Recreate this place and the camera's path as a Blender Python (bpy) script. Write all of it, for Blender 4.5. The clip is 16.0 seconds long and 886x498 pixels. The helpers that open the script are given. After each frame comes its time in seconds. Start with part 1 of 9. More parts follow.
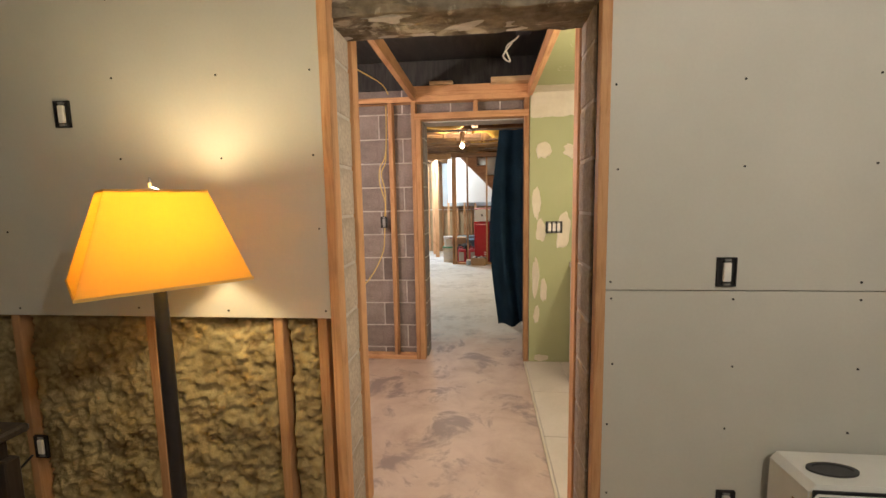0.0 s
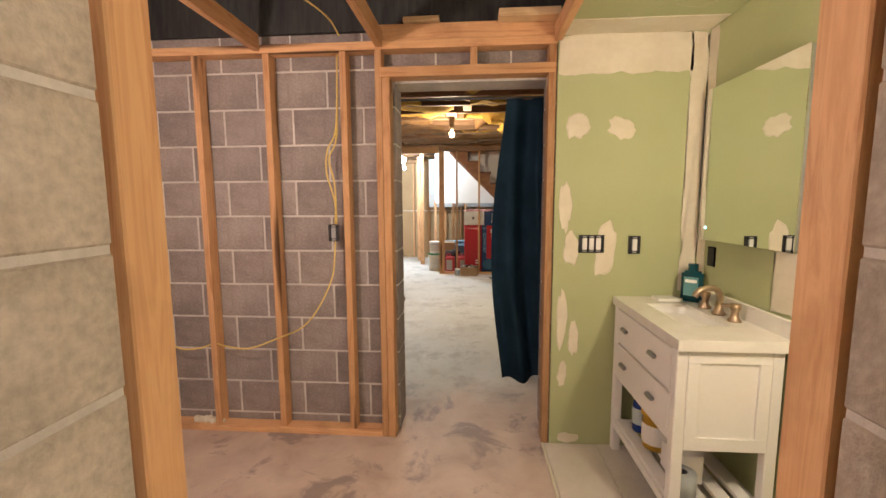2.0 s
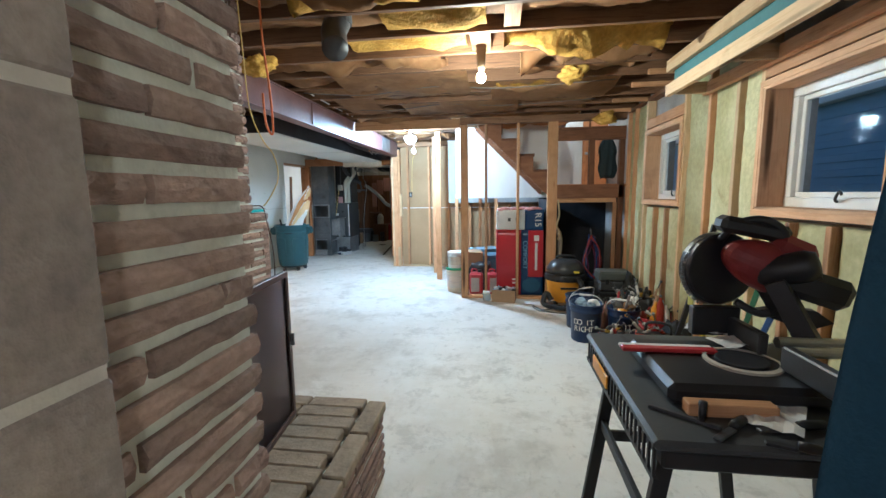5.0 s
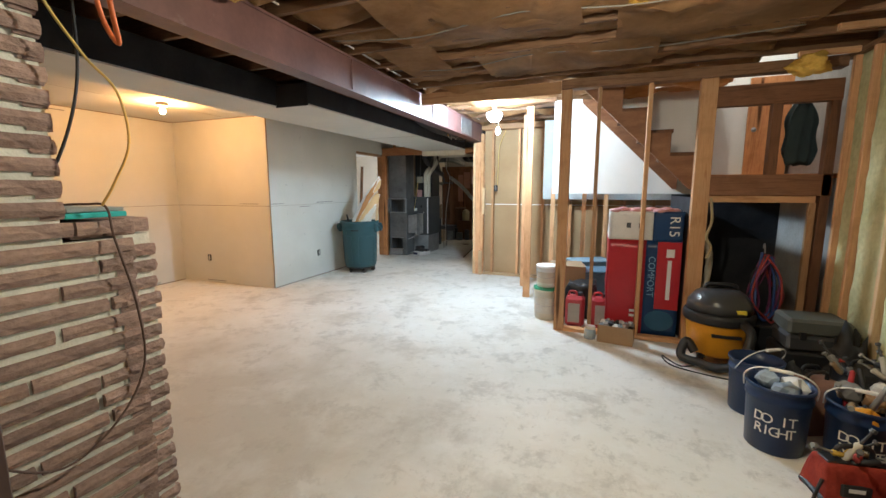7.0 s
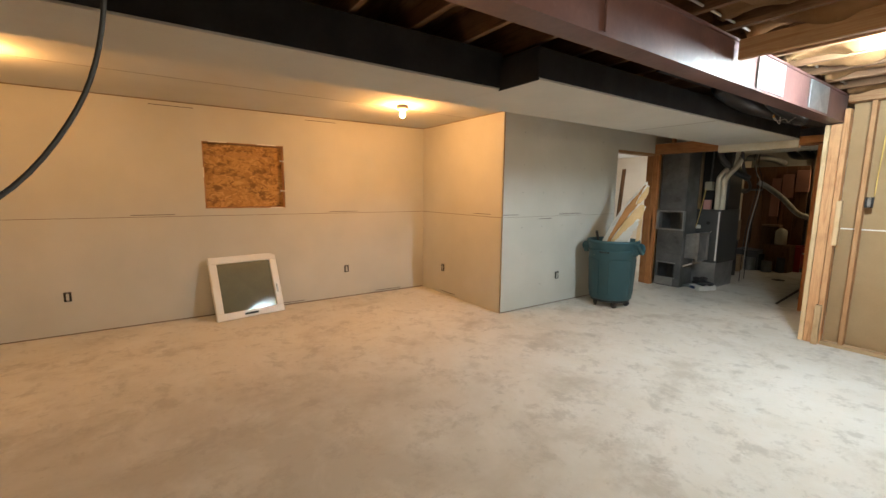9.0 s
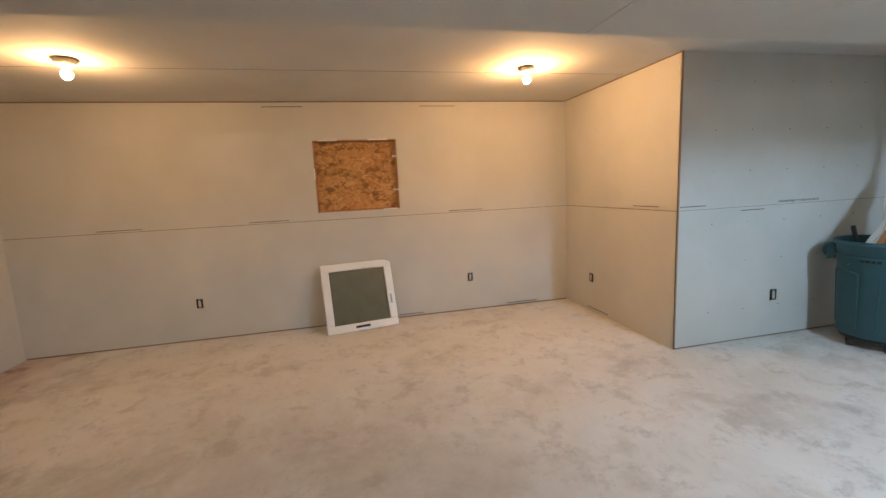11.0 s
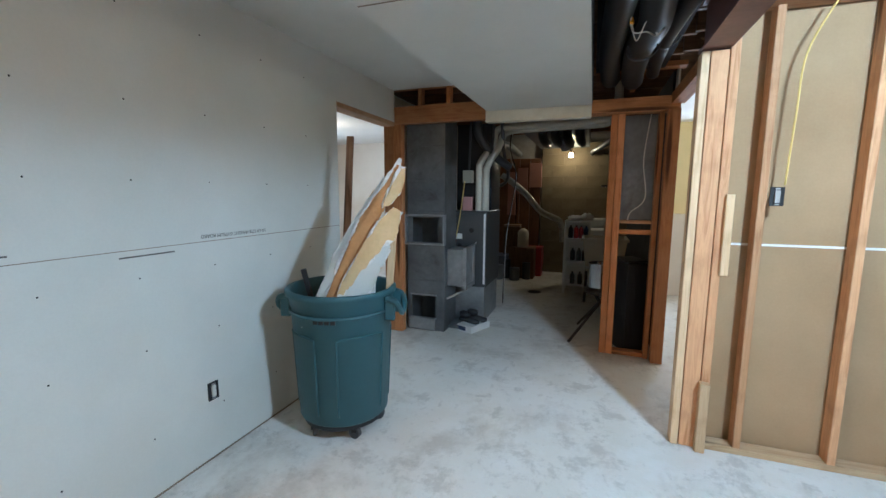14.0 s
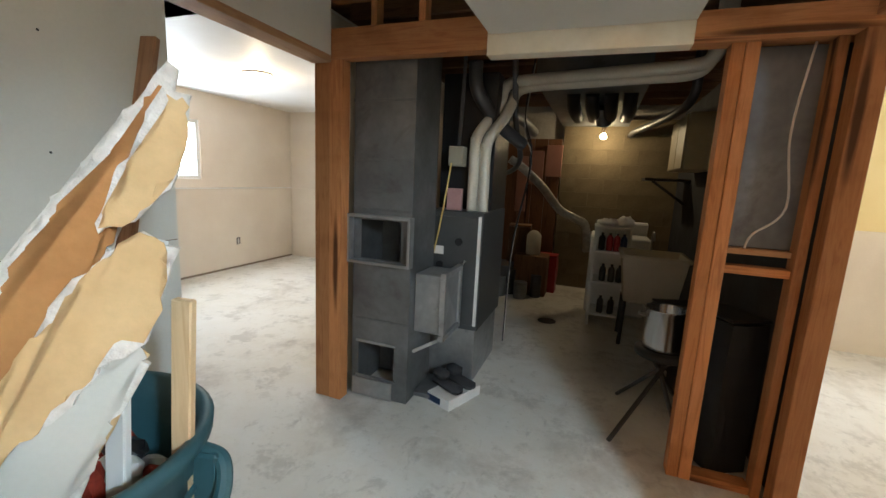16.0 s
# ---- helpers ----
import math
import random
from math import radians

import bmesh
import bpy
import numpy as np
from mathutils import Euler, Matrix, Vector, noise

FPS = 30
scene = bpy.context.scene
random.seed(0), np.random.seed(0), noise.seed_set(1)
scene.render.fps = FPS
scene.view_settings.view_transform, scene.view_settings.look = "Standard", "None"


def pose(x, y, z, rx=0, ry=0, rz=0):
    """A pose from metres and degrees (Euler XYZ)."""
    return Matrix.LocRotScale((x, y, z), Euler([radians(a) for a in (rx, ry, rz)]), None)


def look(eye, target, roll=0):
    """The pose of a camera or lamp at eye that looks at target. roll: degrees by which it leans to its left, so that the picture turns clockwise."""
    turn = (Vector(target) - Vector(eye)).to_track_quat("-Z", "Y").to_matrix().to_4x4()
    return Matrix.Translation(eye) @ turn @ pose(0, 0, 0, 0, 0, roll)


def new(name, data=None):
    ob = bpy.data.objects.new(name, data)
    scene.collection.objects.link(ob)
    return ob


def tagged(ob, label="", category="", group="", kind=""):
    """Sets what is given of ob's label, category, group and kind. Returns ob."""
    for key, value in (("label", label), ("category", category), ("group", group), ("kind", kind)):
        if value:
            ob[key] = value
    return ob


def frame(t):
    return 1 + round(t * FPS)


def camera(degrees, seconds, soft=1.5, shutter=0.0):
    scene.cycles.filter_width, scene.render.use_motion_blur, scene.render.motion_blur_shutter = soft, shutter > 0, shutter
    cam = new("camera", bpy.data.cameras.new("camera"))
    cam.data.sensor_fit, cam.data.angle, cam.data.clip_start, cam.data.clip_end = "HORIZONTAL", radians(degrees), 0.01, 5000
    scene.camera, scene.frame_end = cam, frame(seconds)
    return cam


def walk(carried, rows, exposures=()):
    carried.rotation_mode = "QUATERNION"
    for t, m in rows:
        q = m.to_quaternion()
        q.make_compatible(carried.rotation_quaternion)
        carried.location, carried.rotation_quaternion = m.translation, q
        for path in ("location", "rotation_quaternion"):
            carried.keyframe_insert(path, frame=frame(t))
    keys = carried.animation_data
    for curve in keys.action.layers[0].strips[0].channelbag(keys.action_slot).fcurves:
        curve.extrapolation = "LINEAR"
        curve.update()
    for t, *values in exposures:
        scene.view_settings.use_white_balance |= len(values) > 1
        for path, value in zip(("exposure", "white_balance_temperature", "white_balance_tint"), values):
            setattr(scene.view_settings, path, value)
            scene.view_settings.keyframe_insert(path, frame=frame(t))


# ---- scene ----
cam = camera(93.7, 16.0)
PATH = [
    (0, (0.374, 0.151, 1.439), (0.167, 2.128, 1.215), -1.0),
    (0.5, (0.392, 0.443, 1.453), (0.167, 2.419, 1.236), -0.3),
    (1, (0.361, 0.749, 1.444), (0.167, 2.729, 1.237), -0.1),
    (1.5, (0.299, 1.069, 1.463), (0.139, 3.051, 1.25), -0.3),
    (2, (0.293, 1.401, 1.449), (0.145, 3.382, 1.224), -0.3),
    (2.5, (0.3, 1.743, 1.438), (0.153, 3.722, 1.197), -0.4),
    (3, (0.254, 2.146, 1.449), (0.107, 4.125, 1.201), -0.1),
    (3.2, (0.239, 2.298, 1.454), (0.081, 4.275, 1.195), -0.5),
    (5.3, (0.115, 4.045, 1.502), (-0.178, 6.005, 1.236), -0.5),
    (5.5, (0.103, 4.179, 1.502), (-0.214, 6.135, 1.232), -0.4),
    (6, (0.05, 4.522, 1.498), (-0.356, 6.461, 1.223), -0.6),
    (6.5, (0.046, 4.923, 1.488), (-0.499, 6.825, 1.199), -0.4),
    (7, (0.009, 5.318, 1.485), (-0.691, 7.169, 1.198), -0.1),
    (7.5, (-0.132, 5.7, 1.484), (-1.028, 7.465, 1.2), 0.3),
    (8, (-0.309, 6.037, 1.515), (-1.437, 7.664, 1.233), 0.7),
    (8.5, (-0.462, 6.358, 1.539), (-1.849, 7.773, 1.266), 0.7),
    (9, (-0.667, 6.6, 1.552), (-2.299, 7.723, 1.278), 0.6),
    (9.2, (-0.783, 6.647, 1.554), (-2.494, 7.646, 1.281), 0.6),
    (11.3, (-1.63, 7.58, 1.503), (-3.565, 7.998, 1.216), -3.0),
    (11.5, (-1.713, 7.69, 1.494), (-3.619, 8.229, 1.219), -2.8),
    (12, (-1.916, 8.076, 1.505), (-3.713, 8.924, 1.275), -2.1),
    (12.5, (-2.094, 8.452, 1.521), (-3.642, 9.699, 1.304), -0.6),
    (13, (-2.31, 8.824, 1.512), (-3.479, 10.431, 1.287), 0.1),
    (13.5, (-2.42, 9.213, 1.51), (-3.306, 10.989, 1.262), -0.0),
    (14, (-2.576, 9.576, 1.497), (-3.242, 11.444, 1.232), 0.3),
    (14.5, (-2.707, 10.001, 1.504), (-3.195, 11.922, 1.233), 0.1),
    (15, (-2.745, 10.464, 1.492), (-3.24, 12.382, 1.217), 1.1),
    (15.5, (-2.817, 10.901, 1.488), (-3.378, 12.798, 1.191), 2.4),
    (16, (-2.947, 11.319, 1.531), (-3.621, 13.171, 1.194), 2.8),
]
EXPOSURES = [
    (0, 0.0, 6300, 10), (1.0, -0.10, 6700, 11), (1.5, -0.05, 6900, 12), (2.0, 0.1, 6500, 12), (2.5, 0.1, 5400, 9), (3.2, 0.12, 5100, 7),
    (5.3, 0.3, 4850, 1), (6.0, 0.2, 5300, 3), (7.0, 0.06, 5800, 6), (8.0, -0.15, 6100, 8), (9.2, -0.32, 6800, 8),
    (11.3, -0.36, 5100, 6), (12.2, -0.32, 5000, 5), (13.0, -0.22, 4850, 3), (14.0, -0.1, 5100, 4), (14.5, -0.03, 5350, 4), (15.5, 0.05, 5450, 4), (16.0, 0.22, 6100, 7),
]
walk(cam, [(t, look(eye, target, roll)) for t, eye, target, roll in PATH], EXPOSURES)

# ---- world, sun and lamps ----
world = bpy.data.worlds.new("sky")
scene.world = world
world.use_nodes = True
sky = world.node_tree.nodes.new("ShaderNodeTexSky")
sky.sky_type, sky.sun_disc, sky.sun_elevation, sky.sun_rotation = "NISHITA", False, radians(38), radians(5)
world.node_tree.links.new(sky.outputs["Color"], world.node_tree.nodes["Background"].inputs["Color"])
world.node_tree.nodes["Background"].inputs["Strength"].default_value = 0.055
sun = new("sun", bpy.data.lights.new("sun", "SUN"))
sun.data.energy, sun.data.angle, sun.data.color = 1.2, radians(12), (1, 0.95, 0.88)
sun.matrix_world = look((0.8, 9, 10), (0, 0, 3))


def bulb_light(name, x, y, z, watts, colour, size=0.03):
    lamp = new(name, bpy.data.lights.new(name, "POINT"))
    lamp.data.energy, lamp.data.color, lamp.data.shadow_soft_size = watts, colour, size
    lamp.location = (x, y, z)
    return lamp


def window_light(name, x, y, z, rz, width, height, watts, colour):
    lamp = new(name, bpy.data.lights.new(name, "AREA"))
    lamp.data.shape, lamp.data.size, lamp.data.size_y = "RECTANGLE", width, height
    lamp.data.energy, lamp.data.color = watts, colour
    lamp.matrix_world = pose(x, y, z, 90, 0, rz)
    return lamp


WARM, SOFT, COOL, AMBER = (1, 0.70, 0.38), (1, 0.84, 0.62), (0.80, 0.92, 1.0), (1, 0.44, 0.12)
LAMP_X, LAMP_Y = -0.59, 1.27
bulb_light("lamp_bulb_light", LAMP_X, LAMP_Y, 1.425, 15, (1, 0.80, 0.44), 0.045)
# Out of view: added to brighten the entry walls.
bulb_light("entry_added_light", 1.35, -0.15, 2.30, 52, (1, 0.90, 0.74))
# Unseen bulb inferred from cable shadows; hung low to brighten the lower wall.
bulb_light("bath_bulb_light", -1.0, 2.15, 1.98, 60, (1, 0.78, 0.68))
# Invented source on the vanity side; brightens vanity and green wall.
bulb_light("vanity_side_fill", 1.36, 2.25, 1.70, 31, (1, 0.84, 0.62))
bulb_light("joist_bulb_light", 0.0, 6.98, 2.30, 85, (1, 0.87, 0.63))
bulb_light("work_bulb_light", -1.27, 10.50, 2.45, 280, (0.74, 0.90, 1.0), 0.09)
bulb_light("alcove_bulb_light", -5.04, 9.02, 2.405, 70, AMBER)
bulb_light("alcove_far_bulb_light", -5.02, 5.60, 2.405, 34, AMBER)
bulb_light("furnace_bulb_light", -2.97, 17.42, 2.18, 8, (1, 0.74, 0.42))
bulb_light("bedroom_light_glow", -6.47, 14.98, 2.36, 14, (1, 0.74, 0.46))
# No fixture here: fill added to brighten the east bedroom.
bulb_light("bedroom_east_fill", 0.2, 14.6, 2.1, 45, (1, 0.88, 0.72))
# Unseen lamp added upstairs to light the white stairwell wall.
bulb_light("stairwell_fill", 0.9, 10.4, 4.1, 48, (1, 0.95, 0.86))
window_light("window_light_west", -8.27, 15.2, 1.75, -90, 0.9, 0.8, 42, (0.85, 0.93, 1))
window_light("window_light_north", -1.0, 16.62, 1.78, 180, 0.42, 0.58, 40, (0.85, 0.93, 1))


# ---- materials ----
def material(name):
    m = bpy.data.materials.new(name)
    m.use_nodes = True
    return m, m.node_tree.nodes, m.node_tree.links, m.node_tree.nodes["Principled BSDF"]


def ramp(nodes, stops):
    r = nodes.new("ShaderNodeValToRGB")
    while len(r.color_ramp.elements) < len(stops):
        r.color_ramp.elements.new(0.5)
    for e, (p, c) in zip(r.color_ramp.elements, stops):
        e.position, e.color = p, (*c, 1)
    return r


def mixed(nodes, links, blend, factor, a, b):
    n = nodes.new("ShaderNodeMix")
    n.data_type, n.blend_type = "RGBA", blend
    for socket, v in ((n.inputs[0], factor), (n.inputs[6], a), (n.inputs[7], b)):
        if hasattr(v, "links"):
            links.new(v, socket)
        else:
            socket.default_value = (*v, 1) if isinstance(v, tuple) else v
    return n.outputs[2]


def mapped(nodes, links, scale, source="Object"):
    c, m = nodes.new("ShaderNodeTexCoord"), nodes.new("ShaderNodeMapping")
    m.inputs["Scale"].default_value = scale
    links.new(c.outputs[source], m.inputs["Vector"])
    return m.outputs["Vector"]


def noise_tex(nodes, links, vector, scale, detail=4.0, rough=0.55, distort=0.0):
    n = nodes.new("ShaderNodeTexNoise")
    n.inputs["Scale"].default_value, n.inputs["Detail"].default_value = scale, detail
    n.inputs["Roughness"].default_value, n.inputs["Distortion"].default_value = rough, distort
    links.new(vector, n.inputs["Vector"])
    return n.outputs["Fac"]


def bumped(nodes, links, shader, height, strength, distance=0.01):
    b = nodes.new("ShaderNodeBump")
    b.inputs["Strength"].default_value, b.inputs["Distance"].default_value = strength, distance
    links.new(height, b.inputs["Height"])
    links.new(b.outputs["Normal"], shader.inputs["Normal"])


def surface(name, low, high, scale=3.0, rough=0.6, metal=0.0, bump=0.15, fine=40.0, stain=None, stain_scale=1.2, stain_at=(0.55, 0.7), stretch=(1, 1, 1), vary=0.0, fine_mix=0.25, spec=0.3):
    """Two colours mixed by broad noise, a fine grain on top, an optional stain, and a random tone for each object."""
    m, nodes, links, shader = material(name)
    v = mapped(nodes, links, stretch)
    broad = ramp(nodes, [(0.32, low), (0.68, high)])
    links.new(noise_tex(nodes, links, v, scale), broad.inputs["Fac"])
    grain = noise_tex(nodes, links, v, fine, 3)
    tone = ramp(nodes, [(0.3, (0.6, 0.6, 0.6)), (0.7, (1.15, 1.15, 1.15))])
    links.new(grain, tone.inputs["Fac"])
    colour = mixed(nodes, links, "MULTIPLY", fine_mix, broad.outputs["Color"], tone.outputs["Color"])
    if stain:
        mask = ramp(nodes, [(stain_at[0], (0, 0, 0)), (stain_at[1], (1, 1, 1))])
        links.new(noise_tex(nodes, links, v, stain_scale, 6, 0.65, 0.6), mask.inputs["Fac"])
        colour = mixed(nodes, links, "MIX", mask.outputs["Color"], colour, stain)
    if vary:
        info, tint = nodes.new("ShaderNodeObjectInfo"), None
        tint = ramp(nodes, [(0.0, (1 - vary, 1 - vary, 1 - vary)), (1.0, (1 + vary * 0.6, 1 + vary * 0.55, 1 + vary * 0.5))])
        links.new(info.outputs["Random"], tint.inputs["Fac"])
        colour = mixed(nodes, links, "MULTIPLY", 1.0, colour, tint.outputs["Color"])
    links.new(colour, shader.inputs["Base Color"])
    shader.inputs["Roughness"].default_value, shader.inputs["Metallic"].default_value = rough, metal
    shader.inputs["Specular IOR Level"].default_value = spec
    if bump:
        bumped(nodes, links, shader, grain, bump)
    return m


def wood(name, light, dark, knots=True, vary=0.25, rough=0.65):
    """Sawn timber with the grain along the piece's own z axis."""
    m, nodes, links, shader = material(name)
    v = mapped(nodes, links, (14, 14, 0.9))
    info = nodes.new("ShaderNodeObjectInfo")
    shift = nodes.new("ShaderNodeVectorMath")
    shift.operation = "MULTIPLY_ADD"
    shift.inputs[1].default_value = (37, 19, 23)
    comb = nodes.new("ShaderNodeCombineXYZ")
    for k in range(3):
        links.new(info.outputs["Random"], comb.inputs[k])
    links.new(comb.outputs[0], shift.inputs[0])
    links.new(v, shift.inputs[2])
    place = shift.outputs[0]
    rings = noise_tex(nodes, links, place, 2.2, 6, 0.6, 1.2)
    base = ramp(nodes, [(0.3, dark), (0.5, light), (0.62, tuple(0.6 * a + 0.4 * b for a, b in zip(light, dark))), (0.75, light)])
    links.new(rings, base.inputs["Fac"])
    colour = base.outputs["Color"]
    if knots:
        vor = nodes.new("ShaderNodeTexVoronoi")
        vor.inputs["Scale"].default_value = 0.55
        links.new(place, vor.inputs["Vector"])
        spot = ramp(nodes, [(0.10, (1, 1, 1)), (0.19, (0, 0, 0))])
        links.new(vor.outputs["Distance"], spot.inputs["Fac"])
        colour = mixed(nodes, links, "MIX", spot.outputs["Color"], colour, tuple(0.3 * c for c in dark))
    tint = ramp(nodes, [(0.0, (1 - vary, 1 - vary, 1 - vary)), (0.5, (1, 0.97, 0.92)), (1.0, (1 + vary, 1 + vary, 1 + vary))])
    links.new(info.outputs["Random"], tint.inputs["Fac"])
    colour = mixed(nodes, links, "MULTIPLY", 1.0, colour, tint.outputs["Color"])
    grime = ramp(nodes, [(0.52, (1, 1, 1)), (0.72, (0.62, 0.56, 0.5))])
    links.new(noise_tex(nodes, links, mapped(nodes, links, (1, 1, 1), "Object"), 4.5, 5), grime.inputs["Fac"])
    colour = mixed(nodes, links, "MULTIPLY", 0.6, colour, grime.outputs["Color"])
    links.new(colour, shader.inputs["Base Color"])
    shader.inputs["Roughness"].default_value, shader.inputs["Specular IOR Level"].default_value = rough, 0.25
    bumped(nodes, links, shader, rings, 0.25, 0.004)
    return m


def glow(name, colour, strength):
    m, nodes, links, shader = material(name)
    shader.inputs["Emission Color"].default_value, shader.inputs["Emission Strength"].default_value = (*colour, 1), strength
    shader.inputs["Base Color"].default_value = (0.8, 0.8, 0.8, 1)
    return m


def glassy(name, tint, rough=0.02, alpha=1.0):
    m, nodes, links, shader = material(name)
    shader.inputs["Base Color"].default_value = (*tint, 1)
    shader.inputs["Transmission Weight"].default_value, shader.inputs["Roughness"].default_value = 1.0, rough
    shader.inputs["IOR"].default_value = 1.1
    return m


def floor_material():
    m, nodes, links, shader = material("dusty_concrete")
    v = mapped(nodes, links, (1, 1, 1))
    base = ramp(nodes, [(0.3, (0.62, 0.59, 0.53)), (0.5, (0.69, 0.665, 0.615)), (0.7, (0.74, 0.725, 0.69))])
    links.new(noise_tex(nodes, links, v, 0.9, 8, 0.62, 0.5), base.inputs["Fac"])
    colour = base.outputs["Color"]
    layers = (
        ((1, 1.3, 1), 3.1, 10, 0.74, 0.15, (0.47, 0.62), 0.55, (0.74, 0.73, 0.70)),
        ((1.2, 1, 1), 1.3, 9, 0.72, 0.2, (0.52, 0.65), 0.58, (0.43, 0.39, 0.34)),
        ((1, 1, 1), 3.0, 10, 0.76, 0.2, (0.53, 0.61), 0.55, (0.42, 0.395, 0.36)),
        ((1.8, 1, 1), 6.0, 9, 0.74, 0.2, (0.57, 0.66), 0.42, (0.37, 0.345, 0.315)),
        ((1, 1.8, 1), 5.5, 8, 0.72, 0.2, (0.60, 0.68), 0.40, (0.79, 0.785, 0.765)),
        ((1, 1, 1), 17, 6, 0.65, 0.1, (0.63, 0.70), 0.50, (0.43, 0.39, 0.34)))
    for stretch, scale, detail, rough, distort, (lo, hi), most, tint in layers:
        mask = ramp(nodes, [(lo, (0, 0, 0)), (hi, (most, most, most))])
        links.new(noise_tex(nodes, links, mapped(nodes, links, stretch), scale, detail, rough, distort), mask.inputs["Fac"])
        colour = mixed(nodes, links, "MIX", mask.outputs["Color"], colour, tint)
    # Floor turns browner and darker round (-2.5, 6.9), edge broken by noise.
    ball = nodes.new("ShaderNodeTexGradient")
    ball.gradient_type = "SPHERICAL"
    spot = mapped(nodes, links, (0.30, 0.34, 1))
    spot.node.inputs["Location"].default_value = (0.75, -2.35, 0)
    links.new(spot, ball.inputs["Vector"])
    dulled = nodes.new("ShaderNodeMath")
    dulled.operation = "MULTIPLY"
    links.new(ball.outputs["Fac"], dulled.inputs[0])
    links.new(noise_tex(nodes, links, v, 1.6, 8, 0.65, 0.4), dulled.inputs[1])
    mask = ramp(nodes, [(0.12, (0, 0, 0)), (0.42, (0.75, 0.75, 0.75))])
    links.new(dulled.outputs[0], mask.inputs["Fac"])
    colour = mixed(nodes, links, "MIX", mask.outputs["Color"], colour, (0.43, 0.38, 0.31))
    # Bath floor: browner blotched slab, its lamps' pink cast put into the colour.
    pink = ramp(nodes, [(0.3, (0.42, 0.31, 0.255)), (0.5, (0.53, 0.41, 0.345)), (0.7, (0.61, 0.49, 0.415))])
    links.new(noise_tex(nodes, links, v, 3.4, 7, 0.6, 0.4), pink.inputs["Fac"])
    blot = ramp(nodes, [(0.53, (0, 0, 0)), (0.61, (0.85, 0.85, 0.85))])
    links.new(noise_tex(nodes, links, v, 3.0, 7, 0.65, 0.6), blot.inputs["Fac"])
    slab = mixed(nodes, links, "MIX", blot.outputs["Color"], pink.outputs["Color"], (0.27, 0.215, 0.20))
    split = nodes.new("ShaderNodeSeparateXYZ")
    links.new(v, split.inputs[0])
    reach = nodes.new("ShaderNodeMapRange")
    for name, value in (("From Min", 5.0), ("From Max", 3.9), ("To Min", 0.0), ("To Max", 1.0)):
        reach.inputs[name].default_value = value
    links.new(split.outputs["Y"], reach.inputs["Value"])
    edge = nodes.new("ShaderNodeMath")
    edge.operation = "ADD"
    links.new(reach.outputs["Result"], edge.inputs[0])
    links.new(noise_tex(nodes, links, v, 3.2, 8, 0.65, 0.5), edge.inputs[1])
    bath_tint = ramp(nodes, [(0.52, (0, 0, 0)), (0.92, (1, 1, 1))])
    half = nodes.new("ShaderNodeMath")
    half.operation = "MULTIPLY"
    half.inputs[1].default_value = 0.75
    links.new(edge.outputs[0], half.inputs[0])
    links.new(half.outputs[0], bath_tint.inputs["Fac"])
    colour = mixed(nodes, links, "MIX", bath_tint.outputs["Color"], colour, slab)
    links.new(colour, shader.inputs["Base Color"])
    fine = noise_tex(nodes, links, v, 55, 4)
    shader.inputs["Roughness"].default_value, shader.inputs["Specular IOR Level"].default_value = 0.62, 0.3
    bumped(nodes, links, shader, fine, 0.15, 0.006)
    return m


CONCRETE = floor_material()
STUD = wood("stud_pine", (0.555, 0.325, 0.17), (0.385, 0.185, 0.085), vary=0.30)
PALE = wood("pale_pine", (0.62, 0.46, 0.28), (0.48, 0.31, 0.16))
JOIST = wood("aged_joist", (0.20, 0.11, 0.06), (0.09, 0.045, 0.025))
FIR = wood("red_fir", (0.50, 0.225, 0.09), (0.32, 0.12, 0.045))
TRIMWOOD = wood("window_pine", (0.66, 0.42, 0.25), (0.52, 0.30, 0.16), vary=0.1)
DRYWALL = surface("grey_drywall_paper", (0.55, 0.545, 0.50), (0.62, 0.61, 0.565), 1.3, 0.85, bump=0.04, fine=90, fine_mix=0.06)
DRYWALL_BACK = surface("brown_drywall_paper", (0.34, 0.225, 0.12), (0.41, 0.28, 0.155), 2.0, 0.85, bump=0.03, fine=80, fine_mix=0.1)
GREEN = surface("green_drywall_paper", (0.40, 0.43, 0.23), (0.45, 0.48, 0.27), 1.2, 0.8, bump=0.04, fine=90, fine_mix=0.06)
MUD = surface("joint_compound", (0.66, 0.60, 0.47), (0.74, 0.69, 0.57), 5, 0.8, bump=0.1, fine=30, fine_mix=0.1)
BLOCK = surface("grey_block", (0.235, 0.195, 0.185), (0.35, 0.30, 0.28), 6, 0.9, bump=0.5, fine=70, stain=(0.15, 0.12, 0.11), stain_scale=3, stain_at=(0.62, 0.72), vary=0.14, fine_mix=0.5)
MORTAR = surface("grey_mortar", (0.50, 0.46, 0.43), (0.62, 0.58, 0.54), 8, 0.9, bump=0.3, fine=60)
BRICK = surface("brown_red_brick", (0.27, 0.19, 0.172), (0.42, 0.30, 0.262), 9, 0.85, bump=0.7, fine=45, stain=(0.25, 0.18, 0.16), stain_scale=5, stain_at=(0.56, 0.72), vary=0.3, fine_mix=0.5, stretch=(1, 1, 2))
BRICK_MORTAR = surface("pale_mortar", (0.62, 0.63, 0.59), (0.74, 0.75, 0.71), 10, 0.9, bump=0.4, fine=50)
BATT = surface("mineral_wool", (0.25, 0.19, 0.09), (0.47, 0.38, 0.20), 6, 0.95, bump=1.0, fine=30, stain=(0.19, 0.13, 0.06), stain_scale=3.2, stain_at=(0.58, 0.70), fine_mix=0.5)
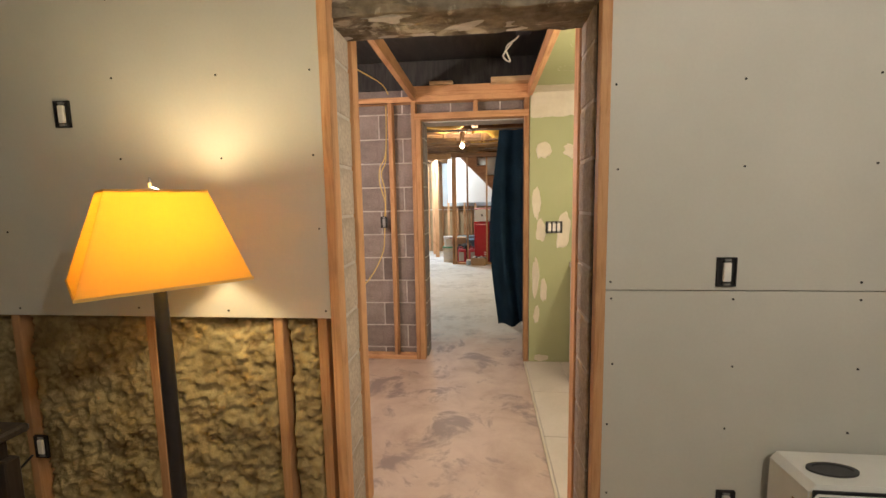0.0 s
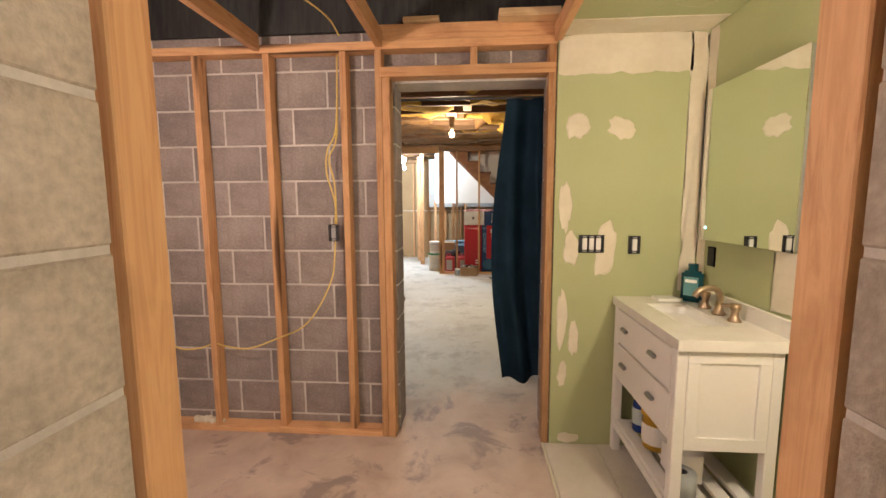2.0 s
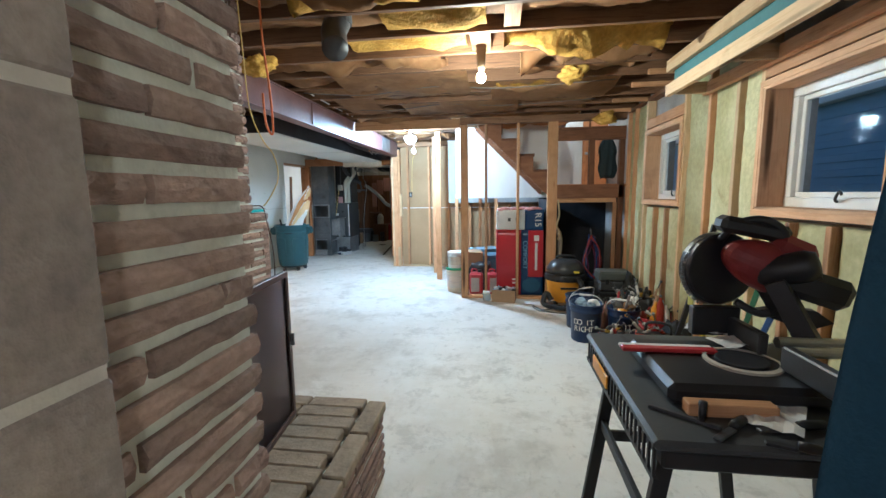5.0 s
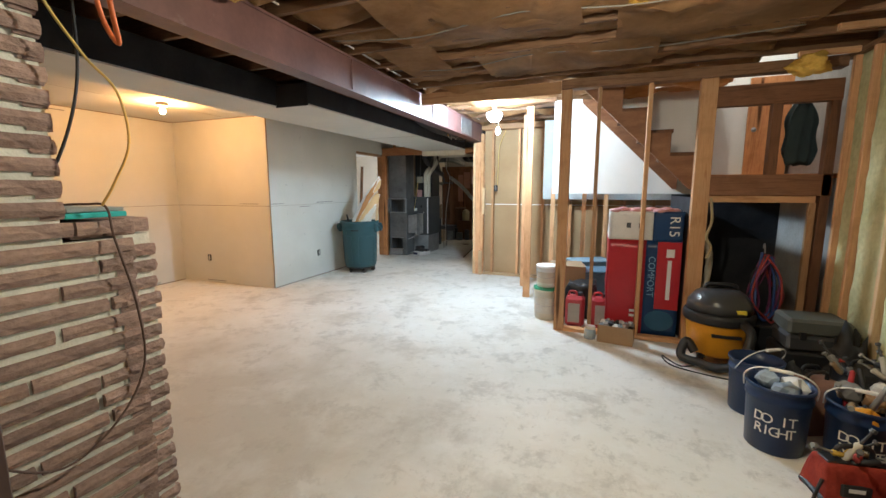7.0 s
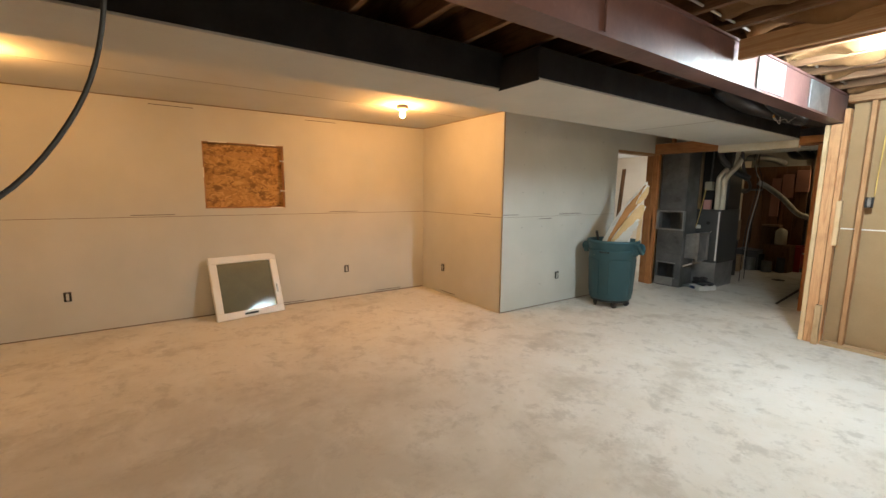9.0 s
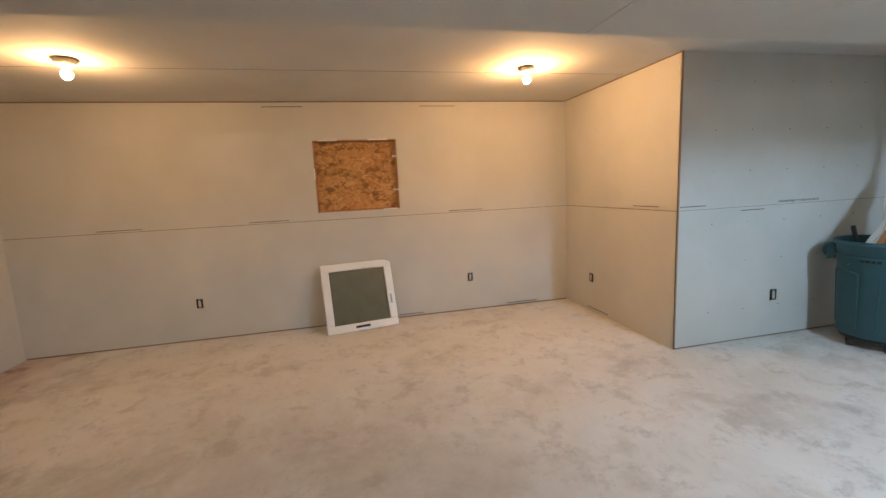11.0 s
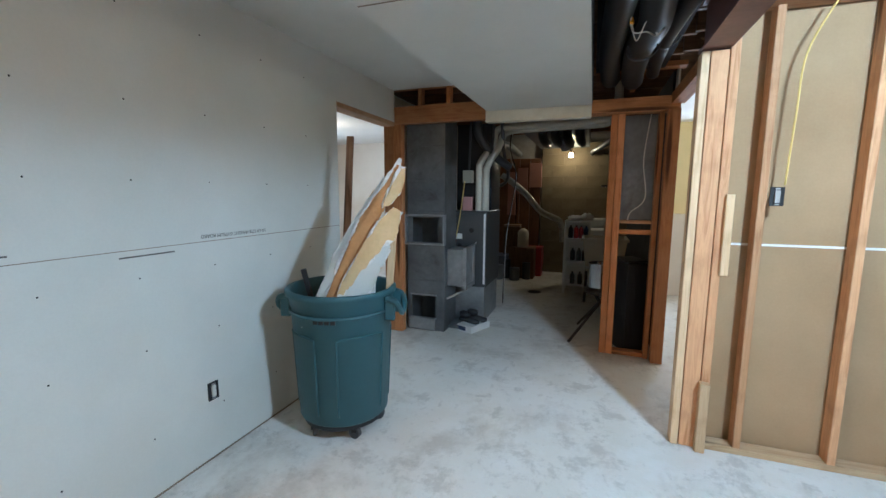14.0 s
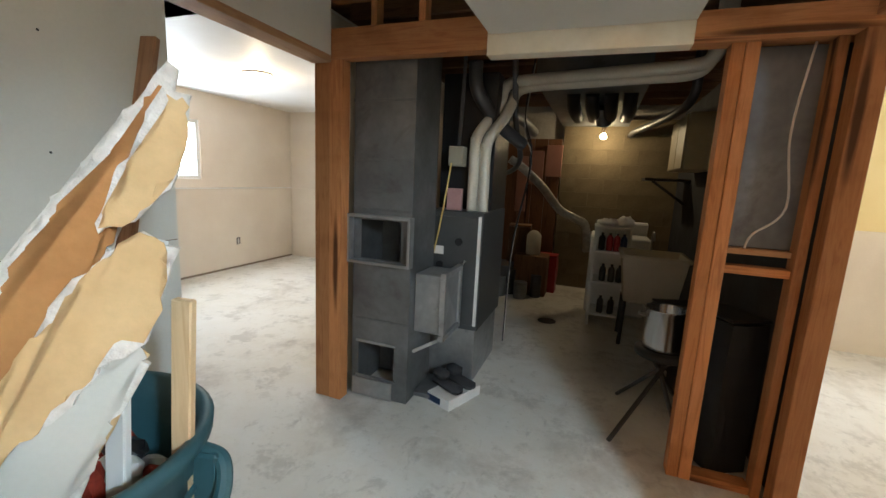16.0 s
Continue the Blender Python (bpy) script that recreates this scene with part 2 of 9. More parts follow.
WALLBATT = surface("green_mineral_wool", (0.40, 0.37, 0.19), (0.56, 0.53, 0.31), 2.4, 0.95, bump=0.7, fine=26, stain=(0.24, 0.165, 0.075), stain_scale=2.1, stain_at=(0.64, 0.74), vary=0.16, fine_mix=0.4)
FIBRE = surface("yellow_glass_fibre", (0.54, 0.30, 0.045), (0.72, 0.46, 0.10), 6, 0.95, bump=1.0, fine=35, fine_mix=0.5)
KRAFT = surface("kraft_paper", (0.27, 0.135, 0.055), (0.44, 0.25, 0.115), 3, 0.7, bump=0.6, fine=13, stain=(0.20, 0.105, 0.045), stain_scale=2, fine_mix=0.3, spec=0.25)
MAROON = surface("maroon_painted_steel", (0.13, 0.065, 0.06), (0.20, 0.10, 0.09), 3, 0.45, bump=0.08, fine=30, stain=(0.26, 0.20, 0.18), stain_scale=2.5, stain_at=(0.6, 0.75), spec=0.5)
GALV = surface("galvanised_steel", (0.34, 0.35, 0.36), (0.48, 0.49, 0.50), 5, 0.42, 0.75, bump=0.04, fine=25, stain=(0.22, 0.22, 0.22), stain_scale=3, stain_at=(0.6, 0.75))
# Real black sheathing, and also the sheets that stand in for deep shade.
BLACKBOARD = surface("black_sheathing_and_shade", (0.018, 0.018, 0.022), (0.035, 0.035, 0.04), 4, 0.8, bump=0.15, fine=40)
PLY = surface("subfloor_boards", (0.16, 0.09, 0.05), (0.26, 0.16, 0.09), 3, 0.85, stretch=(1, 5, 1), bump=0.2)
DARKDECK = surface("dark_metal_deck", (0.03, 0.03, 0.032), (0.06, 0.058, 0.055), 5, 0.5, 0.3, bump=0.2, stretch=(8, 1, 1))
CONCWALL = surface("poured_concrete", (0.30, 0.28, 0.25), (0.42, 0.39, 0.36), 3, 0.9, bump=0.4, fine=35)
WHITEPAINT = surface("white_paint", (0.78, 0.76, 0.72), (0.84, 0.82, 0.79), 2, 0.55, bump=0.03, fine=60, fine_mix=0.05)
PEACH = surface("primed_wall", (0.66, 0.58, 0.49), (0.72, 0.65, 0.56), 1.5, 0.8, bump=0.04, fine=70, fine_mix=0.06)
VINYL = surface("white_vinyl", (0.76, 0.76, 0.74), (0.82, 0.82, 0.80), 3, 0.35, bump=0.02, fine_mix=0.04, spec=0.5)
BULB = glow("lit_bulb", (1, 0.78, 0.45), 60)
BULB_COOL = glow("lit_cool_bulb", (0.85, 0.95, 1), 60)
GLASS = glassy("window_glass", (0.95, 0.98, 1.0))


# ---- builders ----
def box(bm, x0, y0, z0, x1, y1, z1, bevel=0.0):
    r = bmesh.ops.create_cube(bm, size=1, matrix=Matrix.LocRotScale(((x0 + x1) / 2, (y0 + y1) / 2, (z0 + z1) / 2), None, (abs(x1 - x0), abs(y1 - y0), abs(z1 - z0))))
    if bevel:
        bmesh.ops.bevel(bm, geom=list({e for v in r["verts"] for e in v.link_edges}), offset=bevel, segments=1, affect="EDGES")
    return bm


def finish(bm, name, mat, smooth=False):
    me = bpy.data.meshes.new(name)
    bm.to_mesh(me)
    bm.free()
    me.materials.append(mat)
    if smooth:
        for p in me.polygons:
            p.use_smooth = True
    return me


def part(name, bm, mat, parent=None, label="", m=None, smooth=False):
    ob = new(name, finish(bm, name, mat, smooth) if isinstance(bm, bmesh.types.BMesh) else bm)
    if parent is not None:
        ob.parent = parent
    if m is not None:
        ob.matrix_basis = m
    if label:
        ob["label"] = label
    return ob


def thing(name, label, category, m=None, group="", kind=""):
    ob = new(name)
    if m is not None:
        ob.matrix_basis = m
    return tagged(ob, label, category, group, kind)


def block_of(name, mat, parent, x0, y0, z0, x1, y1, z1, bevel=0.003, label="", m=None):
    """One box as one part, its origin at its middle."""
    c = Vector(((x0 + x1) / 2, (y0 + y1) / 2, (z0 + z1) / 2))
    h = Vector((abs(x1 - x0) / 2, abs(y1 - y0) / 2, abs(z1 - z0) / 2))
    b = min(bevel, min(h) * 0.6)
    t = Matrix.Translation(c)
    return part(name, box(bmesh.new(), -h.x, -h.y, -h.z, h.x, h.y, h.z, b), mat, parent, label, m @ t if m else t)


LUMBER = {}


def lumber(name, mat, parent, x0, y0, z0, x1, y1, z1, label="", tilt=None):
    """A sawn piece with its grain along its length; alike pieces share one mesh."""
    d = [abs(x1 - x0), abs(y1 - y0), abs(z1 - z0)]
    k = d.index(max(d))
    a, b, length = d[(k + 1) % 3], d[(k + 2) % 3], d[k]
    key = (round(a, 4), round(b, 4), round(length, 4), mat.name)
    if key not in LUMBER:
        LUMBER[key] = finish(box(bmesh.new(), -a / 2, -b / 2, -length / 2, a / 2, b / 2, length / 2, min(0.003, a * 0.2, b * 0.2)), name, mat)
    axes = Matrix.Identity(3)
    cols = [None] * 3
    for n, v in enumerate(((k + 1) % 3, (k + 2) % 3, k)):
        cols[n] = Vector([1.0 if q == v else 0.0 for q in range(3)])
    rot = Matrix((cols[0], cols[1], cols[2])).transposed().to_4x4()
    m = Matrix.Translation(((x0 + x1) / 2, (y0 + y1) / 2, (z0 + z1) / 2)) @ rot
    if tilt is not None:
        m = m @ tilt
    return part(name, LUMBER[key], mat, parent, label, m)


def strut(name, mat, parent, a, b, w, d, side=(0, 0, 1), label=""):
    """A straight piece between two points, w wide along `side`, d deep across it."""
    a, b = Vector(a), Vector(b)
    z = (b - a).normalized()
    x = Vector(side) - z * z.dot(Vector(side))
    x.normalize()
    y = z.cross(x)
    m = Matrix((x, y, z)).transposed().to_4x4()
    m.translation = (a + b) / 2
    n = (b - a).length / 2
    return part(name, box(bmesh.new(), -w / 2, -d / 2, -n, w / 2, d / 2, n, min(0.003, w * 0.2, d * 0.2)), mat, parent, label, m)


def turned(profile, seg=32, bm=None, close=True):
    """A body of revolution about z from (radius, height) pairs."""
    bm = bm or bmesh.new()
    rings = [[bm.verts.new((r * math.cos(2 * math.pi * k / seg), r * math.sin(2 * math.pi * k / seg), z)) for k in range(seg)] for r, z in profile]
    for lo, hi in zip(rings, rings[1:]):
        for k in range(seg):
            bm.faces.new((lo[k], lo[(k + 1) % seg], hi[(k + 1) % seg], hi[k]))
    if close:
        bm.faces.new(rings[0][::-1])
        bm.faces.new(rings[-1])
    return bm


def tube(points, radius, seg=10, bm=None, smooth=True):
    """A round tube through the points."""
    bm = bm or bmesh.new()
    pts = [Vector(p) for p in points]
    if smooth and len(pts) > 2:
        out = []
        for i in range(len(pts) - 1):
            p0, p1, p2, p3 = pts[max(i - 1, 0)], pts[i], pts[i + 1], pts[min(i + 2, len(pts) - 1)]
            for s in range(6):
                t = s / 6
                out.append(0.5 * ((2 * p1) + (p2 - p0) * t + (2 * p0 - 5 * p1 + 4 * p2 - p3) * t * t + (3 * p1 - p0 - 3 * p2 + p3) * t ** 3))
        pts = out + [pts[-1]]
    rings, up = [], Vector((0.13, 0.31, 0.94))
    for i, p in enumerate(pts):
        d = (pts[min(i + 1, len(pts) - 1)] - pts[max(i - 1, 0)]).normalized()
        u = up - d * up.dot(d)
        if u.length < 1e-3:
            u = Vector((1, 0, 0)) - d * d.x
        u.normalize()
        up = u
        v = d.cross(u)
        rings.append([bm.verts.new(p + radius * (math.cos(2 * math.pi * k / seg) * u + math.sin(2 * math.pi * k / seg) * v)) for k in range(seg)])
    for lo, hi in zip(rings, rings[1:]):
        for k in range(seg):
            bm.faces.new((lo[k], lo[(k + 1) % seg], hi[(k + 1) % seg], hi[k]))
    bm.faces.new(rings[0][::-1])
    bm.faces.new(rings[-1])
    return bm


def wall(name, mat, x0, y0, z0, x1, y1, z1, label, category="wall"):
    ob = new(name, finish(box(bmesh.new(), x0, y0, z0, x1, y1, z1), name, mat))
    return tagged(ob, label, category, kind="structure")


def holed_wall(name, mat, axis, at, thick, a0, a1, z0, z1, holes, label, category="wall"):
    """A wall in the plane axis = at .. at + thick with rectangular holes (a0, a1, z0, z1) cut through it."""
    bm = bmesh.new()
    us = sorted({a0, a1, *[h for q in holes for h in q[:2]]})
    vs = sorted({z0, z1, *[h for q in holes for h in q[2:]]})
    us, vs = [u for u in us if a0 <= u <= a1], [v for v in vs if z0 <= v <= z1]
    def hollow(u, v):
        return u < a0 or u > a1 or v < z0 or v > z1 or any(h[0] < u < h[1] and h[2] < v < h[3] for h in holes)
    def put(u, v, w):
        return bm.verts.new((w, u, v) if axis == "x" else (u, w, v))
    for u, u2 in zip(us, us[1:]):
        for v, v2 in zip(vs, vs[1:]):
            if hollow((u + u2) / 2, (v + v2) / 2):
                continue
            for w in (at, at + thick):
                bm.faces.new([put(*q, w) for q in ((u, v), (u2, v), (u2, v2), (u, v2))])
            for (du, dv, e) in ((-1, 0, ((u, v), (u, v2))), (1, 0, ((u2, v), (u2, v2))), (0, -1, ((u, v), (u2, v))), (0, 1, ((u, v2), (u2, v2)))):
                if hollow((u + u2) / 2 + du * (u2 - u + 0.002) / 2, (v + v2) / 2 + dv * (v2 - v + 0.002) / 2):
                    (p, q), (r, s) = e
                    bm.faces.new([put(p, q, at), put(r, s, at), put(r, s, at + thick), put(p, q, at + thick)])
    bmesh.ops.remove_doubles(bm, verts=bm.verts, dist=1e-5)
    bmesh.ops.recalc_face_normals(bm, faces=bm.faces)
    return tagged(new(name, finish(bm, name, mat)), label, category, kind="structure")


# ---- structure ----
TOP = 2.745
floor = wall("floor", CONCRETE, -8.6, -2.7, -0.12, 2.1, 18.3, 0.0, "dusty pale concrete basement slab with stains and scuffs", "floor")
bm = bmesh.new()
for x0, y0, x1, y1 in ((-8.6, -2.7, 2.1, 9.9), (-8.6, 9.9, -0.55, 11.02), (1.88, 9.9, 2.1, 11.02), (-8.6, 11.02, 2.1, 18.3)):
    box(bm, x0, y0, TOP + 0.02, x1, y1, TOP + 0.10)
ceiling = tagged(new("ceiling", finish(bm, "ceiling", PLY)), "dark board subfloor above the open joists", "ceiling", kind="structure")
# Shaft and lid are out of view, added to hold the stairwell light.
for n, (x0, y0, x1, y1) in enumerate(((-0.55, 9.86, 1.9, 9.9), (-0.55, 11.02, 1.9, 11.06), (-0.59, 9.86, -0.55, 11.06), (1.88, 9.86, 1.92, 11.06))):
    wall("stairwell_shaft_%d" % (n + 1), WHITEPAINT, x0, y0, TOP + 0.02, x1, y1, 4.6, "unseen white shaft wall added round the stairwell light")
wall("stairwell_ceiling", WHITEPAINT, -0.6, 9.86, 4.6, 1.92, 11.06, 4.65, "unseen white lid added over the stairwell light", "ceiling")

# entry room
wall("wall_south", DRYWALL, -2.7, -2.7, 0, 2.1, -2.6, TOP, "plain grey drywall closing the entry room")
wall("wall_southwest", DRYWALL, -2.7, -2.6, 0, -2.6, 1.735, TOP, "plain grey drywall at the entry room's side")
wall("ceiling_entry", DRYWALL, -2.6, -2.6, 2.42, 1.9, 1.735, 2.44, "grey drywall ceiling of the entry room", "ceiling")
holed_wall("wall_1", MORTAR, "y", 1.7385, 0.193, -2.6, 1.9, 0, TOP, [(-0.2045, 0.7595, -1, 2.12)], "grey concrete block wall with a doorway through it")
wall("drywall_sheet_upper", DRYWALL, -2.6, 1.645, 1.005, -0.216, 1.658, 2.42, "grey drywall sheet screwed over studs, cut short above the insulation", "drywall")
wall("drywall_sheet_right_low", DRYWALL, 0.792, 1.645, 0, 1.9, 1.658, 1.118, "grey drywall sheet with screw heads", "drywall")
wall("drywall_sheet_right_high", DRYWALL, 0.792, 1.645, 1.122, 1.9, 1.658, 2.42, "grey drywall sheet with screw heads", "drywall")

# bath
holed_wall("wall_2", MORTAR, "y", 3.9035, 0.193, -2.6, 2.0, 0, TOP, [(-0.1745, 0.7245, -1, 2.14)], "grey concrete block wall with a doorway through it")
wall("wall_3", CONCWALL, -2.7, 1.735, 0, -2.6, 4.10, TOP, "plain concrete end wall of the bath")
wall("wall_green_back", GREEN, 0.745, 3.789, 0, 1.53, 3.802, 2.34, "green moisture-resistant drywall with pale joint compound patches")
wall("wall_green_side", GREEN, 1.53, 1.94, 0, 1.543, 3.80, 2.34, "green moisture-resistant drywall behind the vanity")
wall("ceiling_bath", GREEN, 0.77, 1.94, 2.34, 1.543, 3.80, 2.353, "green drywall ceiling over the vanity", "ceiling")
# Dark sheet added to black out the over-lit strip above the top plate.
wall("dark_strip_cover", DARKDECK, -2.5, 3.865, 2.425, 1.0, 3.895, 2.655, "added dark sheet covering the block above the bath top plate", "ceiling")
wall("ceiling_deck", DARKDECK, -2.6, 1.94, 2.66, 1.55, 3.9, 2.68, "dark ribbed deck above the bath framing", "ceiling")
wall("wall_4", CONCWALL, 1.9, -2.7, 0, 2.1, 4.1, TOP, "concrete outer wall")

# main room
W1, W2 = (5.86, 6.78, 1.37, 2.14), (7.99, 8.90, 1.39, 2.14)
holed_wall("wall_east", CONCWALL, "x", 1.885, 0.21, 4.1, 18.3, 0, TOP, [W1, W2], "concrete foundation wall behind the insulated studs")
holed_wall("wall_alcove", DRYWALL, "x", -6.413, 0.013, 4.1, 10.15, 0, 2.53, [(7.085, 8.01, 1.32, 2.115)], "grey drywall with a long horizontal joint and a boarded window")
wall("wall_west", CONCWALL, -6.72, 4.1, 0, -6.50, 10.15, TOP, "concrete outer wall")
wall("wall_alcove_south", DRYWALL, -6.6, 4.09, 0, -1.4, 4.103, 2.53, "grey drywall at the alcove's near end")
wall("wall_alcove_north", DRYWALL, -6.5, 10.15, 0, -4.53, 10.163, 2.53, "grey drywall end of the alcove")
holed_wall("wall_5", DRYWALL, "x", -4.543, 0.013, 10.15, 13.549, 0, 2.53, [(12.515, 13.549, -1, 2.22)], "grey drywall with a doorway and a horizontal joint")
holed_wall("wall_6", PEACH, "x", -4.655, 0.013, 10.163, 18.0, 0, 2.53, [(12.515, 13.565, -1, 2.22)], "primed bedroom side of the drywall")
wall("ceiling_alcove", DRYWALL, -6.413, 4.1, 2.53, -3.55, 13.54, 2.543, "grey drywall ceiling over the alcove", "ceiling")

# bedroom beyond the west door
holed_wall("wall_7", PEACH, "x", -8.25, 0.10, 10.163, 18.0, 0, 2.55, [(14.75, 15.65, 1.35, 2.15)], "primed bedroom wall with a window")
wall("wall_8", PEACH, -8.25, 17.46, 0, -4.64, 17.56, 2.55, "primed bedroom end wall")
wall("wall_9", PEACH, -8.25, 10.163, 0, -4.64, 10.27, 2.55, "primed bedroom wall")
wall("ceiling_bedroom", WHITEPAINT, -8.25, 10.2, 2.53, -4.64, 17.56, 2.545, "white bedroom ceiling", "ceiling")
# bedroom beyond the east door
YELLOWWALL = surface("yellow_wall_paint", (0.70, 0.56, 0.27), (0.76, 0.62, 0.33), 1.5, 0.75, bump=0.04, fine=70, fine_mix=0.05)
holed_wall("wall_10", YELLOWWALL, "y", 16.5, 0.1, -1.93, 1.9, 0, 2.55, [(-1.20, -0.78, 1.5, 2.08)], "yellow painted bedroom wall with a small window")
wall("ceiling_bedroom_east", WHITEPAINT, -1.84, 12.42, 2.53, 1.88, 16.55, 2.545, "white bedroom ceiling", "ceiling")
wall("wall_11", YELLOWWALL, 1.80, 12.42, 0, 1.88, 16.5, 2.55, "yellow painted bedroom wall")
# Drywall coloured black: the furnace room's dimness is in the colour.
wall("wall_12", BLACKBOARD, -1.97, 13.76, 0, -1.95, 18.2, 2.55, "black wall beside the furnace room, darkened for its dim light")
wall("wall_14", PEACH, -1.948, 13.64, 0, -1.935, 16.5, 2.55, "primed bedroom side of the furnace room wall")
# furnace room
wall("wall_13", CONCWALL, -4.66, 17.85, 0, -1.7, 18.1, TOP, "rough concrete back wall of the furnace room")


# ---- framing ----
# doorway of the entry wall
fw = thing("door_1", "rough pine framing round a block doorway", "door frame", kind="structure")
lumber("jamb_stud", STUD, fw, -0.216, 1.64, 0, -0.179, 1.71, 2.42)
lumber("jamb_stud", STUD, fw, 0.757, 1.638, 0, 0.792, 1.684, 2.42)
lumber("jamb_stud", STUD, fw, -0.228, 1.94, 0, -0.188, 2.02, 2.66)
lumber("jamb_stud", STUD, fw, 0.748, 1.94, 0, 0.79, 2.02, 2.66)
bm = box(bmesh.new(), -0.35, 1.70, 2.115, 0.90, 1.93, 2.30)
bmesh.ops.subdivide_edges(bm, edges=bm.edges[:], cuts=22, use_grid_fill=True)
for v in bm.verts:
    v.co += Vector((0, 0.022, 0.016)) * noise.fractal(Vector((v.co.x * 7, v.co.y * 9, v.co.z * 14)), 0.8, 2, 4)
part("lintel", bm, surface("chipped_lintel", (0.13, 0.10, 0.075), (0.34, 0.29, 0.22), 9, 0.95, bump=0.9, fine=30, stain=(0.50, 0.45, 0.36), stain_scale=6, stain_at=(0.56, 0.62), fine_mix=0.5), fw, "rough chipped concrete lintel")
# studs and batts behind the cut drywall of the entry room
sw = thing("stud_wall_entry", "pine studs with packed mineral wool between them", "stud wall", kind="structure")
for x in (-2.2, -1.60, -0.985, -0.44, -0.26):
    lumber("stud", STUD, sw, x - 0.019, 1.66, 0.04, x + 0.019, 1.73, 1.005)
lumber("bottom_plate", STUD, sw, -2.6, 1.66, 0, -0.23, 1.73, 0.038)

# bath stud wall
bw = thing("stud_wall_bath", "pine stud wall standing in front of grey block", "stud wall", kind="structure")
for x in (-2.50, -2.10, -1.758, -1.335, -0.905, -0.455):
    lumber("stud", STUD, bw, x - 0.019, 3.81, 0.038, x + 0.019, 3.895, 2.30)
lumber("stud", STUD, bw, -0.268, 3.802, 0, -0.23, 3.895, 2.30)
lumber("stud", STUD, bw, -0.229, 3.802, 0, -0.185, 3.895, 2.15)
lumber("stud", STUD, bw, 0.70, 3.802, 0, 0.742, 3.895, 2.30)
lumber("bottom_plate", STUD, bw, -2.6, 3.80, 0, -0.27, 3.895, 0.038)
lumber("top_plate", STUD, bw, -2.6, 3.80, 2.30, 0.75, 3.895, 2.345)
lumber("top_plate", STUD, bw, -0.26, 3.80, 2.345, 0.75, 3.90, 2.43)
lumber("header", STUD, bw, -0.24, 3.80, 2.15, 0.74, 3.895, 2.205)
lumber("cripple", STUD, bw, 0.27, 3.81, 2.205, 0.31, 3.89, 2.30)
for x in (-2.0, -0.95, -0.24, 0.745):
    lumber("ceiling_joist", STUD, bw, x - 0.02, 1.94, 2.31, x + 0.02, 3.80, 2.40)
lumber("block_piece", PALE, bw, 0.42, 3.70, 2.41, 0.74, 3.79, 2.45)
lumber("block_piece", PALE, bw, -0.10, 3.78, 2.433, 0.10, 3.86, 2.46)

# girder and joists
girder = thing("girder", "maroon painted steel girder under the joists with bolted splices", "beam", kind="structure")
bm = bmesh.new()
for x0, z0, x1, z1 in ((-2.06, 2.27, -1.92, 2.285), (-2.06, 2.525, -1.92, 2.54), (-2.035, 2.285, -1.935, 2.525)):
    box(bm, x0, 4.12, z0, x1, 12.35, z1)
part("web", bm, MAROON, girder)
for y in (8.36, 10.1, 11.2):
    block_of("splice_plate", GALV if y > 9 else MAROON, girder, -1.933, y, 2.29, -1.922, y + 0.012 if y < 9 else y + 0.5, 2.52, 0.002)
joists = thing("floor_joists", "aged brown timber floor joists overhead", "joists", kind="structure")
y = 4.28
JY = []
while y < 13.4:
    JY.append(y)
    lumber("joist", JOIST, joists, -2.0, y - 0.02, 2.545, -0.56 if 9.85 < y < 11.1 else 1.88, y + 0.02, TOP + 0.015)
    lumber("joist", JOIST, joists, -3.5, y + 0.03, 2.545, -1.98, y + 0.07, TOP + 0.015)
    y += 0.406

# dropped duct soffit
soffit = thing("duct_soffit", "dropped drywall soffit with black sheathed sides", "soffit", kind="structure")
for (x0, y0, x1, y1) in ((-3.55, 4.12, -2.98, 8.67), (-3.55, 8.674, -2.62, 13.54)):
    block_of("soffit_board", DRYWALL, soffit, x0, y0, 2.27, x1, y1, 2.283, 0.001)
block_of("soffit_side", BLACKBOARD, soffit, -2.99, 4.12, 2.284, -2.977, 8.68, 2.52, 0.001)
block_of("soffit_side", BLACKBOARD, soffit, -2.99, 8.662, 2.265, -2.615, 8.674, 2.47, 0.001)
block_of("soffit_side", BLACKBOARD, soffit, -2.628, 8.676, 2.284, -2.615, 13.54, 2.47, 0.001)
block_of("soffit_side", DRYWALL, soffit, -3.56, 4.12, 2.272, -3.547, 13.54, 2.53, 0.001)

# insulated outer wall studs
ew = thing("stud_wall_east", "pine studs over mineral wool batts beside the windows", "stud wall", kind="structure")
for y in (4.3, 4.75, 5.2, 5.6, 7.10, 7.50, 9.35, 9.62):
    lumber("stud", STUD if y > 7.3 else PALE, ew, 1.79, y - 0.02, 0.04, 1.88, y + 0.02, 2.50)
for (a, b, z0, z1) in (W1, W2):
    for y in (a - 0.04, b + 0.04):
        lumber("stud", PALE, ew, 1.79, y - 0.02, 0.04, 1.88, y + 0.02, 2.50)
    for q in (1 / 3, 2 / 3):
        y = a + (b - a) * q
        lumber("cripple_stud", STUD, ew, 1.79, y - 0.02, 0.04, 1.88, y + 0.02, z0 - 0.06)
    lumber("header", STUD, ew, 1.79, a - 0.02, z1 + 0.05, 1.88, b + 0.02, z1 + 0.15)
lumber("bottom_plate", STUD, ew, 1.79, 4.1, 0, 1.88, 9.75, 0.038)
lumber("top_plate", JOIST, ew, 1.79, 4.1, 2.50, 1.88, 9.75, 2.54)

